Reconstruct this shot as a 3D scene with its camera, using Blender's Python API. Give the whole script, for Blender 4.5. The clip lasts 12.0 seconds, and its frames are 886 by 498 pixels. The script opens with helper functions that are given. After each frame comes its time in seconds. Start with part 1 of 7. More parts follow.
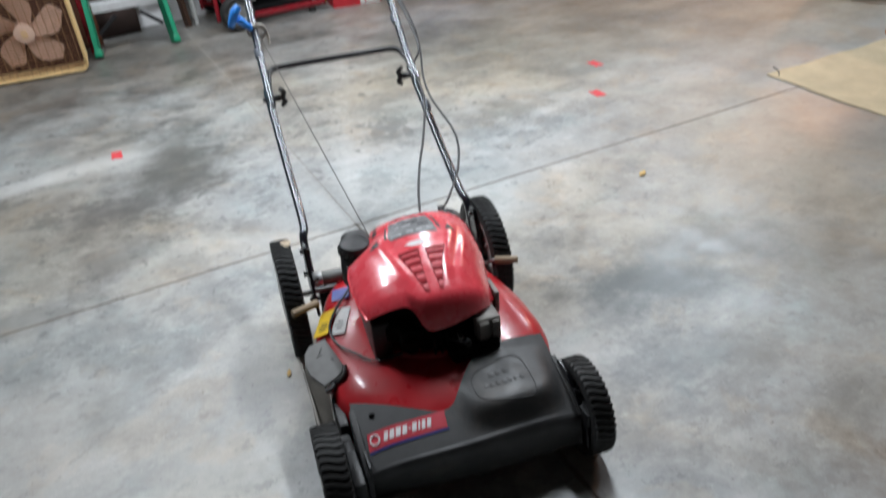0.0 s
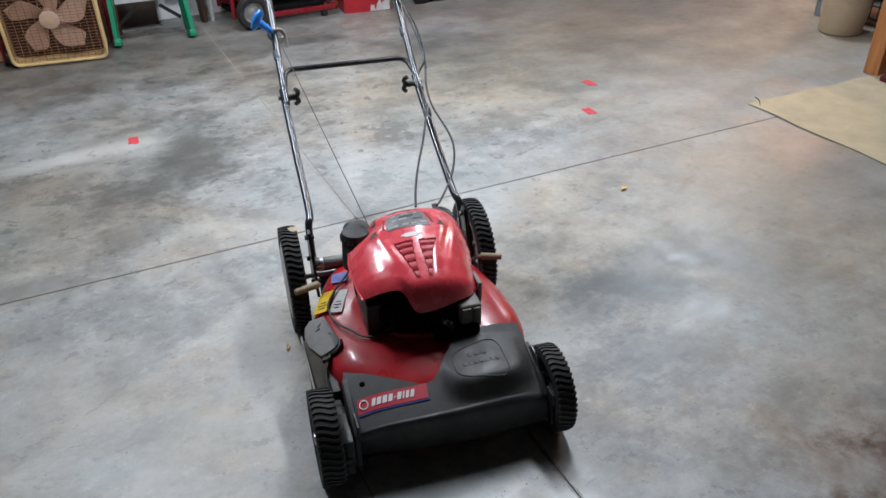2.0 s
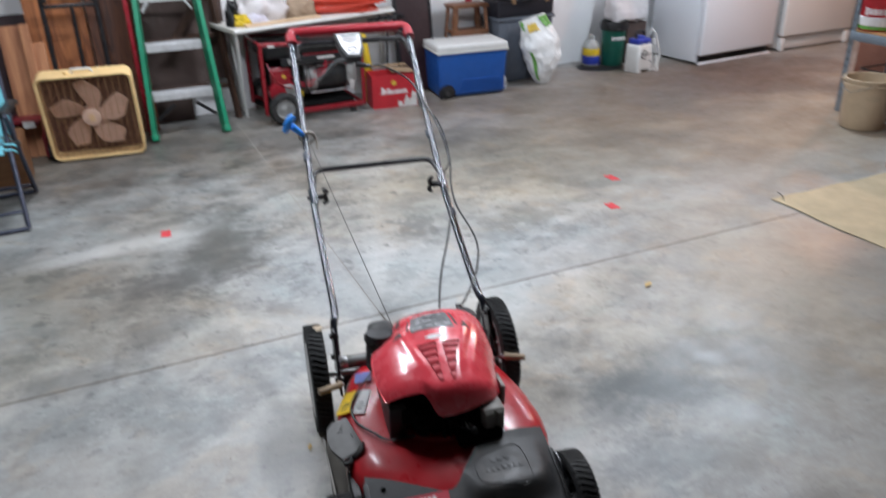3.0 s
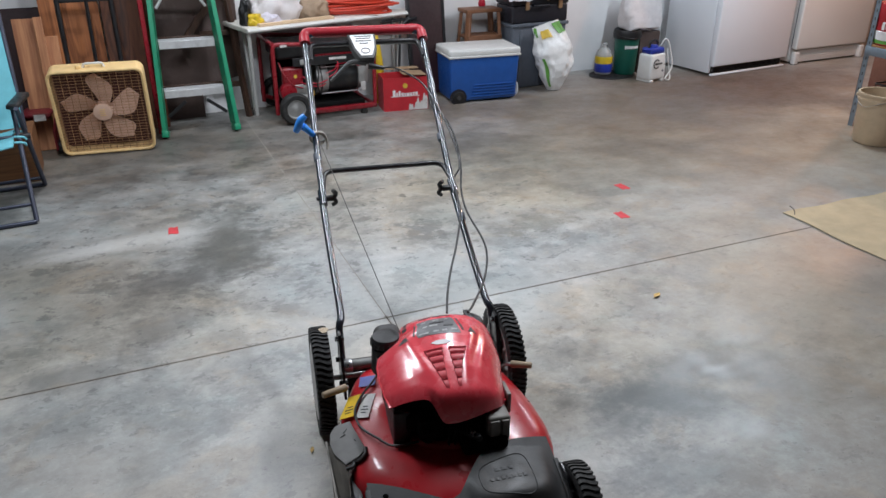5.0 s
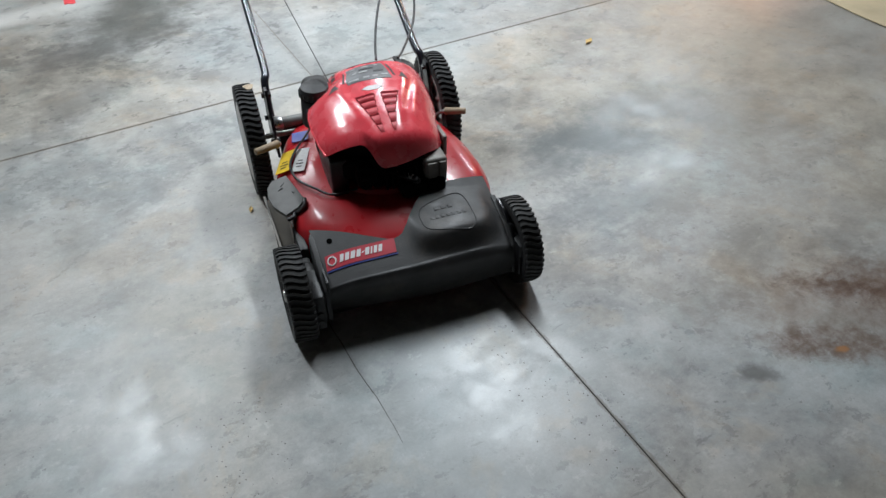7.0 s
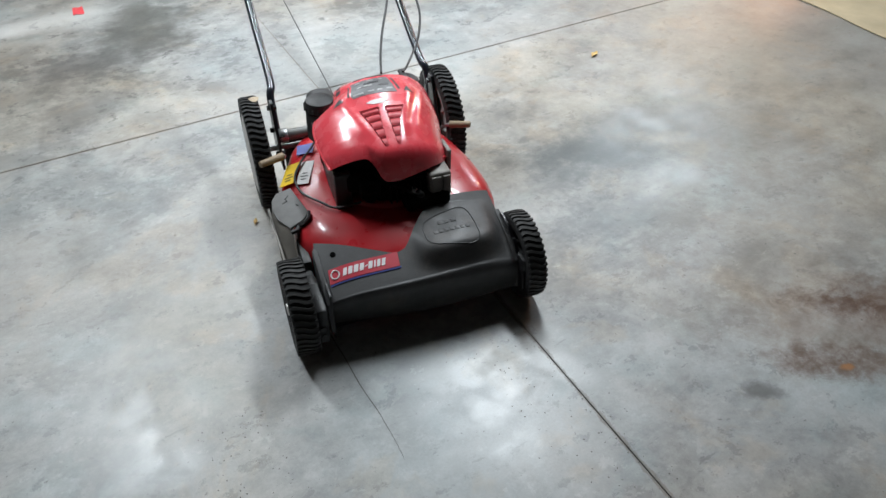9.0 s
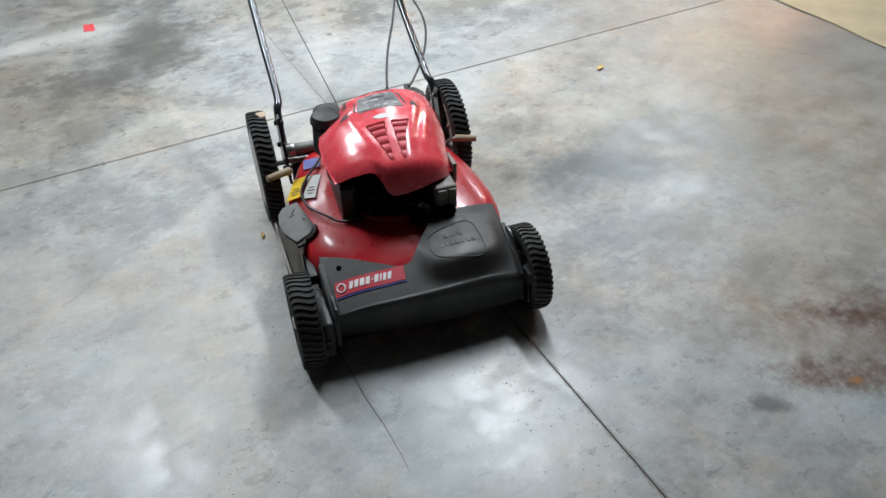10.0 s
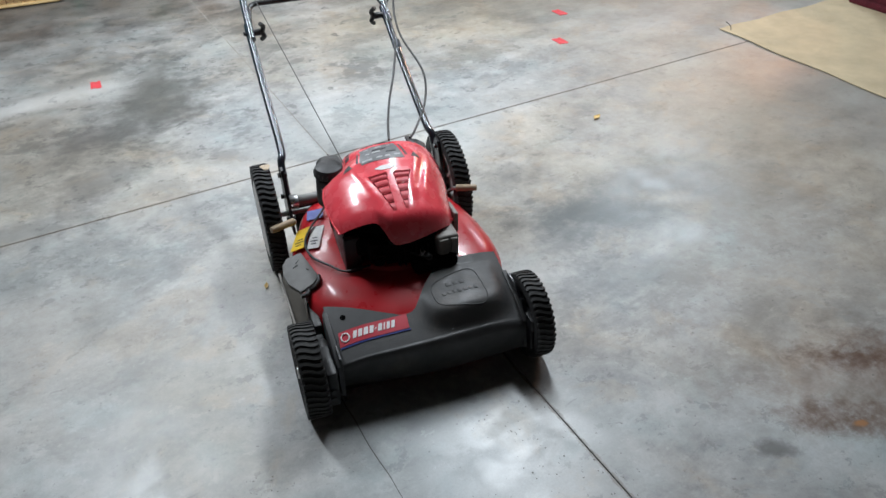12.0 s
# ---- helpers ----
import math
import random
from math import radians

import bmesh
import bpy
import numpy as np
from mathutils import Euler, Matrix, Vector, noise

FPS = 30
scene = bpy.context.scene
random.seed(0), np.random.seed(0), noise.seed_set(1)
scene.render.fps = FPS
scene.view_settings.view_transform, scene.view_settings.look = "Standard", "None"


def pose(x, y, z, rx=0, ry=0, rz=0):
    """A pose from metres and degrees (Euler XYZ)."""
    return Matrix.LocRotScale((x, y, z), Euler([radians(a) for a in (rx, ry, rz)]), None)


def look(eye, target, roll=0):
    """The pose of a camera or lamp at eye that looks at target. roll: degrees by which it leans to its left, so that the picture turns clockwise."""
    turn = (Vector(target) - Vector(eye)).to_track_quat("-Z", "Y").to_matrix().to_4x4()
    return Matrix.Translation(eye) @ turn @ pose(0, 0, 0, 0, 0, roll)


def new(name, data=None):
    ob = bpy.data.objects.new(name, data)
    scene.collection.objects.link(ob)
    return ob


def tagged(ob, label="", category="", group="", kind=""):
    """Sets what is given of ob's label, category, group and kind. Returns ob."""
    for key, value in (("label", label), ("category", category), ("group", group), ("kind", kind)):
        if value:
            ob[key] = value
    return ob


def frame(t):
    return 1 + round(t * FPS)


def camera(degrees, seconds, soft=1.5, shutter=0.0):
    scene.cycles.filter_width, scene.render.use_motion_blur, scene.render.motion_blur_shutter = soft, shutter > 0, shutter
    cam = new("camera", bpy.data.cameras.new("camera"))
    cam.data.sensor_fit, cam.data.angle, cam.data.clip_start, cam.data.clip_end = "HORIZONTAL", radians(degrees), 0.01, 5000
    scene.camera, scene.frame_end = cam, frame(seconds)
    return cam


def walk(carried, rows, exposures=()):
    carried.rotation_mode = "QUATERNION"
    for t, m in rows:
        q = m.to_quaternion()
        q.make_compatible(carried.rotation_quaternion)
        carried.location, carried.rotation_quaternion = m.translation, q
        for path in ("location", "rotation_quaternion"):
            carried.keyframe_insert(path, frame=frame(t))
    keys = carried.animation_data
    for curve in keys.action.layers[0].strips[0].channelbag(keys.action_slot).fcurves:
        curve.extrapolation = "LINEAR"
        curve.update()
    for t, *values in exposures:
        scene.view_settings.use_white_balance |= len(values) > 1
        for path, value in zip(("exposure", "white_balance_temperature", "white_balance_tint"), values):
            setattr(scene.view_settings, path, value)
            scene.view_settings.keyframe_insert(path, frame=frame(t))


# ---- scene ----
cam = camera(60.3, 12.0, 1.5, 0.7)
PATH = [
    (0, (-0.708, -2.191, 1.327), (0.009, -0.664, 0.253), -4.6),
    (0.5, (-0.734, -2.2, 1.345), (0.037, -0.623, 0.387), -4.3),
    (1, (-0.789, -2.319, 1.394), (-0.039, -0.817, 0.306), -0.4),
    (1.5, (-0.789, -2.348, 1.403), (-0.045, -0.841, 0.318), -0.5),
    (2, (-0.789, -2.369, 1.409), (-0.05, -0.842, 0.349), -0.7),
    (2.5, (-0.793, -2.369, 1.418), (-0.053, -0.834, 0.371), -0.6),
    (2.7, (-0.825, -2.348, 1.456), (-0.071, -0.808, 0.426), -0.6),
    (2.9, (-0.827, -2.369, 1.454), (-0.072, -0.752, 0.552), -0.8),
    (3, (-0.782, -2.365, 1.462), (-0.055, -0.717, 0.593), -1.3),
    (3.2, (-0.779, -2.354, 1.463), (-0.069, -0.68, 0.629), -1.5),
    (4.8, (-0.786, -2.348, 1.465), (-0.072, -0.683, 0.617), -0.1),
    (5, (-0.784, -2.344, 1.455), (-0.068, -0.686, 0.596), 0.1),
    (5.2, (-0.785, -2.342, 1.455), (-0.083, -0.678, 0.593), 0.1),
    (5.5, (-0.787, -2.338, 1.455), (-0.07, -0.684, 0.59), 0.2),
    (6, (-0.793, -2.348, 1.416), (-0.067, -0.719, 0.511), 0.8),
    (6.2, (-0.768, -2.319, 1.378), (-0.072, -0.752, 0.349), -1.7),
    (6.3, (-0.798, -2.311, 1.375), (-0.116, -0.813, 0.239), -1.8),
    (6.5, (-0.772, -2.302, 1.311), (-0.095, -0.856, 0.106), -2.5),
    (6.7, (-0.797, -2.284, 1.278), (-0.072, -0.936, -0.009), 0.2),
    (7, (-0.802, -2.371, 1.359), (-0.069, -1.066, 0.032), -0.2),
    (9, (-0.791, -2.365, 1.37), (-0.066, -1.041, 0.059), -0.2),
    (9.5, (-0.786, -2.367, 1.369), (-0.065, -1.031, 0.068), -0.7),
    (10, (-0.786, -2.371, 1.373), (-0.07, -1.016, 0.088), -0.9),
    (10.5, (-0.797, -2.364, 1.381), (-0.065, -1.006, 0.109), -0.2),
    (11, (-0.805, -2.371, 1.383), (-0.053, -1.001, 0.135), -0.5),
    (11.5, (-0.802, -2.386, 1.39), (-0.045, -0.986, 0.179), -1.0),
    (12, (-0.798, -2.383, 1.386), (-0.044, -0.96, 0.201), -1.6),
]
walk(cam, [(t, look(eye, target, roll)) for t, eye, target, roll in PATH],
     [(0, -0.10, 6400, 13), (1.5, -0.12, 6400, 14), (2.0, -0.24, 6350, 15), (3.0, -0.23, 6300, 16), (3.2, -0.34, 6300, 16), (5.0, -0.40, 6400, 15), (6.0, -0.43, 6400, 15), (6.5, -0.26, 6350, 13), (7.0, -0.11, 6400, 11), (9, 0.05, 6450, 11), (10.5, 0.04, 6450, 11), (12, -0.05, 6350, 12)])

# ------------------------------------------------------------------ world and light
world = bpy.data.worlds.new("basement_air")
scene.world = world
world.use_nodes = True
world.node_tree.nodes["Background"].inputs[0].default_value = (0.9, 0.95, 1.0, 1)
world.node_tree.nodes["Background"].inputs[1].default_value = 0.003
scene.view_settings.exposure = 0.0


def area_lamp(name, m, sx, sy, watts, colour):
    d = bpy.data.lights.new(name, "AREA")
    d.shape, d.size, d.size_y, d.energy, d.color = "RECTANGLE", sx, sy, watts, colour
    o = new(name, d)
    o.matrix_basis = m
    return o


CEIL = 2.45
LAMPS = [  # x, y, turn, watts, colour: shop lights hung under the ceiling, all out of view
    (0.85, 0.02, 90, 59, (0.88, 0.96, 1.0)),
    (-1.00, 0.66, 90, 48, (0.88, 0.96, 1.0)),
    # unseen fill lamp added to brighten the clutter along the back wall
    (0.10, 2.10, 0, 36, (0.88, 0.96, 1.0)),
    # placed to light the fridges; the fixture is unseen
    (3.45, 1.60, 90, 62, (0.78, 0.92, 1.0)),
]
for lx, ly, turn, watts, tint in LAMPS:
    area_lamp("unseen_shop_glow", pose(lx, ly, CEIL - 0.145, 0, 0, turn), 1.2, 0.16, watts, tint)
bulb = bpy.data.lights.new("bulb_glow", "POINT")
bulb.energy, bulb.color, bulb.shadow_soft_size = 98, (1.0, 0.56, 0.36), 0.05
new("bulb_glow", bulb).location = (4.9, 1.85, CEIL - 0.22)


# ------------------------------------------------------------------ materials
class Nodes:
    """A small helper that wires one material."""

    def __init__(self, name):
        self.m = bpy.data.materials.new(name)
        self.m.use_nodes = True
        self.t = self.m.node_tree
        self.b = self.t.nodes["Principled BSDF"]

    def add(self, kind, **ins):
        n = self.t.nodes.new(kind)
        for k, v in ins.items():
            sock = n.inputs[k.replace("_", " ")]
            if isinstance(v, bpy.types.NodeSocket):
                self.t.links.new(v, sock)
            else:
                sock.default_value = v
        return n

    def link(self, a, b):
        self.t.links.new(a, b)

    def noise(self, vec, scale, detail=4, rough=0.55, distort=0.0):
        n = self.add("ShaderNodeTexNoise", Scale=scale, Detail=detail, Roughness=rough, Distortion=distort)
        self.link(vec, n.inputs["Vector"])
        return n.outputs["Fac"]

    def ramp(self, fac, stops):
        n = self.t.nodes.new("ShaderNodeValToRGB")
        e = n.color_ramp.elements
        while len(e) < len(stops):
            e.new(0.5)
        for k, (p, c) in enumerate(stops):
            e[k].position, e[k].color = p, c if len(c) == 4 else (*c, 1)
        self.link(fac, n.inputs[0])
        return n.outputs[0]

    def mix(self, fac, a, b, how="MIX"):
        n = self.t.nodes.new("ShaderNodeMix")
        n.data_type, n.blend_type = "RGBA", how
        for v, sock in ((fac, n.inputs[0]), (a, n.inputs[6]), (b, n.inputs[7])):
            if isinstance(v, bpy.types.NodeSocket):
                self.link(v, sock)
            else:
                sock.default_value = v
        return n.outputs[2]

    def math(self, op, a, b=0.0):
        n = self.t.nodes.new("ShaderNodeMath")
        n.operation = op
        for v, sock in ((a, n.inputs[0]), (b, n.inputs[1])):
            if isinstance(v, bpy.types.NodeSocket):
                self.link(v, sock)
            else:
                sock.default_value = v
        return n.outputs[0]

    def span(self, v, a, b, c=0.0, d=1.0, smooth=True):
        n = self.add("ShaderNodeMapRange")
        n.interpolation_type = "SMOOTHSTEP" if smooth else "LINEAR"
        self.link(v, n.inputs[0])
        for k, x in enumerate((a, b, c, d)):
            n.inputs[k + 1].default_value = x
        return n.outputs[0]

    def bump(self, height, strength, dist=0.002):
        n = self.add("ShaderNodeBump", Strength=strength, Distance=dist)
        self.link(height, n.inputs["Height"])
        self.link(n.outputs[0], self.b.inputs["Normal"])


def surface(name, colour, rough=0.5, metal=0.0, vary=0.12, scale=18.0, bump=0.15, dirt=0.0, dirt_colour=(0.12, 0.1, 0.08, 1), stretch=(1, 1, 1), coat=0.0, alpha=1.0, fine=220.0, tone=True):
    """A plain surface with mottling, grain, some dirt and relief."""
    n = Nodes(name)
    co = n.add("ShaderNodeTexCoord").outputs["Object"]
    mp = n.add("ShaderNodeMapping", Scale=stretch)
    n.link(co, mp.inputs["Vector"])
    v = mp.outputs[0]
    big = n.noise(v, scale, 5, 0.6)
    small = n.noise(v, fine, 3, 0.6)
    lo = tuple(c * (1 - vary) for c in colour[:3]) + (1,)
    hi = tuple(min(1, c * (1 + vary)) for c in colour[:3]) + (1,)
    col = n.ramp(big, [(0.3, lo), (0.7, hi)])
    if tone:
        rnd = n.add("ShaderNodeObjectInfo").outputs["Random"]
        col = n.mix(1.0, col, n.ramp(rnd, [(0, (0.95, 0.95, 0.95)), (1, (1, 1, 1))]), "MULTIPLY")
    if dirt:
        d = n.span(n.noise(v, scale * 0.45, 7, 0.7, 0.4), 0.5, 0.72, 0, dirt)
        col = n.mix(d, col, dirt_colour)
    n.link(col, n.b.inputs["Base Color"])
    r = n.span(n.noise(v, scale * 2.3, 4), 0.3, 0.7, max(0.03, rough - 0.08), min(1, rough + 0.1))
    if tone:
        n.link(r, n.b.inputs["Roughness"])
    else:  # smooth factory enamel
        n.b.inputs["Roughness"].default_value = rough
    n.b.inputs["Metallic"].default_value = metal
    n.b.inputs["Coat Weight"].default_value = coat
    n.b.inputs["Coat Roughness"].default_value = 0.12
    n.b.inputs["Alpha"].default_value = alpha
    if bump:
        n.bump(n.math("ADD", small, n.math("MULTIPLY", big, 1.4)), bump)
    return n.m


def wood(name, a, b, along=2, rough=0.55, ring=9.0, bump=0.2):
    """Planed wood with grain that runs along one axis of the piece."""
    n = Nodes(name)
    co = n.add("ShaderNodeTexCoord").outputs["Object"]
    sc = [ring, ring, ring]
    sc[along] = ring * 0.07
    rnd = n.add("ShaderNodeObjectInfo").outputs["Random"]
    shift = n.add("ShaderNodeCombineXYZ")
    for k in range(3):
        n.link(n.math("MULTIPLY", rnd, 7.0 + k), shift.inputs[k])
    mp = n.add("ShaderNodeMapping", Scale=sc)
    n.link(co, mp.inputs["Vector"])
    n.link(shift.outputs[0], mp.inputs["Location"])
    g1 = n.noise(mp.outputs[0], 2.2, 6, 0.65, 1.6)
    g2 = n.noise(mp.outputs[0], 11.0, 3, 0.6, 0.3)
    f = n.math("ADD", n.math("MULTIPLY", g1, 0.75), n.math("MULTIPLY", g2, 0.25))
    n.link(n.ramp(f, [(0.37, a), (0.5, tuple((x + y) / 2 for x, y in zip(a, b))), (0.62, b)]), n.b.inputs["Base Color"])
    n.b.inputs["Roughness"].default_value = rough
    n.bump(g2, bump, 0.001)
    return n.m


def plywood(name, a, b, seed, rough=0.45):
    """Rotary-cut veneer: wide arched figure that runs up the sheet, with a few knots."""
    n = Nodes(name)
    co = n.add("ShaderNodeTexCoord").outputs["Object"]
    mp = n.add("ShaderNodeMapping", Scale=(4.2, 1.0, 0.62), Location=(seed, seed * 0.7, seed * 1.3))
    n.link(co, mp.inputs["Vector"])
    form = n.noise(mp.outputs[0], 1.3, 3, 0.5, 0.9)
    rings = n.math("SINE", n.math("MULTIPLY", form, 74.0))
    mp2 = n.add("ShaderNodeMapping", Scale=(90.0, 10.0, 3.0))
    n.link(co, mp2.inputs["Vector"])
    pores = n.noise(mp2.outputs[0], 1.0, 4, 0.65)
    f = n.math("ADD", n.math("MULTIPLY", rings, 0.08), n.math("ADD", n.math("MULTIPLY", form, 0.9), n.math("MULTIPLY", pores, 0.35)))
    n.link(n.ramp(f, [(0.38, a), (0.62, tuple((x + y) / 2 for x, y in zip(a, b))), (0.86, b)]), n.b.inputs["Base Color"])
    n.b.inputs["Roughness"].default_value = rough
    n.bump(pores, 0.15, 0.0008)
    return n.m


def concrete():
    n = Nodes("trowelled_concrete")
    p = n.add("ShaderNodeNewGeometry").outputs["Position"]
    warp = n.add("ShaderNodeTexNoise", Scale=3.4, Detail=6.0, Roughness=0.62)
    n.link(p, warp.inputs["Vector"])
    wv = n.add("ShaderNodeVectorMath")
    wv.operation = "MULTIPLY_ADD"
    n.link(warp.outputs["Color"], wv.inputs[0])
    wv.inputs[1].default_value = (0.06, 0.06, 0.0)
    n.link(p, wv.inputs[2])
    q = wv.outputs[0]
    sx = n.add("ShaderNodeMapping", Scale=(0.92, 1.15, 1.0), Rotation=(0, 0, -0.12))
    n.link(q, sx.inputs["Vector"])
    v = sx.outputs[0]
    cloud = n.noise(v, 1.9, 6, 0.58, 0.0)
    patch = n.noise(v, 5.4, 10, 0.70, 0.0)
    fleck = n.noise(q, 24.0, 9, 0.74, 0.2)
    grain = n.noise(p, 170.0, 3, 0.7)
    f = n.math("ADD", n.math("MULTIPLY", cloud, 0.36), n.math("ADD", n.math("MULTIPLY", patch, 0.40), n.math("MULTIPLY", fleck, 0.24)))
    col = n.ramp(f, [(0.38, (0.215, 0.218, 0.215)), (0.44, (0.292, 0.294, 0.288)), (0.50, (0.372, 0.371, 0.361)), (0.56, (0.440, 0.439, 0.427)), (0.63, (0.515, 0.513, 0.502))])
    # trowel burns: ragged dark places, more of them where the slab is dark at large
    burn = n.noise(v, 4.6, 12, 0.74, 0.0)
    place = n.add("ShaderNodeSeparateXYZ")
    n.link(p, place.inputs[0])
    trodden = n.math("MULTIPLY", n.span(place.outputs[1], -0.6, 0.7, 0.35, 1.0), n.span(place.outputs[0], 1.6, 0.2, 0.45, 1.0))
    more = n.math("MULTIPLY", n.span(cloud, 0.58, 0.42, 0.15, 0.80), trodden)
    col = n.mix(n.math("MULTIPLY", n.span(burn, 0.485, 0.435), more), col, (0.175, 0.180, 0.178, 1))
    scab = n.noise(v, 13.0, 10, 0.74)
    col = n.mix(n.math("MULTIPLY", n.span(scab, 0.430, 0.400), n.span(trodden, 0.2, 1.0, 0.35, 0.8)), col, (0.155, 0.158, 0.156, 1))
    col = n.mix(n.math("MULTIPLY", n.span(scab, 0.590, 0.625, 0.0, 0.35), n.span(place.outputs[0], 0.8, 2.4, 1.0, 0.30)), col, (0.56, 0.555, 0.535, 1))
    # a skin of pale laitance left between them; the slab is finished smoother away to the right
    coarse = n.span(place.outputs[0], 0.8, 2.4, 1.0, 0.30)
    pale = n.noise(v, 7.7, 10, 0.72, 0.1)
    col = n.mix(n.math("MULTIPLY", n.span(pale, 0.555, 0.625, 0.0, 0.36), coarse), col, (0.53, 0.528, 0.512, 1))
    col = n.mix(n.math("MULTIPLY", n.math("SUBTRACT", 1.0, coarse), 0.75), col, (0.372, 0.371, 0.361, 1))
    # short dark drag marks left by the trowel, and thin scratches
    for turn, scale, lo, hi, k in ((0.10, (5.0, 22.0, 1.0), 0.66, 0.70, 0.40), (0.75, (7.0, 34.0, 1.0), 0.68, 0.71, 0.40), (-0.5, (5.5, 46.0, 1.0), 0.69, 0.72, 0.34)):
        mp = n.add("ShaderNodeMapping", Scale=scale, Rotation=(0, 0, turn))
        n.link(q, mp.inputs["Vector"])
        col = n.mix(n.span(n.noise(mp.outputs[0], 1.0, 5, 0.62), lo, hi, 0.0, k), col, (0.135, 0.135, 0.130, 1))
    tint = n.noise(q, 4.2, 6, 0.62, 0.4)
    col = n.mix(n.span(tint, 0.54, 0.64, 0.0, 0.55), col, n.mix(1.0, col, (1.10, 0.97, 0.84, 1), "MULTIPLY"))
    col = n.mix(n.math("MULTIPLY", n.span(tint, 0.46, 0.36, 0.0, 0.5), coarse), col, n.mix(1.0, col, (0.90, 1.0, 1.02, 1), "MULTIPLY"))
    hue = n.noise(q, 0.9, 5, 0.6)
    col = n.mix(n.span(hue, 0.46, 0.62, 0.0, 0.75), col, n.mix(1.0, col, (1.06, 0.97, 0.84, 1), "MULTIPLY"))
    col = n.mix(n.math("MULTIPLY", n.span(hue, 0.50, 0.36, 0.0, 0.6), coarse), col, n.mix(1.0, col, (0.88, 0.98, 1.03, 1), "MULTIPLY"))
    sep = n.add("ShaderNodeSeparateXYZ")
    n.link(q, sep.inputs[0])
    # stains, scrubbed places and painted light: x, y, half length, half width, turn, strength, colour
    for x, y, a, b, turn, k, c in STAINS_AND_LIGHT:
        dx, dy = n.math("SUBTRACT", sep.outputs[0], x + 0.03), n.math("SUBTRACT", sep.outputs[1], y + 0.03)
        ct, st = math.cos(math.radians(turn)), math.sin(math.radians(turn))
        u = n.math("ADD", n.math("MULTIPLY", dx, ct / a), n.math("MULTIPLY", dy, st / a))
        w = n.math("ADD", n.math("MULTIPLY", dx, -st / b), n.math("MULTIPLY", dy, ct / b))
        r = n.math("SQRT", n.math("ADD", n.math("MULTIPLY", u, u), n.math("MULTIPLY", w, w)))
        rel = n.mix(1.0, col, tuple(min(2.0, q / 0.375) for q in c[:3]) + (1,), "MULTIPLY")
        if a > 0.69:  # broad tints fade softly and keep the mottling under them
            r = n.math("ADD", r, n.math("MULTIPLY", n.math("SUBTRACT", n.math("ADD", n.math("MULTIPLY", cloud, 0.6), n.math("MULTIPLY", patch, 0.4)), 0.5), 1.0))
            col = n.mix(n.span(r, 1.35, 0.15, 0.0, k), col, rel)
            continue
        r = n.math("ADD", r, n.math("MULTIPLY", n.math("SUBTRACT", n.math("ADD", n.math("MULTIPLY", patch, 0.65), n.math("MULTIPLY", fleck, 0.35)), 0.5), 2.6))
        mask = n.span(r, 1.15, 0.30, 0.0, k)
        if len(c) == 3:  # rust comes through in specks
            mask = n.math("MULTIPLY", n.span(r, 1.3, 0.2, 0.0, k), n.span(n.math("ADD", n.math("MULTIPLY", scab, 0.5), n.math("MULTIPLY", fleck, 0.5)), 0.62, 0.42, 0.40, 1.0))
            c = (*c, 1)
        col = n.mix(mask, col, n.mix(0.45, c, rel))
    # dirt trodden into both edges of the saw cuts
    raw = n.add("ShaderNodeSeparateXYZ")
    n.link(p, raw.inputs[0])
    for axis in (0, 1):
        d = n.math("SUBTRACT", n.math("ABSOLUTE", raw.outputs[axis]), n.math("MULTIPLY", n.math("SUBTRACT", fleck, 0.38), 0.03))
        near = n.span(raw.outputs[1], 0.03, 0.0, 0.0, 0.55) if axis == 0 else 0.5
        col = n.mix(n.math("MULTIPLY", n.span(d, 0.0050, 0.0005), near), col, (0.150, 0.115, 0.085, 1))
    pits = n.span(n.noise(p, 75.0, 2, 0.5), 0.70, 0.76, 0.0, 0.55)
    col = n.mix(pits, col, (0.09, 0.08, 0.07, 1))
    col = n.mix(n.span(grain, 0.3, 0.75, 0.0, 0.16), col, (0.2, 0.195, 0.185, 1))
    n.link(col, n.b.inputs["Base Color"])
    # a thin worn sealer: polished in places, chalky in others
    n.link(n.span(n.math("ADD", n.math("MULTIPLY", pale, 0.45), n.math("ADD", n.math("MULTIPLY", fleck, 0.25), n.math("MULTIPLY", cloud, 0.30))), 0.40, 0.60, 0.30, 0.50), n.b.inputs["Roughness"])
    n.b.inputs["Specular IOR Level"].default_value = 0.5
    n.bump(n.math("ADD", n.math("MULTIPLY", fleck, 0.9), n.math("MULTIPLY", grain, 0.25)), 0.14, 0.002)
    return n.m


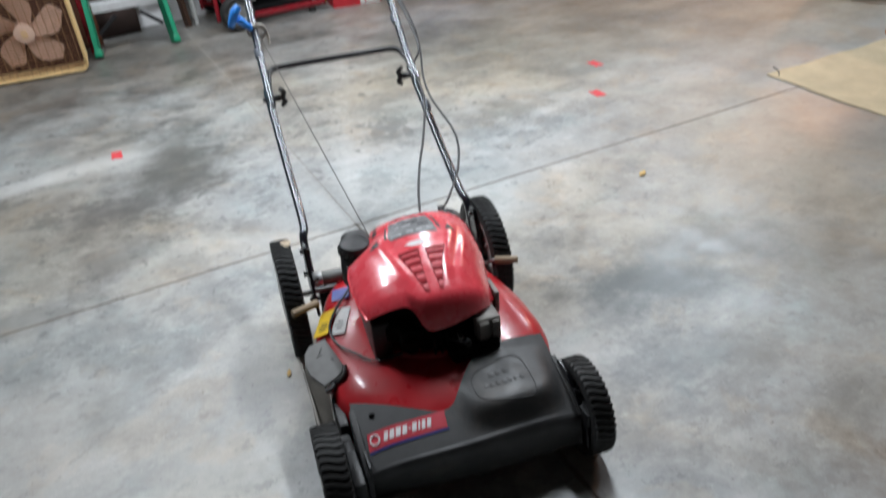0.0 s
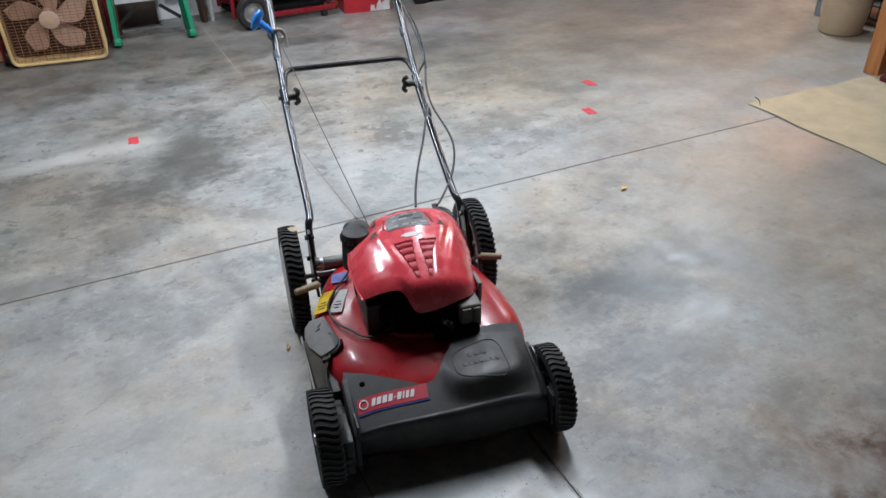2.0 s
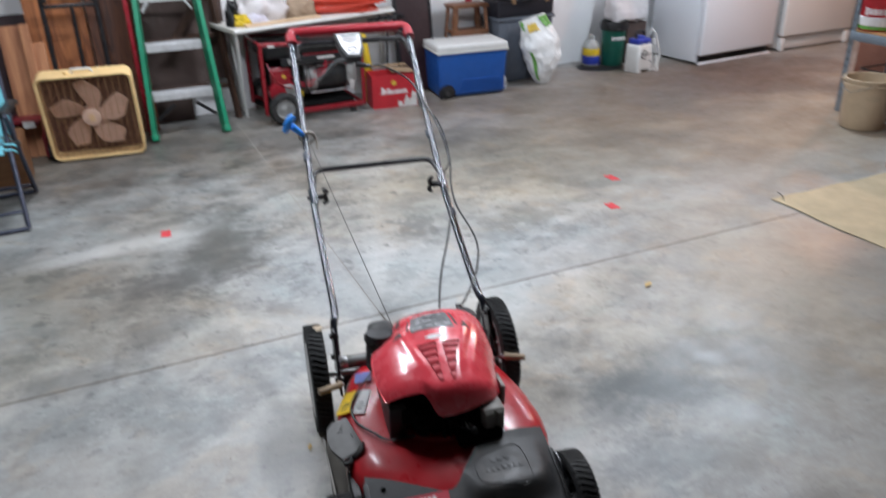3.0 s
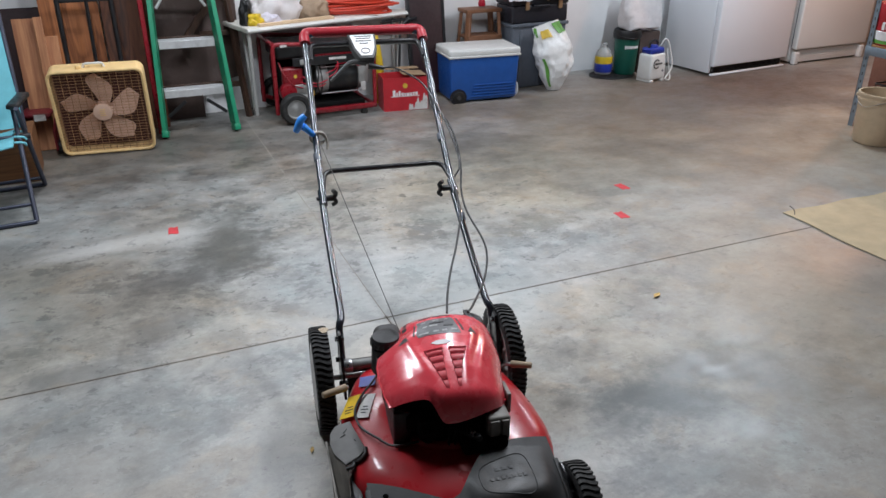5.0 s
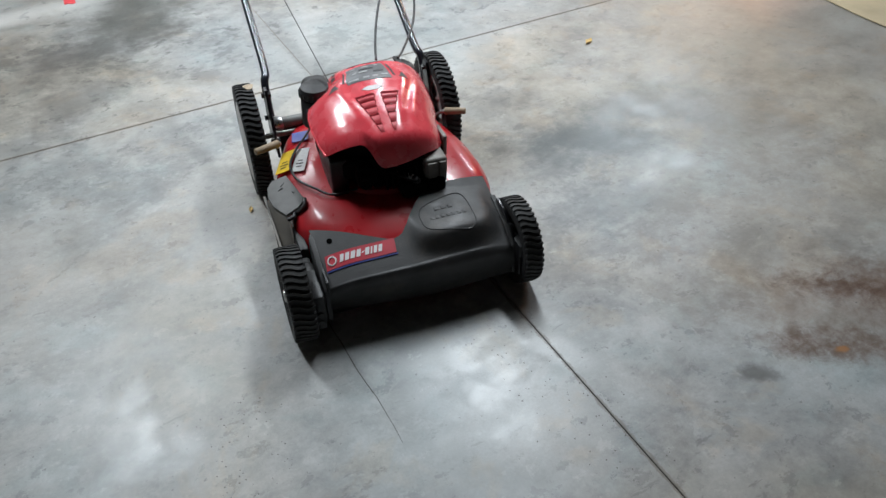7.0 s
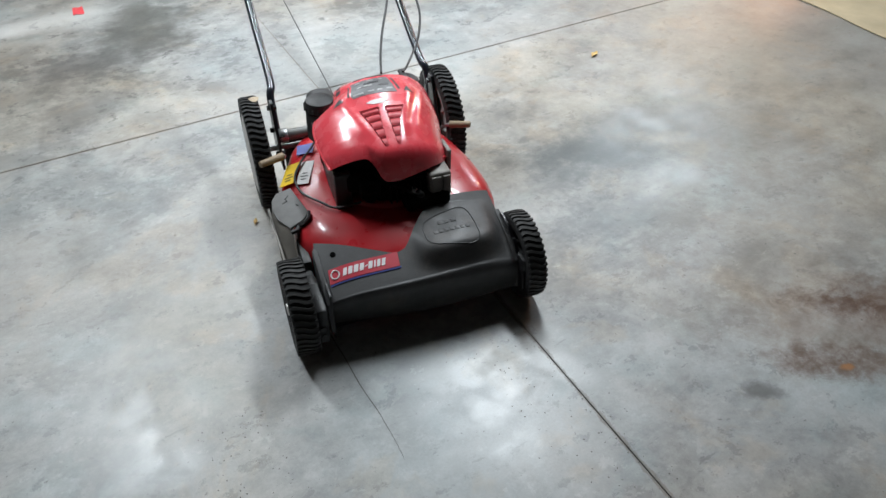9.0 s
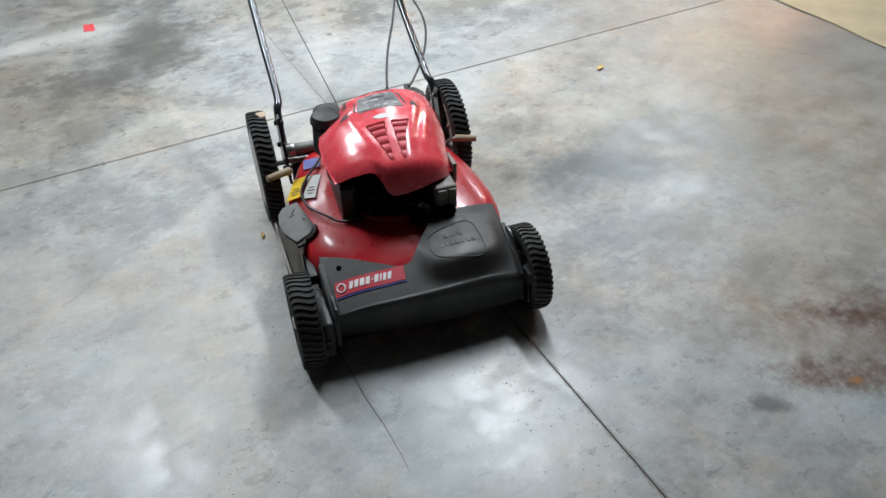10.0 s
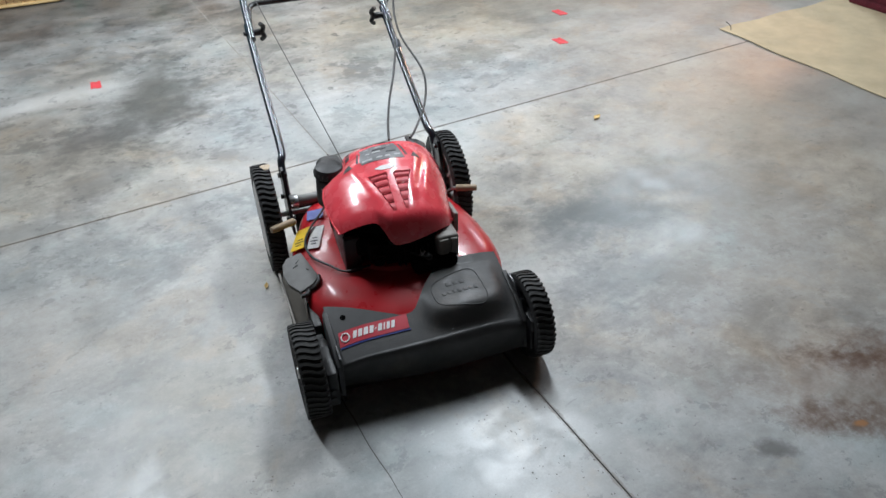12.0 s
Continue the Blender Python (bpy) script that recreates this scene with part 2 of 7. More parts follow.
STAINS_AND_LIGHT = [
    # broad tints of the slab; uneven room light and warm lamp glow painted in
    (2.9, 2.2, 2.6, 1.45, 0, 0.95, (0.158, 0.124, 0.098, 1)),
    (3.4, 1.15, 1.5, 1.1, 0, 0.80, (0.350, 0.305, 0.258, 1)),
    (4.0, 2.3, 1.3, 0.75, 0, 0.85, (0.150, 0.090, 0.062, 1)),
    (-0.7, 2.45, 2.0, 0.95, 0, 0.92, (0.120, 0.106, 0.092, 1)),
    (1.2, 1.30, 1.4, 0.75, 10, 0.80, (0.290, 0.264, 0.212, 1)),
    (-1.0, 1.25, 1.3, 0.80, 5, 0.62, (0.170, 0.166, 0.154, 1)),
    (2.5, 0.95, 1.4, 0.95, 15, 0.85, (0.290, 0.258, 0.215, 1)),
    (-1.30, 0.55, 1.05, 0.66, 5, 0.57, (0.150, 0.146, 0.138, 1)),
    (-1.0, -1.25, 0.80, 0.60, 0, 0.38, (0.52, 0.525, 0.52, 1)),
    (0.95, -0.95, 0.80, 0.50, -25, 0.45, (0.25, 0.25, 0.245, 1)),
    (-0.95, -0.10, 0.80, 0.50, 20, 0.43, (0.228, 0.221, 0.206, 1)),
    (1.15, -0.95, 0.45, 0.30, -20, 0.30, (0.27, 0.255, 0.23, 1)),
    # darker and paler clouds; pale ones round the mower have floor glare painted in
    (0.64, -0.82, 0.34, 0.17, -20, 0.62, (0.165, 0.185, 0.195, 1)),
    (0.60, -0.79, 0.17, 0.09, -20, 0.55, (0.110, 0.125, 0.135, 1)),
    (0.44, -0.86, 0.15, 0.10, 10, 0.50, (0.190, 0.205, 0.212, 1)),
    (0.90, -0.74, 0.24, 0.12, -25, 0.50, (0.185, 0.195, 0.200, 1)),
    (0.50, -1.12, 0.26, 0.13, -20, 0.55, (0.18, 0.195, 0.20, 1)),
    (0.42, -0.45, 0.20, 0.10, 10, 0.45, (0.22, 0.225, 0.22, 1)),
    (-0.45, 0.86, 0.24, 0.46, -10, 0.80, (0.115, 0.112, 0.10, 1)),
    (-0.95, 0.45, 0.30, 0.12, 10, 0.55, (0.16, 0.155, 0.14, 1)),
    (-1.05, 0.05, 0.26, 0.10, 0, 0.60, (0.15, 0.147, 0.138, 1)),
    (-0.78, 0.26, 0.30, 0.12, 12, 0.65, (0.125, 0.122, 0.115, 1)),
    (-0.70, 0.62, 0.28, 0.12, -8, 0.60, (0.115, 0.114, 0.11, 1)),
    (-0.85, 1.08, 0.46, 0.09, 8, 0.80, (0.50, 0.50, 0.49, 1)),
    (-0.62, 1.02, 0.15, 0.13, 0, 0.65, (0.50, 0.50, 0.49, 1)),
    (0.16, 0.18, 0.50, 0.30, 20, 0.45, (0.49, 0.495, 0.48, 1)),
    (0.55, 1.02, 0.30, 0.08, 5, 0.45, (0.17, 0.165, 0.15, 1)),
    (0.95, 0.55, 0.26, 0.12, 0, 0.40, (0.22, 0.20, 0.155, 1)),
    # scrubbed pale concrete, made paler to paint in the lamp's glare
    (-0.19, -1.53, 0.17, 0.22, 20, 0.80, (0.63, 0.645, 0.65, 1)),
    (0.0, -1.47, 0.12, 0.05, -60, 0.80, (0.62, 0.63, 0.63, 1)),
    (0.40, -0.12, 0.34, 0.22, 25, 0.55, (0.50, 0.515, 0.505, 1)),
    (1.60, -0.50, 1.10, 0.85, 10, 0.90, (0.262, 0.228, 0.192, 1)),
    (0.85, -1.45, 0.55, 0.40, 30, 0.40, (0.345, 0.295, 0.24, 1)),
    (-1.05, -0.65, 0.45, 0.35, 30, 0.40, (0.42, 0.385, 0.34, 1)),
    # rust and oil at the near right
    (0.72, -1.72, 0.30, 0.20, -25, 0.50, (0.265, 0.205, 0.165, 1)),
    (0.76, -1.66, 0.17, 0.055, -38, 0.90, (0.125, 0.072, 0.048)),
    (0.55, -1.745, 0.12, 0.050, -25, 0.80, (0.140, 0.085, 0.060)),
    (0.62, -1.80, 0.17, 0.060, -28, 0.75, (0.150, 0.090, 0.062)),
    (0.87, -1.74, 0.25, 0.12, -32, 0.75, (0.150, 0.085, 0.058)),
    (0.585, -1.795, 0.020, 0.012, -20, 0.80, (0.50, 0.24, 0.08, 1)),
    (0.36, -1.755, 0.060, 0.030, -30, 0.75, (0.120, 0.118, 0.112, 1)),
    (0.19, -1.28, 0.12, 0.07, -20, 0.35, (0.24, 0.235, 0.235, 1)),
]

M = {}
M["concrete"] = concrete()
M["joint"] = surface("joint_dirt", (0.085, 0.066, 0.048, 1), 0.9, bump=0.3)
M["pit"] = surface("shallow_pock_marks", (0.14, 0.13, 0.12, 1), 0.9)
M["crack"] = surface("crack_dirt", (0.13, 0.12, 0.105, 1), 0.9, bump=0.3)
M["filler"] = surface("pale_joint_filler", (0.30, 0.28, 0.25, 1), 0.8)
# unseen walls: near-black colour chosen to cut bounced light
M["wall_dark"] = surface("dark_unseen_wall", (0.10, 0.098, 0.095, 1), 0.85, vary=0.1, scale=4)
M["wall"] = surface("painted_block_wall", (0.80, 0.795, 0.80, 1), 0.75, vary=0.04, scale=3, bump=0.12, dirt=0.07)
# unseen ceiling: darkened to keep fill light off the room
M["ceiling"] = surface("dark_unseen_ceiling", (0.10, 0.09, 0.08, 1), 0.85, vary=0.05, scale=3)
M["red_paint"] = surface("red_deck_enamel", (0.50, 0.018, 0.025, 1), 0.33, vary=0.10, scale=9, bump=0.03, dirt=0.28, dirt_colour=(0.20, 0.05, 0.04, 1), coat=0.30)
M["red_hood"] = surface("red_moulded_hood", (0.80, 0.068, 0.090, 1), 0.25, vary=0.08, scale=12, bump=0.04, dirt=0.20, dirt_colour=(0.45, 0.10, 0.09, 1), coat=0.6)
# dark red that paints the shade inside the hood vents
M["vent_shade"] = surface("vent_recess_shade", (0.17, 0.009, 0.013, 1), 0.95, bump=0.0)
M["red_slat"] = surface("matt_red_vent_slat", (0.58, 0.040, 0.055, 1), 0.45, bump=0.03)
M["grey_cover"] = surface("dusty_grey_plastic", (0.052, 0.0515, 0.052, 1), 0.50, vary=0.2, scale=14, bump=0.2, dirt=0.45, dirt_colour=(0.125, 0.105, 0.090, 1))
M["hole"] = surface("screw_hole_shade", (0.004, 0.004, 0.004, 1), 0.95, bump=0.0)
M["black_plastic"] = surface("black_plastic", (0.010, 0.010, 0.011, 1), 0.45, vary=0.2, scale=20, bump=0.12, dirt=0.2)
M["black_metal"] = surface("black_painted_steel", (0.009, 0.009, 0.011, 1), 0.36, metal=0.0, vary=0.2, bump=0.05, dirt=0.12, coat=0.25)
M["engine_black"] = surface("near_black_engine_metal", (0.009, 0.009, 0.009, 1), 0.9, vary=0.3, bump=0.4)
M["steel"] = surface("zinc_plated_steel", (0.50, 0.50, 0.50, 1), 0.34, metal=0.9, vary=0.15, bump=0.06, dirt=0.25)
M["chrome_tube"] = surface("grey_handle_tube", (0.034, 0.038, 0.050, 1), 0.16, metal=0.25, vary=0.06, bump=0.0, dirt=0.0, coat=0.7)
M["tube_grey"] = surface("dull_grey_tube", (0.20, 0.20, 0.19, 1), 0.45, metal=0.3, bump=0.06, dirt=0.3)
M["alloy"] = surface("cast_aluminium", (0.42, 0.42, 0.41, 1), 0.5, metal=0.7, vary=0.12, bump=0.25, dirt=0.3)
M["chute_grey"] = surface("dusty_chute_plastic", (0.165, 0.150, 0.130, 1), 0.6, vary=0.15, bump=0.25, dirt=0.4, dirt_colour=(0.2, 0.18, 0.15, 1))
M["flap_grey"] = surface("worn_flap_plastic", (0.160, 0.157, 0.152, 1), 0.6, vary=0.15, bump=0.2, dirt=0.25, dirt_colour=(0.13, 0.12, 0.11, 1))
M["heat_grey"] = surface("heat_stained_steel", (0.22, 0.205, 0.185, 1), 0.55, metal=0.2, vary=0.2, bump=0.2, dirt=0.35)
M["rubber"] = surface("dusty_tyre_rubber", (0.016, 0.016, 0.016, 1), 0.72, vary=0.25, scale=30, bump=0.4, dirt=0.32, dirt_colour=(0.075, 0.070, 0.062, 1))
M["wheel_white"] = surface("pale_wheel_plastic", (0.48, 0.47, 0.45, 1), 0.5, bump=0.05, dirt=0.4)
M["foam_red"] = surface("red_foam_grip", (0.33, 0.010, 0.020, 1), 0.42, vary=0.08, scale=30, bump=0.08)
M["blue_grip"] = surface("bright_blue_plastic", (0.035, 0.27, 0.82, 1), 0.35, vary=0.08, bump=0.05)
M["dried_mud"] = surface("pale_dried_mud", (0.50, 0.40, 0.29, 1), 0.95, vary=0.25, scale=60, bump=0.6)
M["rope"] = surface("frayed_white_rope", (0.42, 0.38, 0.33, 1), 0.9, vary=0.25, scale=120, bump=0.8)
M["tan_grip"] = surface("tan_lever_sleeve", (0.30, 0.22, 0.14, 1), 0.6, bump=0.2, dirt=0.2)
M["sticker_yellow"] = surface("yellow_sticker", (0.80, 0.52, 0.02, 1), 0.4, bump=0.02, dirt=0.1)
M["sticker_white"] = surface("worn_white_sticker", (0.62, 0.60, 0.58, 1), 0.4, bump=0.02, dirt=0.45)
M["jack_red"] = surface("grimy_dark_red_steel", (0.13, 0.006, 0.012, 1), 0.45, bump=0.1, dirt=0.3)
M["thin_rope"] = surface("grey_starter_rope", (0.11, 0.105, 0.10, 1), 0.9, bump=0.4)
M["grille_tan"] = surface("tan_grille_bar", (0.42, 0.215, 0.11, 1), 0.5)
M["grey_brown"] = surface("dull_grey_brown", (0.088, 0.058, 0.050, 1), 0.8, vary=0.15, scale=5, bump=0.1, dirt=0.25, dirt_colour=(0.3, 0.28, 0.26, 1))
M["sticker_blue"] = surface("blue_sticker", (0.05, 0.07, 0.30, 1), 0.4, bump=0.02)
M["decal_red"] = surface("red_decal", (0.48, 0.03, 0.05, 1), 0.4, bump=0.02)
M["decal_white"] = surface("white_decal", (0.74, 0.72, 0.72, 1), 0.4, bump=0.02)
M["ink"] = surface("dark_print", (0.03, 0.03, 0.03, 1), 0.5, bump=0.0)
M["plate_ink"] = surface("faded_plate_print", (0.42, 0.42, 0.42, 1), 0.5, vary=0.25, scale=90, bump=0.0)
M["plate"] = surface("grey_rating_plate", (0.14, 0.14, 0.145, 1), 0.4, metal=0.0, vary=0.15, scale=60, bump=0.03)
M["cream"] = surface("yellowed_cream_plastic", (0.86, 0.60, 0.28, 1), 0.42, vary=0.1, bump=0.05, dirt=0.15)
M["tan_blade"] = surface("tan_fan_blade", (0.74, 0.49, 0.37, 1), 0.5, vary=0.1, bump=0.03)
M["fan_inside"] = surface("dark_brown_fan_inside", (0.050, 0.011, 0.012, 1), 0.7, bump=0.05)
M["green_frp"] = surface("green_fibreglass_rail", (0.008, 0.25, 0.130, 1), 0.38, vary=0.1, bump=0.08, dirt=0.12)
M["alu_tread"] = surface("ribbed_aluminium_tread", (0.66, 0.66, 0.67, 1), 0.45, metal=0.45, vary=0.1, bump=0.15, dirt=0.2)
M["white_plastic"] = surface("white_plastic", (0.72, 0.72, 0.70, 1), 0.42, vary=0.05, bump=0.06, dirt=0.1)
M["white_enamel"] = surface("white_appliance_enamel", (0.84, 0.86, 0.90, 1), 0.30, vary=0.015, scale=2, bump=0.0, dirt=0.0, tone=False)
M["white_enamel_old"] = surface("aged_appliance_enamel", (0.80, 0.78, 0.75, 1), 0.32, vary=0.015, scale=2, bump=0.0, dirt=0.0, tone=False)
M["cooler_blue"] = surface("blue_cooler_plastic", (0.012, 0.085, 0.34, 1), 0.40, vary=0.08, bump=0.1, dirt=0.06)
M["gen_red"] = surface("red_frame_enamel", (0.25, 0.008, 0.016, 1), 0.32, vary=0.08, bump=0.04, dirt=0.1, coat=0.3)
M["carton_red"] = surface("red_printed_card", (0.48, 0.02, 0.03, 1), 0.45, vary=0.1, bump=0.1)
M["card"] = surface("brown_card", (0.33, 0.22, 0.13, 1), 0.8, vary=0.12, bump=0.2)
M["rust_card"] = surface("reddish_brown_card", (0.16, 0.060, 0.036, 1), 0.8, vary=0.12, bump=0.2)
M["grey_tote"] = surface("grey_tote_plastic", (0.10, 0.115, 0.14, 1), 0.55, vary=0.08, bump=0.1)
M["navy"] = surface("black_tool_case_plastic", (0.012, 0.012, 0.018, 1), 0.5, vary=0.1, bump=0.1)
M["tan"] = surface("tan_latch", (0.28, 0.17, 0.09, 1), 0.5)
M["bag_white"] = surface("creased_white_sack", (0.78, 0.78, 0.77, 1), 0.26, vary=0.06, scale=14, bump=0.8, fine=60, dirt=0.1)
M["bag_green"] = surface("green_sack_print", (0.12, 0.34, 0.06, 1), 0.4, bump=0.3, fine=60)
M["bag_yellow"] = surface("yellow_sack_print", (0.62, 0.42, 0.05, 1), 0.4, bump=0.3, fine=60)
M["green_bucket"] = surface("dark_green_bucket", (0.006, 0.10, 0.07, 1), 0.42, vary=0.08, bump=0.06)
M["film_bag"] = surface("cloudy_plastic_bag", (0.68, 0.64, 0.64, 1), 0.35, vary=0.08, scale=16, bump=1.0, fine=45)
M["yellow"] = surface("yellow_plastic", (0.66, 0.46, 0.02, 1), 0.4, bump=0.05)
M["blue_plastic"] = surface("dark_blue_plastic", (0.015, 0.035, 0.30, 1), 0.35, bump=0.05)
M["beige"] = surface("beige_bucket_plastic", (0.52, 0.40, 0.27, 1), 0.45, vary=0.06, bump=0.06, dirt=0.2)
M["shelf_grey"] = surface("blue_grey_shelf_steel", (0.20, 0.24, 0.28, 1), 0.45, metal=0.3, vary=0.08, bump=0.05, dirt=0.1)
M["turquoise"] = surface("turquoise_sling_fabric", (0.16, 0.50, 0.58, 1), 0.85, vary=0.08, bump=0.5, fine=400)
M["chair_grey"] = surface("grey_chair_tube", (0.050, 0.057, 0.085, 1), 0.4, metal=0.3, bump=0.05)
M["orange_cord"] = surface("orange_extension_cord", (0.64, 0.055, 0.025, 1), 0.5, vary=0.1, bump=0.1)
M["tape"] = surface("red_floor_tape", (0.62, 0.05, 0.06, 1), 0.55, vary=0.12, bump=0.2, dirt=0.15)
M["leaf"] = surface("dry_leaf", (0.62, 0.42, 0.16, 1), 0.8)
M["mat"] = surface("worn_tan_mat", (0.52, 0.415, 0.265, 1), 0.85, vary=0.14, scale=6, bump=0.5, dirt=0.3, dirt_colour=(0.30, 0.25, 0.17, 1), fine=320)
M["carpet"] = surface("dark_red_carpet", (0.10, 0.010, 0.018, 1), 1.0, vary=0.3, scale=30, bump=1.5, fine=260)
M["table_white"] = surface("white_table_laminate", (0.70, 0.67, 0.62, 1), 0.45, vary=0.05, bump=0.05, dirt=0.2)
M["pine"] = wood("pale_pine", (0.31, 0.120, 0.056, 1), (0.52, 0.240, 0.115, 1), 2)
M["pine_pale"] = wood("bleached_pine", (0.58, 0.40, 0.24, 1), (0.76, 0.56, 0.37, 1), 0)
M["post_wood"] = wood("orange_stained_pine", (0.34, 0.12, 0.035, 1), (0.52, 0.22, 0.070, 1), 2, 0.45)
M["panel_wood"] = plywood("brown_stained_panel", (0.16, 0.050, 0.019, 1), (0.62, 0.230, 0.084, 1), 0.4)
M["panel_dark"] = plywood("dark_brown_panel", (0.035, 0.013, 0.008, 1), (0.19, 0.068, 0.032, 1), 2.7, 0.5)
M["dark_wood"] = wood("dark_walnut_stain", (0.035, 0.018, 0.012, 1), (0.085, 0.042, 0.026, 1), 2, 0.5)
M["stool_wood"] = wood("reddish_stool_wood", (0.12, 0.05, 0.025, 1), (0.24, 0.105, 0.05, 1), 0, 0.5)
M["board_wood"] = wood("orange_shelf_board", (0.36, 0.16, 0.06, 1), (0.5, 0.25, 0.1, 1), 1, 0.5)
M["box_wood"] = wood("brown_plywood", (0.11, 0.044, 0.017, 1), (0.22, 0.098, 0.038, 1), 0, 0.55)
M["maroon"] = surface("dark_maroon_board", (0.024, 0.007, 0.009, 1), 0.55, vary=0.2, bump=0.15)
M["cloth"] = surface("pale_lilac_cloth", (0.60, 0.57, 0.64, 1), 0.95, vary=0.1, bump=0.8, fine=120)
M["tan_cloth"] = surface("tan_canvas", (0.36, 0.26, 0.18, 1), 0.95, vary=0.15, bump=0.8, fine=120)
M["red_gloss"] = surface("glossy_red_plastic", (0.42, 0.01, 0.03, 1), 0.3, bump=0.02)
M["clear_jug"] = surface("cloudy_jug_plastic", (0.55, 0.56, 0.55, 1), 0.3, bump=0.05, alpha=0.55)
lampglow = Nodes("fluorescent_tube_glow")
lampglow.b.inputs["Emission Color"].default_value = (0.93, 0.98, 1, 1)
lampglow.b.inputs["Emission Strength"].default_value = 6.0
M["tube_glow"] = lampglow.m
for key, level in (("red_paint", 0.34), ("grey_cover", 0.42), ("engine_black", 0.08), ("hole", 0.0), ("vent_shade", 0.15), ("flap_grey", 0.3)):
    M[key].node_tree.nodes["Principled BSDF"].inputs["Specular IOR Level"].default_value = level


# ------------------------------------------------------------------ mesh tools
def bmx():
    return bmesh.new()


def abox(bm, c, s, bev=0.0, seg=2, m=None):
    """A box at c with sides s, its edges rounded by bev."""
    mm = (m or Matrix()) @ Matrix.Translation(c) @ Matrix.Diagonal((*s, 1))
    r = bmesh.ops.create_cube(bm, size=1.0, matrix=mm)
    if bev:
        es = list({e for v in r["verts"] for e in v.link_edges})
        bmesh.ops.bevel(bm, geom=es, offset=bev, segments=seg, profile=0.5, affect="EDGES")
    return bm


def acyl(bm, p0, p1, r0, r1=None, n=16, bev=0.0):
    p0, p1 = Vector(p0), Vector(p1)
    d = p1 - p0
    mm = Matrix.Translation((p0 + p1) / 2) @ d.to_track_quat("Z", "Y").to_matrix().to_4x4()
    r = bmesh.ops.create_cone(bm, cap_ends=True, segments=n, radius1=r0, radius2=r0 if r1 is None else r1, depth=d.length, matrix=mm)
    if bev:
        es = list({e for v in r["verts"] for e in v.link_edges if any(len(f.verts) > 4 for f in e.link_faces)})
        bmesh.ops.bevel(bm, geom=es, offset=bev, segments=2, profile=0.5, affect="EDGES")
    return bm


def glide(pts, k=6):
    """A smooth line through the points."""
    p = [Vector(a) for a in pts]
    p = [p[0] * 2 - p[1]] + p + [p[-1] * 2 - p[-2]]
    out = []
    for i in range(1, len(p) - 2):
        a, b, c, d = p[i - 1 : i + 3]
        for j in range(k):
            t = j / k
            out.append(0.5 * ((2 * b) + (c - a) * t + (2 * a - 5 * b + 4 * c - d) * t * t + (3 * b - a - 3 * c + d) * t**3))
    return out + [p[-2]]


def bend(pts, r=0.04, k=6):
    """Straight runs with rounded corners."""
    p = [Vector(a) for a in pts]
    out = [p[0]]
    for a, b, c in zip(p, p[1:], p[2:]):
        u, w = (a - b).normalized(), (c - b).normalized()
        q = min(r, (a - b).length / 2.05, (c - b).length / 2.05)
        s, e = b + u * q, b + w * q
        for j in range(k + 1):
            t = j / k
            out.append(s * (1 - t) ** 2 + b * 2 * t * (1 - t) + e * t * t)
    return out + [p[-1]]


def atube(bm, pts, r, n=10, closed=False):
    pts = [Vector(p) for p in pts]
    rings, up = [], None
    for i, p in enumerate(pts):
        if closed:
            d = pts[(i + 1) % len(pts)] - pts[i - 1]
        else:
            d = pts[min(i + 1, len(pts) - 1)] - pts[max(i - 1, 0)]
        d.normalize()
        if up is None:
            up = d.orthogonal().normalized()
        up = (up - d * up.dot(d)).normalized()
        side = d.cross(up)
        rr = r(i / max(1, len(pts) - 1)) if callable(r) else r
        rings.append([bm.verts.new(p + (up * math.cos(a) + side * math.sin(a)) * rr) for a in (2 * math.pi * j / n for j in range(n))])
    pairs = list(zip(rings, rings[1:])) + ([(rings[-1], rings[0])] if closed else [])
    for a, b in pairs:
        for j in range(n):
            bm.faces.new((a[j], a[(j + 1) % n], b[(j + 1) % n], b[j]))
    if not closed:
        bm.faces.new(rings[0][::-1])
        bm.faces.new(rings[-1])
    return bm


def alathe(bm, prof, n=32, m=None):
    """Turns a profile of (radius, height) about z."""
    m = m or Matrix()
    rings = []
    for r, z in prof:
        if r < 1e-5:
            rings.append([bm.verts.new(m @ Vector((0, 0, z)))])
        else:
            rings.append([bm.verts.new(m @ Vector((r * math.cos(a), r * math.sin(a), z))) for a in (2 * math.pi * j / n for j in range(n))])
    for a, b in zip(rings, rings[1:]):
        for j in range(n):
            k = (j + 1) % n
            f = [a[j % len(a)], a[k % len(a)], b[k % len(b)], b[j % len(b)]]
            f = list(dict.fromkeys(f))
            if len(f) > 2:
                bm.faces.new(f)
    return bm


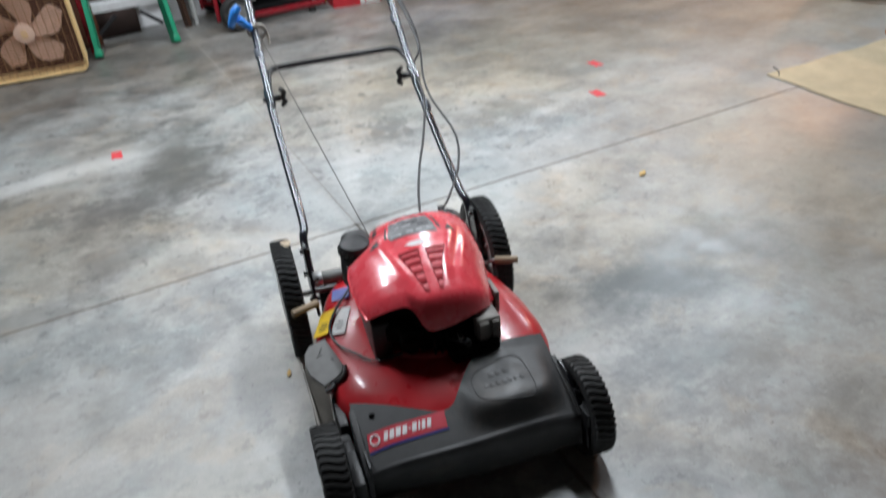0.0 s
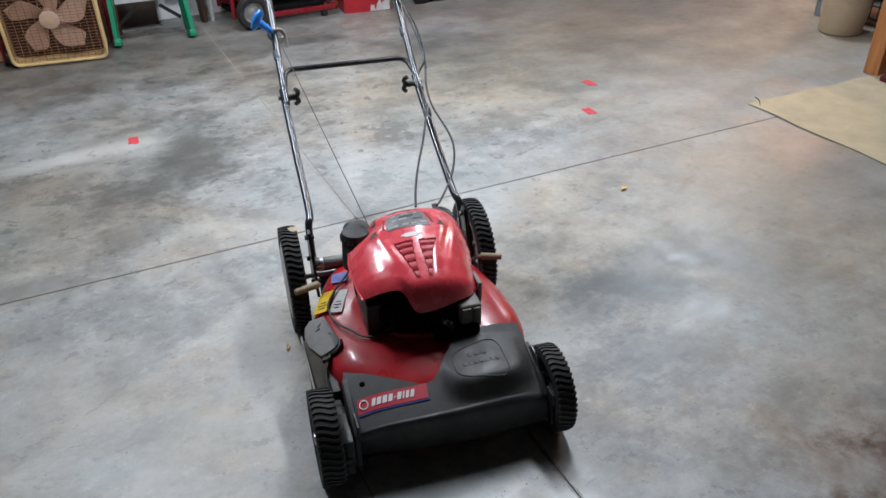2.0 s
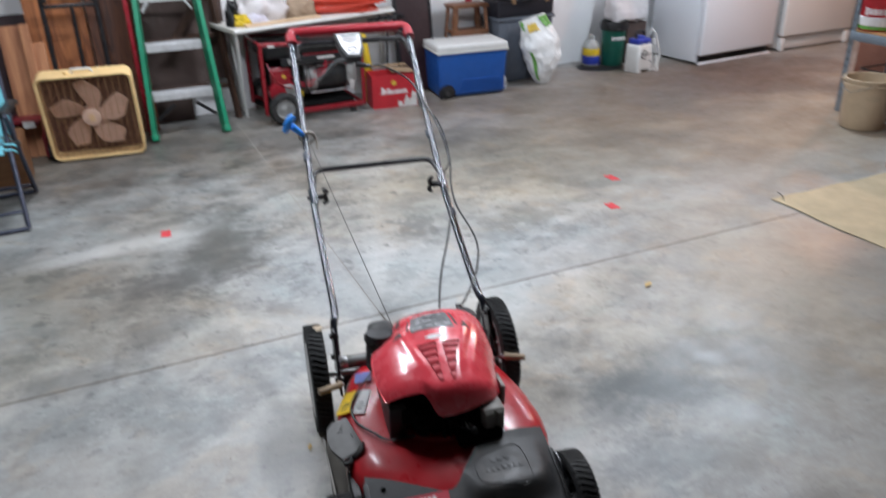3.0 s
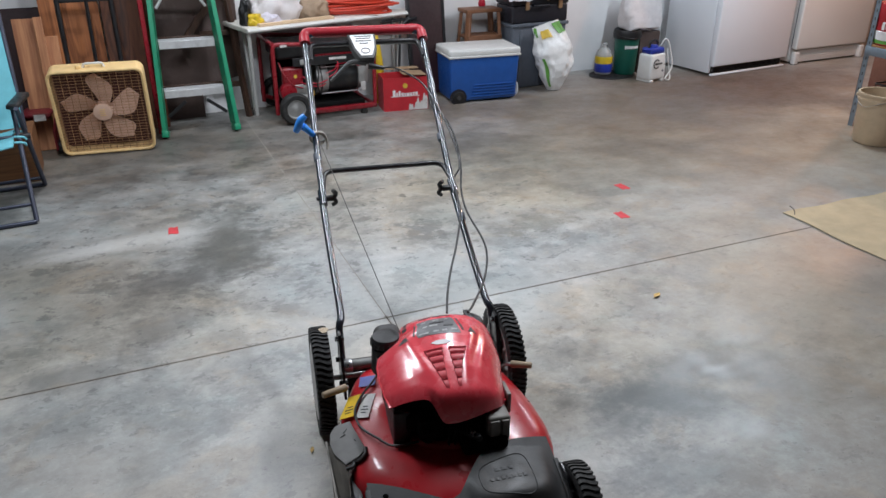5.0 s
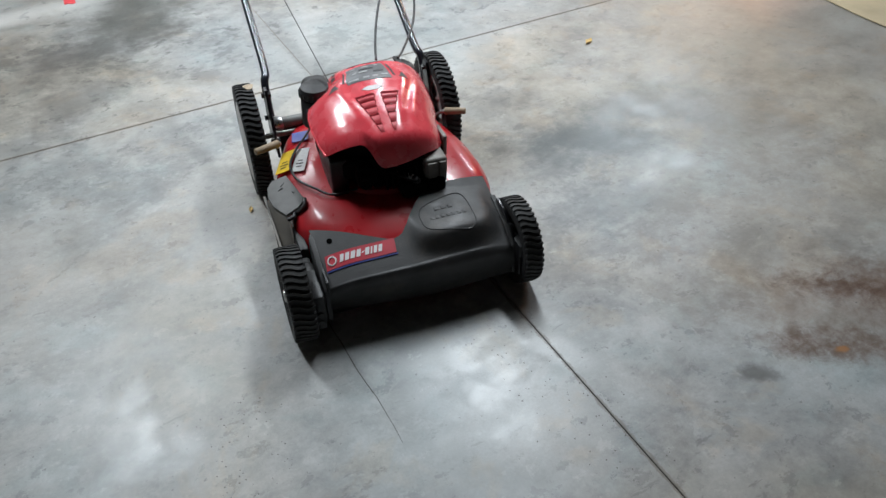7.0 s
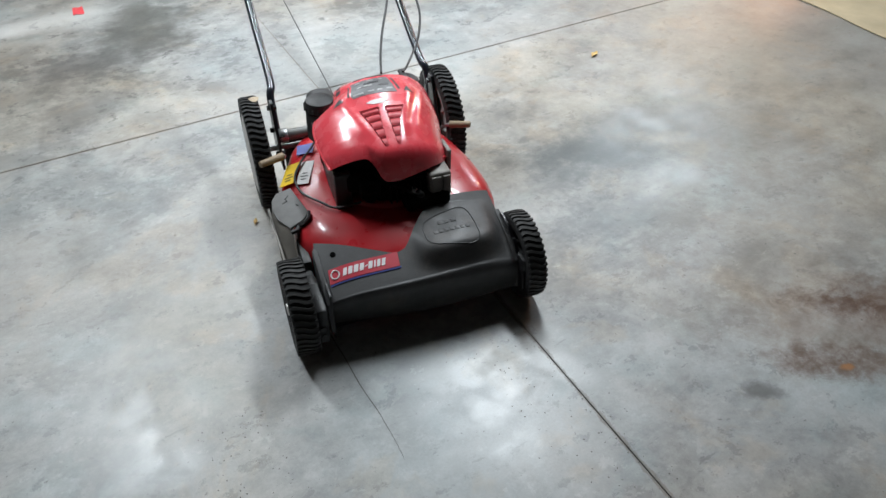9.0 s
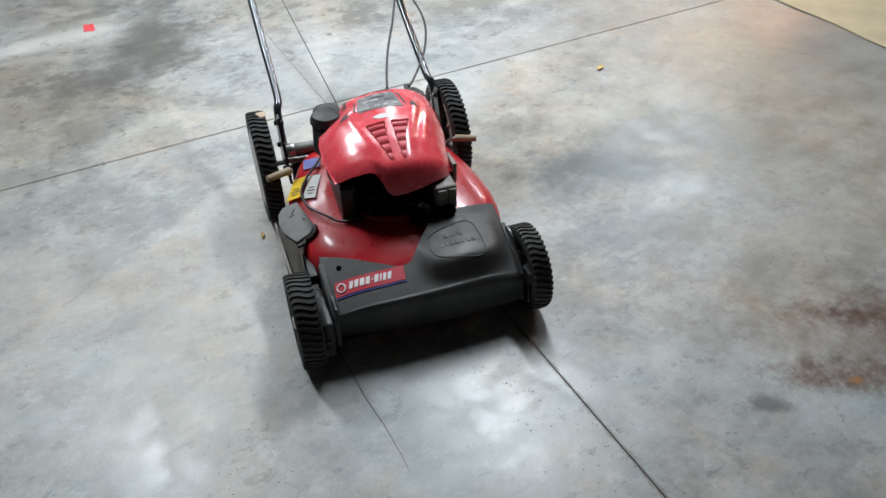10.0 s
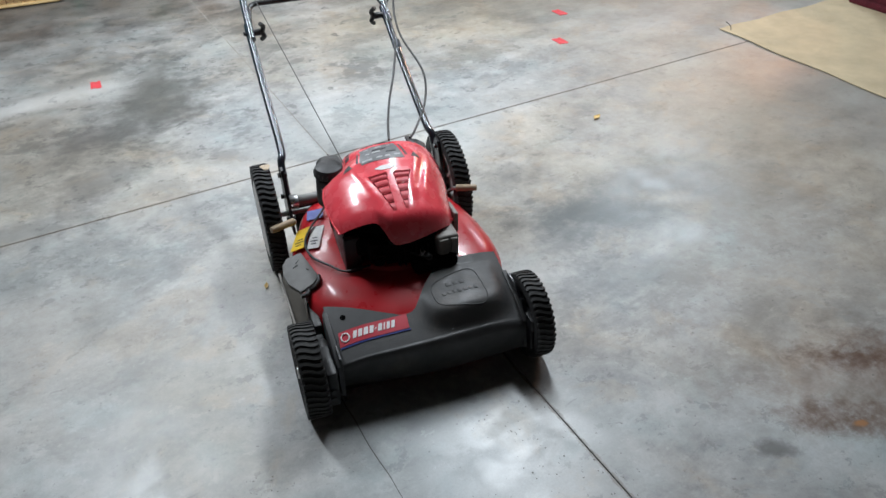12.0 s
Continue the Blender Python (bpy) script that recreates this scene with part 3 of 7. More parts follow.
def asheet(bm, f, nu, nv, th):
    """A sheet of thickness th over f(u, v)."""
    g = [[Vector(f(i / nu, j / nv)) for j in range(nv + 1)] for i in range(nu + 1)]
    top, low = [], []
    for i in range(nu + 1):
        ta, la = [], []
        for j in range(nv + 1):
            du = g[min(i + 1, nu)][j] - g[max(i - 1, 0)][j]
            dv = g[i][min(j + 1, nv)] - g[i][max(j - 1, 0)]
            nn = du.cross(dv)
            nn = nn.normalized() if nn.length > 1e-9 else Vector((0, 0, 1))
            ta.append(bm.verts.new(g[i][j]))
            la.append(bm.verts.new(g[i][j] - nn * th))
        top.append(ta)
        low.append(la)
    for i in range(nu):
        for j in range(nv):
            bm.faces.new((top[i][j], top[i + 1][j], top[i + 1][j + 1], top[i][j + 1]))
            bm.faces.new((low[i][j], low[i][j + 1], low[i + 1][j + 1], low[i + 1][j]))
    for i in range(nu):
        bm.faces.new((top[i][0], low[i][0], low[i + 1][0], top[i + 1][0]))
        bm.faces.new((top[i][nv], top[i + 1][nv], low[i + 1][nv], low[i][nv]))
    for j in range(nv):
        bm.faces.new((top[0][j], top[0][j + 1], low[0][j + 1], low[0][j]))
        bm.faces.new((top[nu][j], low[nu][j], low[nu][j + 1], top[nu][j + 1]))
    return bm


def aprism(bm, outline, z0, z1, m=None, bev=0.0):
    """An upright prism over an outline of (x, y)."""
    m = m or Matrix()
    a = [bm.verts.new(m @ Vector((x, y, z0))) for x, y in outline]
    b = [bm.verts.new(m @ Vector((x, y, z1))) for x, y in outline]
    n = len(a)
    fs = [bm.faces.new(a[::-1]), bm.faces.new(b)]
    fs += [bm.faces.new((a[i], a[(i + 1) % n], b[(i + 1) % n], b[i])) for i in range(n)]
    if bev:
        es = list(fs[1].edges) + list(fs[0].edges)
        bmesh.ops.bevel(bm, geom=es, offset=bev, segments=2, profile=0.5, affect="EDGES")
    return bm


def mesh_of(name, bm, material, sharp=38):
    me = bpy.data.meshes.new(name)
    bmesh.ops.recalc_face_normals(bm, faces=bm.faces[:])
    bm.to_mesh(me)
    bm.free()
    me.materials.append(M[material])
    for p in me.polygons:
        p.use_smooth = True
    me.set_sharp_from_angle(angle=radians(sharp))
    return me


def part(name, bm, material, parent=None, label="", sharp=38):
    ob = new(name, mesh_of(name, bm, material, sharp))
    ob.parent = parent
    return tagged(ob, label) if label else ob


def thing(name, m, label, category, group="", kind=""):
    e = new(name)
    e.empty_display_size = 0.05
    e.matrix_basis = m
    return tagged(e, label, category, group, kind)


def solo(name, bm, material, label, category, group="", kind="", sharp=38):
    return tagged(part(name, bm, material, None, "", sharp), label, category, group, kind)


# ------------------------------------------------------------------ the room
X0, X1, Y0 = -2.7, 7.2, -5.2
WALL_A = math.atan2(0.15, 3.0)  # the back wall stands a little askew to the floor joints


def wall_y(x):
    return 3.19 + 0.05 * x


def structure(name, bm, material, label, parent=None):
    return tagged(part(name, bm, material, parent), label, "" if parent else name.split("_")[0], "", "" if parent else "structure")


def build_room():
    floor = thing("floor", Matrix(), "mottled grey trowelled concrete floor with saw-cut joints", "floor", "", "structure")
    part("joint_bed", abox(bmx(), ((X0 + X1) / 2, -0.6, -0.06), (X1 - X0, 9.4, 0.1)), "joint", floor)
    gx, gy = 0.0013, 0.0015
    for xa, xb in ((X0, -gx), (gx, X1)):
        for ya, yb in ((Y0, -gy), (gy, 4.0)):
            b = abox(bmx(), ((xa + xb) / 2, (ya + yb) / 2, -0.02), (xb - xa, yb - ya, 0.04), 0.0012, 1)
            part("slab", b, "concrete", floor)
    part("joint_filler", abox(bmx(), (0, 2.0, -0.0018), (0.0036, 3.96, 0.003)), "filler", floor)
    # a hairline crack that wanders beside the joint
    rnd = random.Random(4)
    pts = [(-0.423 + rnd.uniform(-0.003, 0.003), -1.12 - 0.045 * k, 0.0004) for k in range(10)]
    part("hairline_crack", atube(bmx(), pts, lambda t: 0.0014 * (1 - 0.75 * t), 5), "crack", floor)
    pits = bmx()
    for k in range(150):
        if k < 70:
            x, y = -0.78 + 0.045 * (k % 4) + rnd.gauss(0, 0.010), rnd.uniform(-1.50, -1.25)
        else:
            y = rnd.uniform(-1.85, -1.35)
            x = -0.06 + rnd.gauss(0.0, 0.06) - (y + 1.6) * 0.2
        acyl(pits, (x, y, -0.001), (x, y, 0.0005), rnd.uniform(0.0007, 0.0018), n=7)
    tagged(part("pock_marks", pits, "pit", floor), kind="stuff")
    b = bmx()
    abox(b, (2.2, 0, CEIL / 2 - 0.02), (10.4, 0.12, CEIL + 0.04), m=Matrix.Translation((0, 3.25, 0)) @ Matrix.Rotation(WALL_A, 4, "Z"))
    structure("wall_north", b, "wall", "off-white painted basement wall behind the clutter")
    # three walls out of view, dark so they bounce little light
    structure("wall_south", abox(bmx(), ((X0 + X1) / 2, Y0 - 0.06, CEIL / 2), (X1 - X0, 0.12, CEIL)), "wall_dark", "unseen basement wall, dark to cut bounced light")
    structure("wall_west", abox(bmx(), (X0 - 0.06, -0.7, CEIL / 2), (0.12, 9.4, CEIL)), "wall_dark", "unseen basement wall, dark to cut bounced light")
    structure("wall_east", abox(bmx(), (X1 + 0.06, -0.7, CEIL / 2), (0.12, 9.4, CEIL)), "wall_dark", "unseen basement wall, dark to cut bounced light")
    # ceiling out of view, near-black so shadows stay deep
    structure("ceiling", abox(bmx(), ((X0 + X1) / 2, -0.7, CEIL + 0.06), (X1 - X0 + 0.3, 9.6, 0.12)), "ceiling", "unseen basement ceiling, dark to cut bounced light")
    for lx, ly, turn, watts, tint in LAMPS:
        lamp = thing("unseen_shop_light", pose(lx, ly, CEIL - 0.01, 0, 0, turn), "unseen white twin-tube fluorescent shop light under the ceiling", "ceiling light", "shop lights")
        b = bmx()
        aprism(b, [(-0.12, -0.07), (0.12, -0.07), (0.06, 0), (-0.06, 0)], -0.63, 0.63, Matrix.Rotation(radians(90), 4, "Y") @ Matrix.Rotation(radians(90), 4, "Z"))
        part("housing", b, "white_enamel", lamp)
        for s in (-0.045, 0.045):
            part("tube", acyl(bmx(), (-0.6, s, -0.095), (0.6, s, -0.095), 0.013), "tube_glow", lamp)
    socket = thing("ceiling_bulb", pose(4.9, 1.85, CEIL), "bare warm light bulb in a ceiling socket", "ceiling light")
    part("socket", acyl(bmx(), (0, 0, 0), (0, 0, -0.09), 0.05, 0.03), "white_plastic", socket)


build_room()


# ------------------------------------------------------------------ the lawn mower
MOWER = thing("lawn_mower", pose(-0.086, -0.578, 0, 0, 0, -9.3), "red push lawn mower with grey front cover and tall handle", "lawn mower")


def sgn_pow(v, p):
    return math.copysign(abs(v) ** p, v)


def lerp_table(tab, t):
    for (a, *va), (b, *vb) in zip(tab, tab[1:]):
        if t <= b:
            s = (t - a) / (b - a)
            return [p + (q - p) * s for p, q in zip(va, vb)]
    return tab[-1][1:]


# along the hood, back to nose: centre, crown height, left edge and its height, right edge and its height
HOOD = [
    (0.00, 0.022, 0.372, -0.060, 0.360, 0.128, 0.356),
    (0.06, 0.021, 0.398, -0.082, 0.374, 0.146, 0.358),
    (0.15, 0.018, 0.414, -0.094, 0.376, 0.156, 0.346),
    (0.24, 0.013, 0.420, -0.102, 0.371, 0.159, 0.334),
    (0.31, 0.008, 0.421, -0.128, 0.364, 0.160, 0.325),
    (0.38, 0.002, 0.419, -0.163, 0.354, 0.160, 0.318),
    (0.46, -0.004, 0.414, -0.171, 0.347, 0.158, 0.311),
    (0.60, -0.010, 0.406, -0.173, 0.338, 0.147, 0.301),
    (0.75, -0.013, 0.393, -0.171, 0.331, 0.137, 0.293),
    (0.87, -0.013, 0.374, -0.164, 0.320, 0.127, 0.287),
    (0.95, -0.010, 0.357, -0.158, 0.308, 0.121, 0.282),
    (1.00, -0.006, 0.342, -0.152, 0.296, 0.116, 0.277),
]


def hood_point(u, t, lift=0.0):
    """u from -1 (left skirt) to 1 (right skirt), t from 0 (back) to 1 (nose)."""
    cx, crown, xl, zl, xr, zr = lerp_table(HOOD, t)
    a = u * math.pi / 2
    w, skirt = (cx - xl, zl) if u < 0 else (xr - cx, zr)
    x = cx + w * sgn_pow(math.sin(a), 0.88)
    z = skirt + (crown - skirt) * max(0.0, 1 - abs(math.sin(a)) ** 2.1) ** (0.86 if u < 0 else 0.70)
    # pressed flutes that sweep from the shoulders to the nose
    for ua, ub, g in ((-0.36, -0.07, 1.0), (-0.27, -0.05, -0.7), (0.36, 0.12, 1.0), (0.56, 0.24, 0.9), (0.46, 0.18, -0.6)):
        k = min(1, max(0, (t - 0.26) / 0.66))
        uc = ua + (ub - ua) * k ** 1.15
        z += 0.0040 * g * math.exp(-(((u - uc) / 0.070) ** 2)) * math.sin(math.pi * k) ** 0.7
    y = -0.085 - 0.340 * t - 0.026 * max(0.0, (t - 0.70) / 0.30) ** 1.3
    return Vector((x, y, z + lift))


def hood_patch(u0, u1, t0, t1, lift, nu=6, nv=4, skew=0.0):
    """A thin piece that follows the hood. The u limits may be pairs (at t0, at t1)."""
    ua, ub = (u0 if isinstance(u0, tuple) else (u0, u0)), (u1 if isinstance(u1, tuple) else (u1, u1))

    def f(a, b):
        t = t0 + (t1 - t0) * b
        u = (ua[0] + (ua[1] - ua[0]) * b) * (1 - a) + (ub[0] + (ub[1] - ub[0]) * b) * a
        return hood_point(u, t + skew * abs(a - 0.5), lift)

    return asheet(bmx(), f, nu, nv, -0.003)


def tyre(name, r, w, lugs, at, parent, rim_mat, label=""):
    """A wheel that turns about x, with a lugged tyre and a dished rim."""
    m = Matrix.Translation(at) @ Matrix.Rotation(radians(90), 4, "Y")
    wheel = part(name, alathe(bmx(), [(0, -w * 0.30), (r * 0.24, -w * 0.42), (r * 0.30, -w * 0.26), (r * 0.60, -w * 0.22), (r * 0.68, -w * 0.42), (r * 0.72, -w * 0.42), (r * 0.72, w * 0.42), (r * 0.68, w * 0.42), (r * 0.60, w * 0.22), (r * 0.30, w * 0.26), (r * 0.24, w * 0.44), (0, w * 0.46)], 40, m), rim_mat, parent, label)
    h = w / 2
    b = alathe(bmx(), [(r * 0.71, -h * 0.80), (r * 0.80, -h), (r * 0.92, -h * 0.98), (r * 0.965, -h * 0.8), (r * 0.972, 0), (r * 0.965, h * 0.8), (r * 0.92, h * 0.98), (r * 0.80, h), (r * 0.71, h * 0.80)], 56, m)
    part("tyre", b, "rubber", wheel)
    # one curved lug, repeated round the tyre
    g = bmx()
    step = 2 * math.pi / lugs
    rows = []
    for j in range(7):
        q = -1 + 2 * j / 6
        off = 0.34 * step * math.sin(q * 2.6)
        rr = r * (1.0 if abs(q) < 0.75 else 0.985)
        rows.append([g.verts.new((rad * math.cos(off + da * step), rad * math.sin(off + da * step), q * h * 0.97)) for da, rad in ((-0.27, r * 0.95), (-0.20, rr), (0.20, rr), (0.27, r * 0.95))])
    for p, q in zip(rows, rows[1:]):
        for i in range(3):
            g.faces.new((p[i], p[i + 1], q[i + 1], q[i]))
    g.faces.new(rows[0])
    g.faces.new(rows[-1][::-1])
    lug = mesh_of("tread_lug", g, "rubber")
    for k in range(lugs):
        o = new("tread_lug", lug)
        o.parent = wheel
        o.matrix_basis = m @ Matrix.Rotation(step * k, 4, "Z")
    if rim_mat == "wheel_white":  # domed plastic cap on the outer side
        out = -1 if at[0] < 0 else 1
        part("wheel_cap", alathe(bmx(), [(0.112, 0.019), (0.112, 0.0235), (0.100, 0.0255), (0.040, 0.0275), (0.0, 0.028)], 28, Matrix.Translation(at) @ Matrix.Rotation(radians(90 * out), 4, "Y")), rim_mat, wheel)
    part("hub_cap", acyl(bmx(), Vector(at) + Vector((-w * 0.5, 0, 0)), Vector(at) + Vector((w * 0.5, 0, 0)), r * 0.13, bev=0.003), "steel", wheel)
    b = bmx()
    for k in range(8):
        a = 2 * math.pi * k / 8
        for s in (-1, 1):
            c, d = math.cos(a), math.sin(a)
            acyl(b, m @ Vector((c * r * 0.26, d * r * 0.26, s * w * 0.25)), m @ Vector((c * r * 0.66, d * r * 0.66, s * w * 0.25)), r * 0.035, r * 0.05, 6)
    part("spokes", b, rim_mat, wheel)
    return wheel


def build_deck():
    # pressed steel shell: rings of a rounded outline from the rim up to the crown
    rings = [(1.02, 0.050), (1.035, 0.068), (1.0, 0.082), (0.995, 0.12), (0.97, 0.158), (0.91, 0.182), (0.80, 0.196), (0.62, 0.202), (0.40, 0.204), (0.0, 0.204)]
    b = bmx()
    vs = []
    n = 72
    for k, z in rings:
        if k == 0:
            vs.append([b.verts.new((-0.01, -0.26, z))])
            continue
        row = []
        for j in range(n):
            a = 2 * math.pi * j / n
            x = 0.232 * sgn_pow(math.cos(a), 0.62) * k
            y = 0.335 * sgn_pow(math.sin(a), 0.55) * k
            # the blade chamber bulges on the free side, the discharge side is cut straight
            bulge = 0.040 * math.exp(-(((y + 0.08) / 0.2) ** 2)) if x > 0 else 0.0
            hump = 0.018 * math.exp(-(((y - 0.02) / 0.17) ** 2)) * math.exp(-(((x - 0.15) / 0.07) ** 2)) if z > 0.15 else 0
            if y < -0.16 and z > 0.1:
                z2 = z - 0.21 * (-0.16 - y)
            else:
                z2 = z
            corner = 0.034 * math.exp(-(((y + 0.165) / 0.075) ** 2)) * min(1.0, max(0.0, -x / 0.2)) if z < 0.19 else 0.0
            if z > 0.09:  # the chamber swells towards the discharge flap
                corner += 0.045 * math.exp(-(((y - 0.02) / 0.115) ** 2)) * min(1.0, max(0.0, -x / 0.2))
            row.append(b.verts.new((x + (bulge if x > 0 else 0) - corner - 0.008, y - 0.265, z2 + hump)))
        vs.append(row)
    for p, q in zip(vs, vs[1:]):
        for j in range(n):
            k = (j + 1) % n
            f = list(dict.fromkeys([p[j], p[k], q[k % len(q)], q[j % len(q)]]))
            b.faces.new(f)
    deck = part("deck", b, "red_paint", MOWER, "red enamelled steel mower deck", 50)
    part("rear_skirt", abox(bmx(), (-0.01, 0.065, 0.102), (0.42, 0.02, 0.156), 0.008), "black_plastic", deck)
    # collar that carries the engine
    part("engine_collar", alathe(bmx(), [(0.15, 0.20), (0.145, 0.212), (0.125, 0.216), (0.0, 0.216)], 36, Matrix.Translation((-0.005, -0.27, 0))), "red_paint", deck)
    part("deck_bolt", acyl(bmx(), (0.12, -0.42, 0.198), (0.12, -0.42, 0.209), 0.008, n=6), "steel", deck)
    # stickers on the rear shoulder
    for name, mat, c, s, rz, tilt in (("warning_sticker", "sticker_yellow", (-0.238, -0.182, 0.1955), (0.041, 0.098), -22, -24), ("washed_sticker", "sticker_white", (-0.200, -0.197, 0.2030), (0.034, 0.104), -20, -9), ("blue_sticker", "sticker_blue", (-0.178, -0.086, 0.2020), (0.046, 0.046), -12, -9)):
        m = Matrix.Translation(c) @ Matrix.Rotation(radians(rz), 4, "Z") @ Matrix.Rotation(radians(tilt), 4, "Y")
        st = part(name, abox(bmx(), (0, 0, 0), (*s, 0.0016), 0.0, m=m), mat, deck)
        if mat != "sticker_blue":
            b = bmx()
            for k in range(3):
                abox(b, (0, -s[1] * 0.30 + k * s[1] * 0.13, 0.0012), (s[0] * (0.6 if k % 2 else 0.4), s[1] * 0.035, 0.001), m=m)
            part("print", b, "ink", st)
    return deck


def cover_z(x, y):
    """Top of the grey front cover."""
    s = (y + 0.47) / -0.165
    z = 0.210 - 0.050 * s - 0.010 * s * s
    z -= 0.018 * max(0, abs(x + 0.012) / 0.225 - 0.60) ** 2 * 4
    # raised box over the front right, nearly level on top
    ux, uy = (x - 0.090) / 0.104, (y + 0.517) / 0.096
    r = (abs(ux) ** 3.6 + abs(uy) ** 3.6) ** (1 / 3.6)
    k = 1 / (1 + math.exp((r - 1.0) / 0.060))
    top = 0.214 - 0.012 * max(0, s) - 0.10 * (x - 0.090) ** 2 * 8
    return z + k * max(0.0, top - z)


def build_cover():
    def f(u, v):
        x = -0.242 + 0.462 * u
        vv = v / 0.70
        if v <= 0.70:  # top
            k = min(1, max(0, (u - 0.36) / 0.34))
            k = k * k * (3 - 2 * k)
            back = (-0.478 - 0.20 * min(u, 0.45)) * (1 - k) - 0.435 * k
            y = back + (-0.632 - back) * vv - 0.006 * math.sin(math.pi * u)
            return (x, y, cover_z(x, max(y, -0.632)))
        w = (v - 0.70) / 0.30  # front apron with a rounded lip
        y0 = -0.632 - 0.006 * math.sin(math.pi * u)
        z0 = cover_z(x, -0.632)
        return (x, y0 - 0.010 * math.sin(min(1, w * 2.6) * math.pi / 2) + (0.006 - 0.028 * u) * w + 0.026 * w ** 2.2, z0 - (z0 - 0.044 - 0.006 * math.cos(u * 6.28)) * (w ** 1.35))

    cover = part("front_cover", asheet(bmx(), f, 80, 84, -0.006), "grey_cover", MOWER, "dusty dark grey plastic front cover", 60)
    for sx, x in ((-1, -0.243), (1, 0.221)):
        b = bmx()
        aprism(b, [(-0.650, 0.060), (-0.638, 0.140), (-0.59, 0.168), (-0.50, 0.192), (-0.48, 0.10)], -0.006, 0.006, Matrix.Translation((x, 0, 0)) @ Matrix(((0, 0, 1, 0), (1, 0, 0, 0), (0, 1, 0, 0), (0, 0, 0, 1))), 0.002)
        part("cover_cheek", b, "grey_cover", cover)
    # baffles added under the cover to stop light leaking onto the floor
    part("inner_skirt", abox(bmx(), (-0.239, -0.550, 0.098), (0.006, 0.180, 0.138), 0.002), "black_plastic", cover)
    part("inner_skirt", abox(bmx(), (-0.010, -0.600, 0.085), (0.450, 0.006, 0.120), 0.002), "black_plastic", cover)
    # screw recess: a black disc with the hole's shade painted in
    at = Vector((-0.205, -0.525, cover_z(-0.205, -0.525)))
    up = Vector((cover_z(-0.210, -0.525) - cover_z(-0.200, -0.525), cover_z(-0.205, -0.530) - cover_z(-0.205, -0.520), 0.010)).normalized()
    part("screw_recess", acyl(bmx(), at - up * 0.004, at + up * 0.0012, 0.0068), "hole", cover)
    # stamped axle bracket between the cover and the front wheel, with its bolts
    b = bmx()
    aprism(b, [(-0.664, 0.052), (-0.655, 0.118), (-0.632, 0.126), (-0.622, 0.150), (-0.575, 0.158), (-0.560, 0.128), (-0.505, 0.136), (-0.485, 0.060), (-0.54, 0.034), (-0.63, 0.034)], -0.010, 0.010, Matrix.Translation((-0.266, 0, 0)) @ Matrix(((0, 0, 1, 0), (1, 0, 0, 0), (0, 1, 0, 0), (0, 0, 0, 1))), 0.003)
    bracket = part("axle_bracket", b, "grey_cover", MOWER, "black stamped steel axle bracket")
    for y, z in ((-0.650, 0.098), (-0.648, 0.072), (-0.606, 0.146)):
        part("bracket_bolt", acyl(bmx(), (-0.268, y - 0.019, z), (-0.268, y, z), 0.0075, n=6), "grey_cover", bracket)
    b = bmx()
    aprism(b, [(-0.672, 0.070), (-0.664, 0.118), (-0.640, 0.150), (-0.628, 0.146), (-0.604, 0.176), (-0.590, 0.170), (-0.560, 0.194), (-0.520, 0.196), (-0.492, 0.160), (-0.485, 0.080), (-0.53, 0.040), (-0.63, 0.040)], -0.004, 0.004, Matrix.Translation((0.2265, 0, 0)) @ Matrix(((0, 0, 1, 0), (1, 0, 0, 0), (0, 1, 0, 0), (0, 0, 0, 1))), 0.001)
    bracket = part("axle_bracket", b, "black_metal", MOWER, "black stamped steel axle bracket")
    for y, z in ((-0.655, 0.100), (-0.630, 0.132), (-0.596, 0.158), (-0.556, 0.178), (-0.640, 0.075)):
        part("bracket_bolt", acyl(bmx(), (0.224, y, z), (0.238, y, z), 0.0085, 0.007, 8), "grey_cover", bracket)
    # engraved outline and lettering worn to bars on the raised box
    pts = []
    for k in range(40):
        a = 2 * math.pi * k / 40
        x = 0.080 + 0.064 * sgn_pow(math.cos(a), 0.5)
        y = -0.545 + 0.054 * sgn_pow(math.sin(a), 0.5) * (1 + 4.0 * (x - 0.080)) + 0.02 * (x - 0.08)
        pts.append((x, y, cover_z(x, y) + 0.0006))
    part("engraved_outline", atube(bmx(), pts, 0.0012, 6, True), "ink", cover)
    b = bmx()
    for k in range(3):
        x = 0.062 + k * 0.017
        abox(b, (x, -0.524, cover_z(x, -0.524) + 0.0006), (0.012, 0.011, 0.0012), 0.0003)
    for k in range(7):
        x = 0.042 + k * 0.0135
        abox(b, (x, -0.552, cover_z(x, -0.552) + 0.0006), (0.009, 0.010, 0.0012), 0.0003)
    tagged(part("engraved_marks", b, "grey_cover", cover), kind="stuff")

    # red maker's plate: plain shapes only
    def on(x, y, lift):
        return (x, y, cover_z(x, y) + lift)

    def strip(x0, x1, y0, y1, lift, lean, mat, name, parent, n=8):
        def g(u, v):
            x, y = x0 + (x1 - x0) * u + (lean + (0.003 if n == 2 else 0)) * v, y0 + (y1 - y0) * v
            return on(x, y, lift)

        return part(name, asheet(bmx(), g, n, 3, 0.0018), mat, parent)

    plate = strip(-0.230, -0.062, -0.595, -0.560, 0.0026, 0.004, "decal_red", "maker_plate", cover, 16)
    strip(-0.230, -0.060, -0.5995, -0.5968, 0.0024, 0.001, "sticker_blue", "plate_line", plate, 16)
    pts = [on(-0.213 + 0.0095 * math.cos(a), -0.577 + 0.0100 * math.sin(a), 0.0036) for a in (2 * math.pi * k / 20 for k in range(20))]
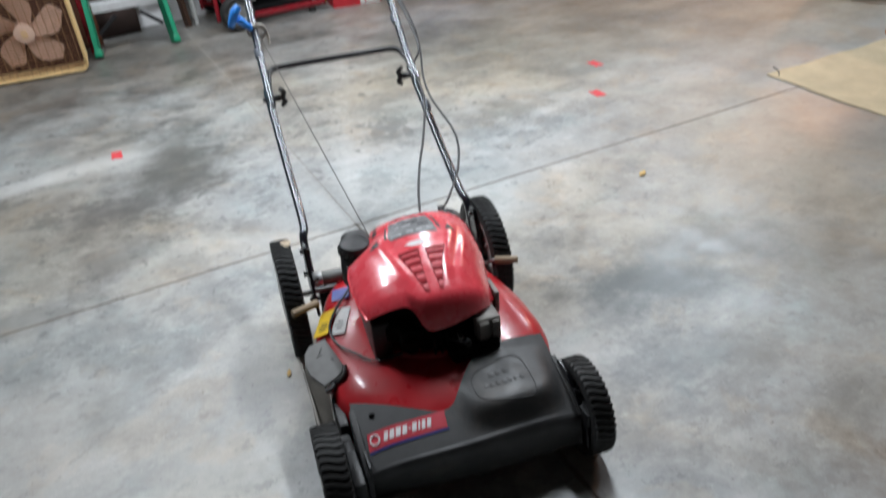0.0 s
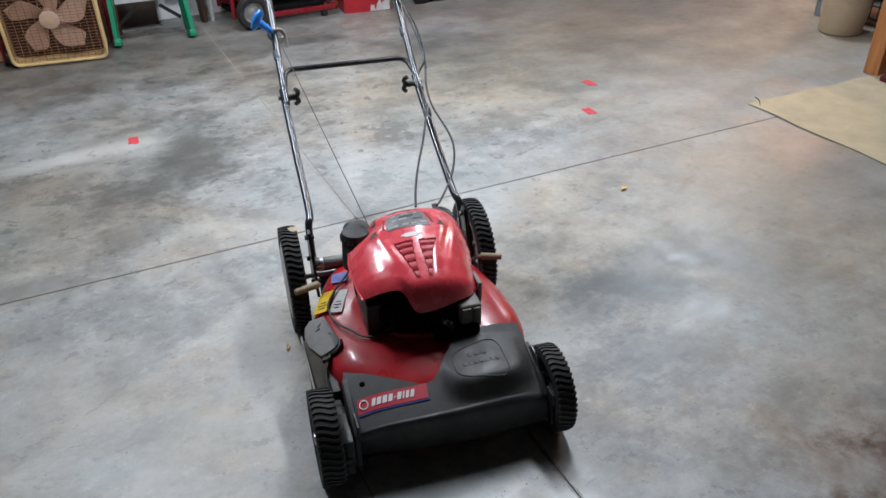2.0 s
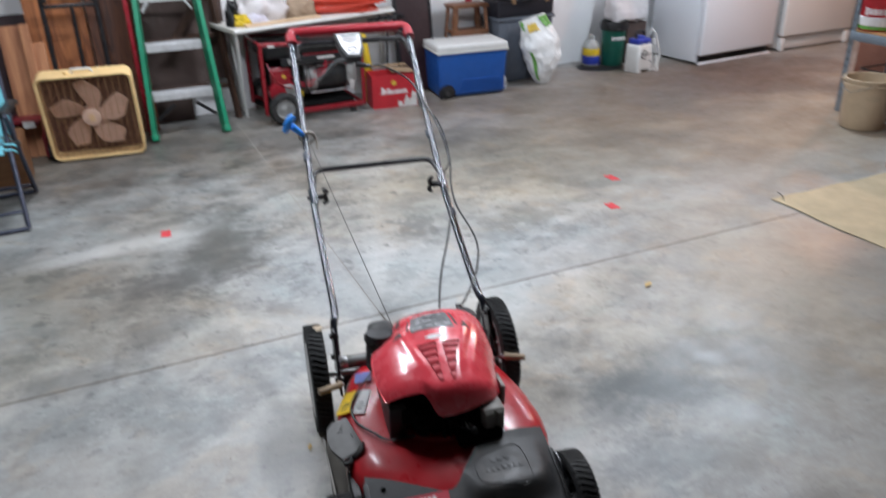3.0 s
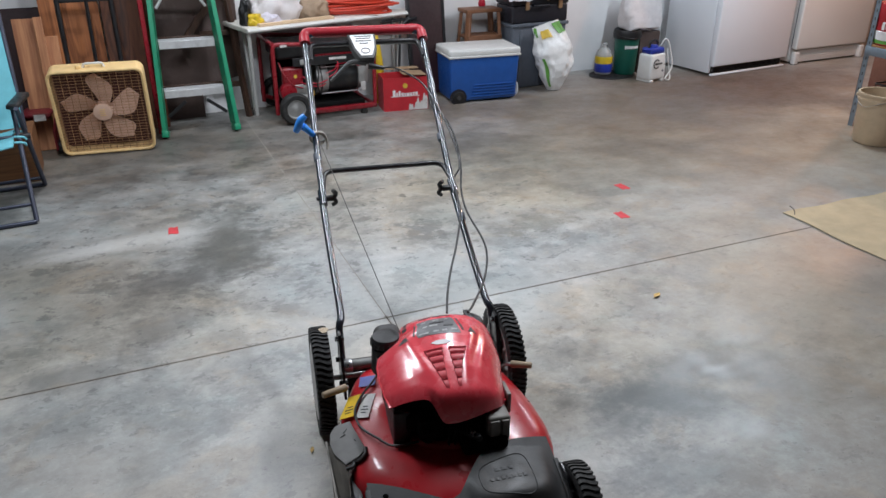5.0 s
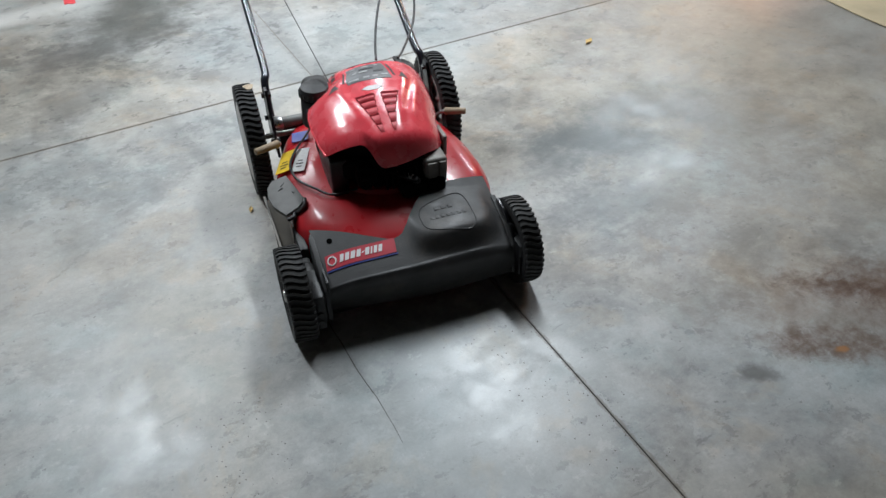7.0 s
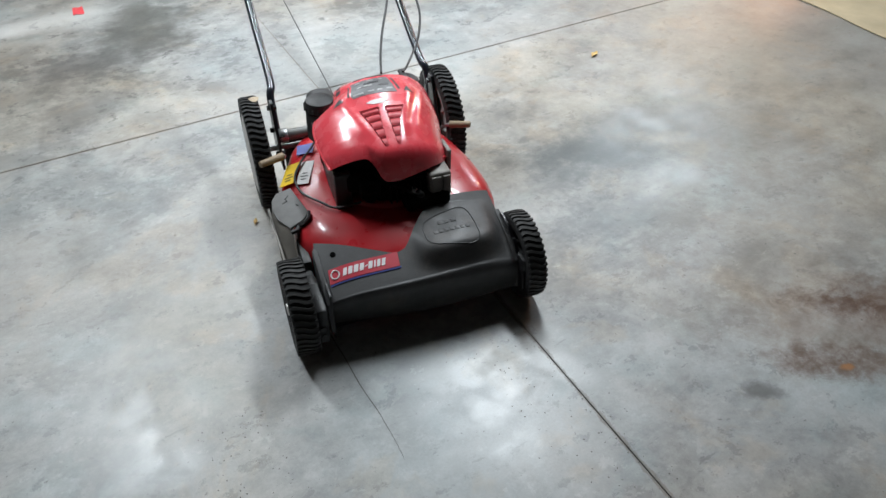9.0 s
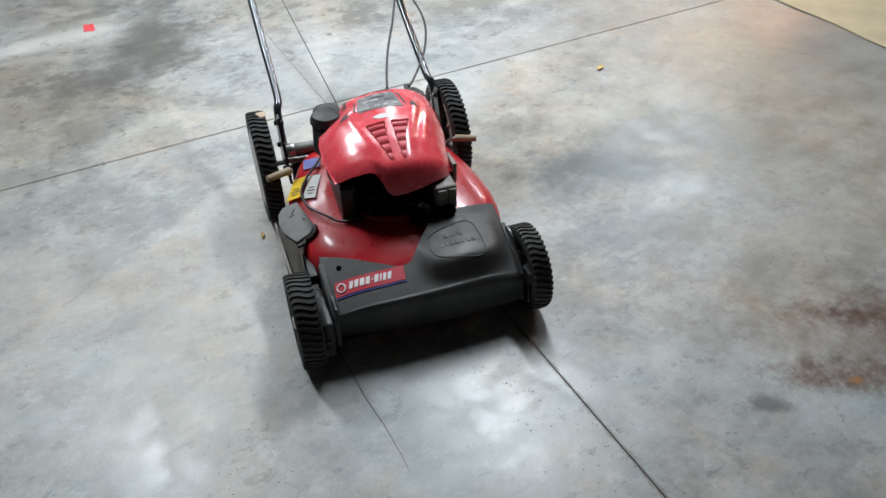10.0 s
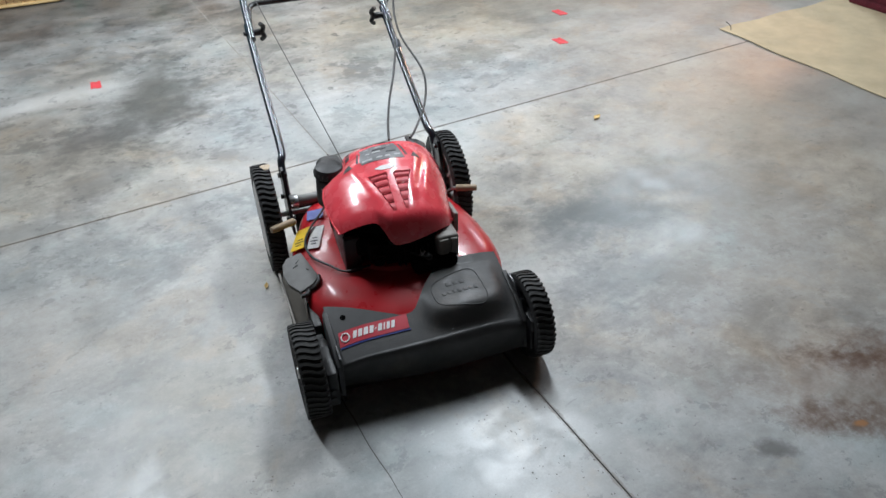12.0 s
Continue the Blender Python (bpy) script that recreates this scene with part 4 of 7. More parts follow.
    part("plate_ring", atube(bmx(), pts, 0.0019, 6, True), "decal_white", plate)
    widths = [0.011, 0.012, 0.013, 0.012, 0.006, 0.012, 0.006, 0.010, 0.011]
    x = -0.197
    for k, w in enumerate(widths):
        hgt = 0.004 if k == 4 else 0.017
        strip(x, x + w - 0.0022, -0.577 - hgt / 2, -0.577 + hgt / 2, 0.0040, 0.003, "decal_white", "plate_bar", plate, 2)
        x += w + 0.0014
    return cover


def build_engine():
    eng = part("engine_block", abox(bmx(), (-0.005, -0.245, 0.262), (0.20, 0.24, 0.10), 0.02), "engine_black", MOWER, "near-black engine block", 40)
    part("blower_housing", alathe(bmx(), [(0.135, 0.225), (0.150, 0.25), (0.152, 0.31), (0.135, 0.33), (0, 0.33)], 40, Matrix.Translation((-0.01, -0.235, 0))), "engine_black", eng)
    # black side shroud towards the discharge side
    def side(u, v):
        y = -0.11 - 0.26 * u
        return (-0.158 + 0.02 * (u - 0.4) ** 2 + 0.018 * v * (1 - u), y, 0.335 - 0.025 * u - v * (0.10 + 0.01 * math.sin(u * 3)))
    part("side_shroud", asheet(bmx(), side, 12, 6, 0.005), "black_plastic", eng)
    part("front_shroud", abox(bmx(), (-0.136, -0.372, 0.245), (0.042, 0.020, 0.115), 0.006), "black_plastic", eng)
    # cylinder with cooling fins
    for k in range(7):
        part("cooling_fin", abox(bmx(), (0.02, -0.385, 0.226 + k * 0.011), (0.10, 0.075, 0.004), 0.001, 1), "engine_black", eng)
    part("cylinder", abox(bmx(), (0.02, -0.372, 0.258), (0.08, 0.06, 0.075), 0.008), "engine_black", eng)
    part("spark_plug", acyl(bmx(), (0.03, -0.415, 0.245), (0.036, -0.44, 0.248), 0.007, 0.007), "white_plastic", eng, "pale spark plug insulator")
    part("plug_boot", acyl(bmx(), (0.036, -0.44, 0.248), (0.040, -0.458, 0.252), 0.010, 0.008, bev=0.002), "black_plastic", eng)
    part("plug_lead", atube(bmx(), glide([(0.040, -0.455, 0.252), (0.02, -0.46, 0.262), (-0.03, -0.42, 0.28), (-0.06, -0.40, 0.30)], 6), 0.0035, 8), "engine_black", eng)
    part("crankcase", abox(bmx(), (0.015, -0.355, 0.240), (0.15, 0.09, 0.075), 0.016), "engine_black", eng)
    part("air_filter", abox(bmx(), (-0.085, -0.352, 0.272), (0.085, 0.08, 0.05), 0.012, 3), "engine_black", eng)
    for k in range(6):
        part("head_fin", abox(bmx(), (-0.03 + k * 0.015, -0.425, 0.250), (0.004, 0.012, 0.050)), "engine_black", eng)
    # muffler with its guard
    muf = part("muffler", abox(bmx(), (0.094, -0.408, 0.256), (0.058, 0.066, 0.072), 0.008, 3), "heat_grey", eng, "grey heat-stained muffler box")
    part("muffler_face", abox(bmx(), (0.082, -0.443, 0.256), (0.024, 0.006, 0.058), 0.002), "heat_grey", muf)
    part("muffler_face", abox(bmx(), (0.109, -0.443, 0.256), (0.018, 0.006, 0.058), 0.002), "heat_grey", muf)
    part("heat_shield", abox(bmx(), (0.140, -0.345, 0.278), (0.012, 0.06, 0.06), 0.004), "heat_grey", muf)
    # carburettor and linkage on the discharge side
    part("carburettor", abox(bmx(), (-0.075, -0.39, 0.262), (0.05, 0.045, 0.055), 0.006), "engine_black", eng)
    part("carburettor_bowl", acyl(bmx(), (-0.075, -0.395, 0.245), (-0.075, -0.395, 0.222), 0.018, 0.015, bev=0.003), "engine_black", eng)
    for k, (p, q) in enumerate((((-0.10, -0.40, 0.28), (-0.04, -0.42, 0.285)), ((-0.05, -0.42, 0.25), (0.00, -0.42, 0.27)), ((-0.09, -0.41, 0.24), (-0.03, -0.41, 0.232)))):
        part("linkage_rod", acyl(bmx(), p, q, 0.002, n=6), "engine_black", eng)
    b = bmx()
    for k in range(10):
        acyl(b, (-0.095 + k * 0.003, -0.425, 0.268), (-0.0935 + k * 0.003, -0.425, 0.268), 0.006, n=8)
    part("governor_spring", b, "engine_black", eng)
    # fuel cap with ribs, low beside the hood
    part("fuel_neck", acyl(bmx(), (-0.130, -0.140, 0.27), (-0.130, -0.140, 0.348), 0.043, 0.039, 24, 0.006), "black_plastic", eng)
    cap = part("fuel_cap", alathe(bmx(), [(0.037, 0.0), (0.041, 0.004), (0.041, 0.018), (0.036, 0.027), (0.018, 0.030), (0.0, 0.030)], 28, Matrix.Translation((-0.130, -0.140, 0.350))), "black_plastic", eng, "black dusty fuel cap")
    b = bmx()
    for k in range(20):
        a = 2 * math.pi * k / 20
        acyl(b, (-0.130 + 0.041 * math.cos(a), -0.140 + 0.041 * math.sin(a), 0.353), (-0.130 + 0.041 * math.cos(a), -0.140 + 0.041 * math.sin(a), 0.368), 0.0022, n=6)
    part("cap_ribs", b, "black_plastic", cap)
    part("tank_shoulder", abox(bmx(), (-0.118, -0.085, 0.325), (0.075, 0.075, 0.085), 0.026, 4), "grey_cover", eng)
    # black box added to deepen the dark void under the hood
    part("brake_guard", abox(bmx(), (0.058, -0.428, 0.222), (0.115, 0.060, 0.040), 0.012, 3), "engine_black", eng)
    part("recoil_cap", alathe(bmx(), [(0.035, 0), (0.035, 0.02), (0.022, 0.03), (0.0, 0.031)], 20, Matrix.Translation((0.112, -0.108, 0.352))), "black_plastic", eng)
    part("choke_lever", abox(bmx(), (0.106, -0.100, 0.386), (0.016, 0.045, 0.008), 0.003), "black_plastic", eng)
    # cable that loops over the deck
    part("throttle_cable", atube(bmx(), glide([(-0.12, -0.04, 0.235), (-0.159, -0.097, 0.215), (-0.204, -0.157, 0.209), (-0.232, -0.221, 0.207), (-0.227, -0.290, 0.209), (-0.192, -0.346, 0.211), (-0.160, -0.384, 0.212), (-0.10, -0.40, 0.225)], 8), 0.0032, 8), "black_plastic", eng)
    return eng


def build_hood():
    def edge(u):
        """How far the hood reaches towards the nose: cut back on the left, full right of centre."""
        k = 1 / (1 + math.exp(-(u + 0.18) / 0.022))
        return (0.81 + 0.115 * (u + 1)) * (1 - k) + (0.985 - 0.165 * max(0, (u - 0.05) / 0.95) ** 1.8) * k

    def f(u, v):
        uu = -1 + 2 * u
        p = hood_point(uu, v * edge(uu))
        # the nose turns down right of the cut
        k = 1 / (1 + math.exp(-(uu + 0.18) / 0.022))
        e = max(0, v - 0.915) / 0.085
        p.z -= (0.010 + (0.042 - 0.034 * min(1, max(0, uu) * 1.4)) * k) * e ** 1.8
        p.y += 0.012 * k * max(0, e - 0.4)
        return p

    hood = part("engine_hood", asheet(bmx(), f, 110, 72, -0.004), "red_hood", MOWER, "glossy red moulded engine hood", 60)
    # skirts left and right
    for s in (-1, 1):
        def skirt(u, v, s=s):
            p = hood_point(s * 1.0, 0.10 + 0.74 * u)
            drop = (0.005 if s < 0 else 0.022) * math.sin(math.pi * u) ** 0.6
            return (p.x - s * 0.004 * v, p.y, p.z + 0.002 - v * drop)
        part("hood_skirt", asheet(bmx(), skirt, 24, 3, 0.004), "red_hood", hood)
    # two fans of louvres: a dark patch paints the recess shade, with a rounded slat rolled over its lower edge
    fans = (((-0.170, 0.000), (-0.048, -0.022)), ((0.040, 0.228), (0.052, 0.078)))
    for (a0, b0), (a1, b1) in fans:
        for k in range(5):
            def at(v):
                return a0 + (a1 - a0) * v, b0 + (b1 - b0) * v
            v0, v1 = k / 5, (k + 1) / 5 - 0.004
            t0, t1 = 0.565 + 0.318 * v0, 0.565 + 0.318 * v1
            (l0, r0), (l1, r1) = at(v0), at(v1)

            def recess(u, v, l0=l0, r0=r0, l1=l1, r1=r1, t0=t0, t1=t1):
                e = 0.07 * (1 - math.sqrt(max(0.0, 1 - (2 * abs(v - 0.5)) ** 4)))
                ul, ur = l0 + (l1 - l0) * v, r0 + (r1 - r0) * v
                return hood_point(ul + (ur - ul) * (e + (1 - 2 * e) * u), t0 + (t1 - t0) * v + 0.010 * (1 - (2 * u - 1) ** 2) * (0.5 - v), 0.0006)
            slot = part("vent_slot", asheet(bmx(), recess, 10, 10, -0.002), "vent_shade", hood)

            def roll(u, v, k=k, l0=l0, r0=r0, l1=l1, r1=r1, t0=t0, t1=t1):
                w = (0.46 if k == 0 else 0.26) + (0.56 if k == 0 else 0.76) * v
                e = 0.02 + 0.05 * (1 - v)
                ul, ur = l0 + (l1 - l0) * w, r0 + (r1 - r0) * w
                uu = ul + (ur - ul) * (e + (1 - 2 * e) * u)
                return hood_point(uu, t0 + (t1 - t0) * w, 0.0009 + 0.0022 * math.sin(math.pi * v) ** 0.6)
            part("vent_slat", asheet(bmx(), roll, 8, 5, -0.002), "red_slat", slot)
    # plate, badge and the dark patches that paint the shade of the cut-outs round them
    pl = part("rating_plate", hood_patch((-0.36, -0.200), (0.105, 0.188), 0.205, 0.418, 0.0010, 10, 6), "plate", hood, "grey metal rating plate")
    for k, (a, b) in enumerate(((-0.27, -0.20), (-0.10, -0.02), (0.03, 0.06), (-0.13, 0.02), (-0.20, -0.15), (-0.12, -0.03), (0.02, 0.11), (-0.20, -0.10), (-0.06, -0.01), (0.01, 0.05), (0.09, 0.15))):
        t = (0.232, 0.232, 0.232, 0.268, 0.305, 0.305, 0.320, 0.385, 0.378, 0.378, 0.372)[k]
        part("plate_print", hood_patch(a, b, t, t + 0.016, 0.0018, 5, 1), "ink" if k in (3, 6) else "plate_ink", pl)
    part("badge_top", hood_patch((-0.035, -0.090), (0.030, 0.082), 0.485, 0.508, 0.0010, 6, 2), "decal_white", hood)
    part("badge_low", hood_patch((-0.090, -0.035), (0.082, 0.030), 0.508, 0.532, 0.0010, 6, 2), "decal_white", hood)
    for u0, u1, t0, t1 in (((-0.41, -0.265), (-0.385, -0.240), 0.22, 0.385), ((-0.37, -0.44), (-0.365, -0.31), 0.360, 0.420), ((0.31, 0.27), (0.315, 0.38), 0.34, 0.40), ((0.140, 0.205), (0.165, 0.230), 0.23, 0.385), (-0.32, -0.12, 0.140, 0.162), (-0.09, 0.09, 0.140, 0.162), ((-0.74, -0.72), (-0.62, -0.58), 0.08, 0.21)):
        part("cooling_slot", hood_patch(u0, u1, t0, t1, 0.0007, 4, 3), "ink", hood)
    return hood


def build_running_gear():
    tyre("rear_wheel", 0.157, 0.050, 58, (-0.296, 0.014, 0.157), MOWER, "wheel_white", "tall rear wheel with a pale rim")
    tyre("rear_wheel", 0.155, 0.050, 58, (0.258, 0.022, 0.155), MOWER, "wheel_white", "tall rear wheel with a pale rim")
    tyre("front_wheel", 0.113, 0.056, 44, (-0.308, -0.592, 0.113), MOWER, "black_plastic", "small black front wheel with lugged tyre")
    tyre("front_wheel", 0.110, 0.048, 44, (0.252, -0.590, 0.110), MOWER, "black_plastic", "small black front wheel with lugged tyre")
    for y, z, r, xa, xb in ((0.016, 0.158, 0.008, -0.30, 0.28), (-0.59, 0.117, 0.007, -0.31, 0.25)):
        part("axle", acyl(bmx(), (xa, y, z), (xb, y, z), r), "steel", MOWER)
    def clod(u, v):
        a, r = 2 * math.pi * u, v
        return (-0.281 + 0.013 * r * math.cos(a) * (1 + 0.2 * math.sin(3 * a)), 0.034 + 0.020 * r * math.sin(a), 0.3155 - 0.6 * (0.020 * r * math.sin(a) + 0.02) ** 2 / 0.157 + 0.002 * (1 - r * r))
    part("dried_mud", asheet(bmx(), clod, 20, 5, -0.004), "dried_mud", MOWER, "pale dried mud on the rear tyre")
    # thick cross tube behind the engine
    part("cross_tube", acyl(bmx(), (-0.235, 0.012, 0.196), (0.22, 0.012, 0.196), 0.016, bev=0.003), "tube_grey", MOWER, "dull grey cross tube")
    part("tube_clamp", acyl(bmx(), (-0.232, 0.012, 0.196), (-0.208, 0.012, 0.196), 0.021, bev=0.003), "steel", MOWER)
    for s, x in ((-1, -0.238), (1, 0.228)):
        b = bmx()
        aprism(b, [(-0.06, 0.13), (0.06, 0.12), (0.075, 0.20), (0.04, 0.30), (0.015, 0.30), (-0.02, 0.21)], -0.004, 0.004, Matrix.Translation((x, 0, 0)) @ Matrix(((0, 0, 1, 0), (1, 0, 0, 0), (0, 1, 0, 0), (0, 0, 0, 1))), 0.001)
        br = part("handle_bracket", b, "black_metal", MOWER)
        for y, z in ((0.03, 0.28), (0.045, 0.20), (-0.02, 0.16)):
            part("bracket_bolt", acyl(bmx(), (x - 0.013, y, z), (x + 0.013, y, z), 0.008, n=6), "black_metal", br)
        # height levers with tan sleeves
        lev = part("height_lever", atube(bmx(), bend([(x, -0.03, 0.145), (x, -0.118, 0.215), (x + (0.068 if s > 0 else -0.068) * (1 if s < 0 else 0.8), -0.150, 0.222)], 0.015), 0.005, 8), "steel", MOWER)
        part("lever_sleeve", acyl(bmx(), (x + s * 0.004, -0.122, 0.217), (x + s * (0.070 if s < 0 else 0.056), -0.152, 0.223), 0.0105, 0.009, 12, 0.002), "tan_grip", lev, "tan sleeve on the height lever")
        part("front_pivot", abox(bmx(), (-0.266 if s < 0 else 0.236, -0.600, 0.105), (0.028, 0.130, 0.095), 0.010), "black_plastic", MOWER)
        b = bmx()
        for k in range(5):
            acyl(b, ((-0.262 if s < 0 else 0.236), -0.575 - 0.018 * k, 0.150 - 0.006 * k), ((-0.276 if s < 0 else 0.248), -0.575 - 0.018 * k, 0.150 - 0.006 * k), 0.0065, n=8)
        part("ratchet_teeth", b, "black_metal", MOWER)
    # side discharge flap: flat ribbed top, paler side that hangs to the front wheel
    m = Matrix.Translation((-0.23, 0, 0.203)) @ Matrix.Rotation(radians(-9), 4, "Y") @ Matrix.Translation((0.23, 0, 0))
    edge = [(-0.250, -0.246), (-0.228, -0.358), (-0.233, -0.374), (-0.248, -0.388), (-0.282, -0.403), (-0.306, -0.352), (-0.311, -0.312), (-0.306, -0.274), (-0.290, -0.250)]
    fl = part("discharge_flap", aprism(bmx(), edge, -0.008, 0.0, m, 0.003), "flap_grey", MOWER, "dark grey side discharge flap")
    part("flap_edge", atube(bmx(), glide([m @ Vector(p) for p in ((-0.227, -0.358, -0.006), (-0.232, -0.380, -0.008), (-0.250, -0.392, -0.010), (-0.262, -0.393, -0.010), (-0.266, -0.404, -0.012), (-0.284, -0.408, -0.012))], 4), 0.0055, 8), "black_plastic", fl)
    for p, q in (((-0.272, -0.288), (-0.262, -0.276)), ((-0.268, -0.296), (-0.282, -0.302)), ((-0.246, -0.330), (-0.250, -0.322))):
        part("flap_scar", acyl(bmx(), m @ Vector((*p, 0.0005)), m @ Vector((*q, 0.0005)), 0.0018, 0.001, 6), "black_plastic", fl, "dark scratch in the plastic")
    def side_panel(u, v):
        return (-0.314 + 0.010 * v + 0.004 * u, -0.285 - 0.225 * u, 0.176 - 0.020 * u - (0.110 - 0.01 * u) * v)
    part("flap_side", asheet(bmx(), side_panel, 12, 8, 0.005), "chute_grey", fl)
    def side_top(u, v):
        x = (-0.312 - 0.006 * u) + (0.034 + 0.004 * u) * v
        return (x, -0.300 - 0.170 * u - 0.104 * v * (1 - u), 0.186 - 0.012 * (1 - v) - 0.062 * u ** 1.4 + 0.006 * math.sin(math.pi * v))
    part("flap_ledge", asheet(bmx(), side_top, 14, 8, 0.005), "chute_grey", fl)
    part("chute_lip", abox(bmx(), (-0.262, -0.445, 0.110), (0.022, 0.10, 0.09), 0.008), "grey_cover", fl)


def build_handle():
    xl, xr = -0.222, 0.222
    # lower tubes, flattened where they meet the brackets
    for x in (xl, xr):
        q = x + (-0.010 if x < 0 else 0.008)
        part("lower_tube", atube(bmx(), glide([(q, 0.030, 0.165), (q, 0.075, 0.285), (x, 0.115, 0.315), (x, 0.30, 0.405), (x, 0.545, 0.538)], 6), lambda t: 0.0095 + 0.002 * min(1, t * 3), 12), "chrome_tube", MOWER, "grey steel lower handle tube")
    dx = 0.020
    up = [(xl + 0.004, 0.485, 0.512), (xl + 0.006, 0.60, 0.572), (xl + dx, 1.090, 0.956), (xr + dx, 1.090, 0.956), (xr + 0.006, 0.60, 0.572), (xr + 0.004, 0.485, 0.512)]
    part("upper_tube", atube(bmx(), bend(up, 0.05, 8), 0.0115, 14), "chrome_tube", MOWER, "grey steel upper handle loop")
    grip = [(xl + dx - 0.001, 1.050, 0.928), (xl + dx, 1.095, 0.960), (xr + dx, 1.095, 0.960), (xr + dx + 0.001, 1.050, 0.928)]
    part("foam_grip", atube(bmx(), bend(grip, 0.05, 8), 0.0195, 16), "foam_red", MOWER, "red foam handle grip")
    bail = [(xl + dx + 0.010, 0.985, 0.878), (xl + dx + 0.016, 1.062, 0.922), (xr + dx - 0.016, 1.062, 0.922), (xr + dx - 0.010, 0.985, 0.878)]
    part("control_bail", atube(bmx(), bend(bail, 0.03, 6), 0.0105, 10), "black_metal", MOWER, "black control bail under the grip")
    # stay between the tubes
    stay = [(xl + 0.008, 0.545, 0.545), (xl + 0.022, 0.625, 0.578), (xr - 0.012, 0.625, 0.578), (xr + 0.004, 0.545, 0.545)]
    part("cross_stay", atube(bmx(), bend(stay, 0.035, 6), 0.009, 10), "black_metal", MOWER, "black cross stay")
    # wing knobs
    for s, x in ((1, xl), (-1, xr)):
        a = Vector((x, 0.515, 0.523))
        kn = part("wing_knob", acyl(bmx(), a, a + Vector((s * 0.035, 0, 0)), 0.009, 0.011, 12, 0.002), "black_plastic", MOWER)
        b = bmx()
        atube(b, glide([a + Vector((s * 0.036, -0.012, 0.030)), a + Vector((s * 0.046, -0.003, 0.016)), a + Vector((s * 0.040, 0, 0)), a + Vector((s * 0.046, 0.003, -0.016)), a + Vector((s * 0.036, 0.010, -0.028))], 4), lambda t: 0.008 - 0.002 * abs(t - 0.5), 8)
        part("knob_wings", b, "black_plastic", kn)
        part("knob_bolt", acyl(bmx(), a + Vector((-s * 0.018, 0, 0)), a, 0.007, n=6), "black_metal", kn)
    # control box with its label and lever
    m = Matrix.Translation((0.008, 1.020, 0.912)) @ Matrix.Rotation(radians(34), 4, "X") @ Matrix.Scale(1.05, 4)
    box = part("control_box", aprism(bmx(), [(-0.050, 0.055), (0.050, 0.055), (0.046, -0.02), (0.030, -0.062), (-0.020, -0.062), (-0.038, -0.02)], -0.022, 0.012, m, 0.004), "grey_cover", MOWER, "grey control box with a pale label")
    part("control_label", aprism(bmx(), [(-0.042, 0.048), (0.042, 0.048), (0.038, -0.015), (0.024, -0.052), (-0.014, -0.052), (-0.030, -0.015)], 0.0122, 0.0138, m), "decal_white", box)
    b = bmx()
    for k, (w, y) in enumerate(((0.06, 0.040), (0.05, 0.030), (0.056, 0.018), (0.03, 0.006))):
        abox(b, (0.003, y, 0.0145), (w, 0.0035, 0.001), m=m)
    part("label_print", b, "ink", box)
    ring = [m @ Vector((0.004 + 0.015 * math.cos(a), -0.030 + 0.012 * math.sin(a), 0.0145)) for a in (2 * math.pi * k / 20 for k in range(20))]
    part("label_ring", atube(bmx(), ring, 0.0016, 6, True), "ink", box)
    part("drive_lever", atube(bmx(), glide([(0.01, 0.978, 0.862), (-0.045, 0.97, 0.870), (-0.085, 0.96, 0.842), (-0.125, 0.95, 0.810)], 5), lambda t: 0.010 - 0.004 * t, 8), "grey_cover", box)
    part("cable_end", acyl(bmx(), (0.018, 0.965, 0.855), (0.075, 0.953, 0.846), 0.013, 0.007, 12, 0.003), "black_plastic", box)
    # cables: from the box to the tube, down the tube, then free to the engine
    part("drive_cable", atube(bmx(), glide([(0.07, 0.955, 0.847), (0.117, 0.955, 0.843), (0.195, 0.880, 0.805), (0.228, 0.800, 0.750), (0.252, 0.72, 0.690), (0.268, 0.63, 0.615), (0.262, 0.57, 0.575), (0.232, 0.53, 0.54), (0.214, 0.38, 0.49), (0.158, 0.213, 0.455), (0.106, 0.086, 0.428), (0.072, -0.011, 0.408), (0.049, -0.094, 0.396)], 8), 0.0034, 8), "black_plastic", MOWER, "black control cable")
    part("brake_cable", atube(bmx(), glide([(0.236, 0.96, 0.84), (0.224, 0.82, 0.722), (0.262, 0.745, 0.690), (0.276, 0.66, 0.630), (0.270, 0.58, 0.570), (0.250, 0.50, 0.520), (0.236, 0.38, 0.49), (0.246, 0.23, 0.455), (0.242, 0.165, 0.428), (0.217, 0.095, 0.402), (0.183, 0.03, 0.390), (0.132, -0.061, 0.389), (0.108, -0.098, 0.392)], 8), 0.0034, 8), "black_plastic", MOWER, "black control cable")
    for x, y, z in ((xr + 0.006, 0.70, 0.645), (xr + 0.002, 0.40, 0.460), (xl + 0.006, 0.66, 0.617)):
        d = Vector((0, 0.475, 0.333)).normalized()
        part("cable_clip", acyl(bmx(), Vector((x, y, z)) - d * 0.016, Vector((x, y, z)) + d * 0.016, 0.0135, n=14, bev=0.003), "grey_tote", MOWER)
    # rope guide, knotted rope and the blue pull handle
    g = Vector((xl + 0.008, 0.735, 0.668))
    guide = part("rope_guide", atube(bmx(), [g + Vector((0.018 + 0.016 * math.cos(a), 0.010 * math.sin(a), 0.016 * math.sin(a))) for a in (k * 0.5 for k in range(26))], 0.003, 6), "steel", MOWER)
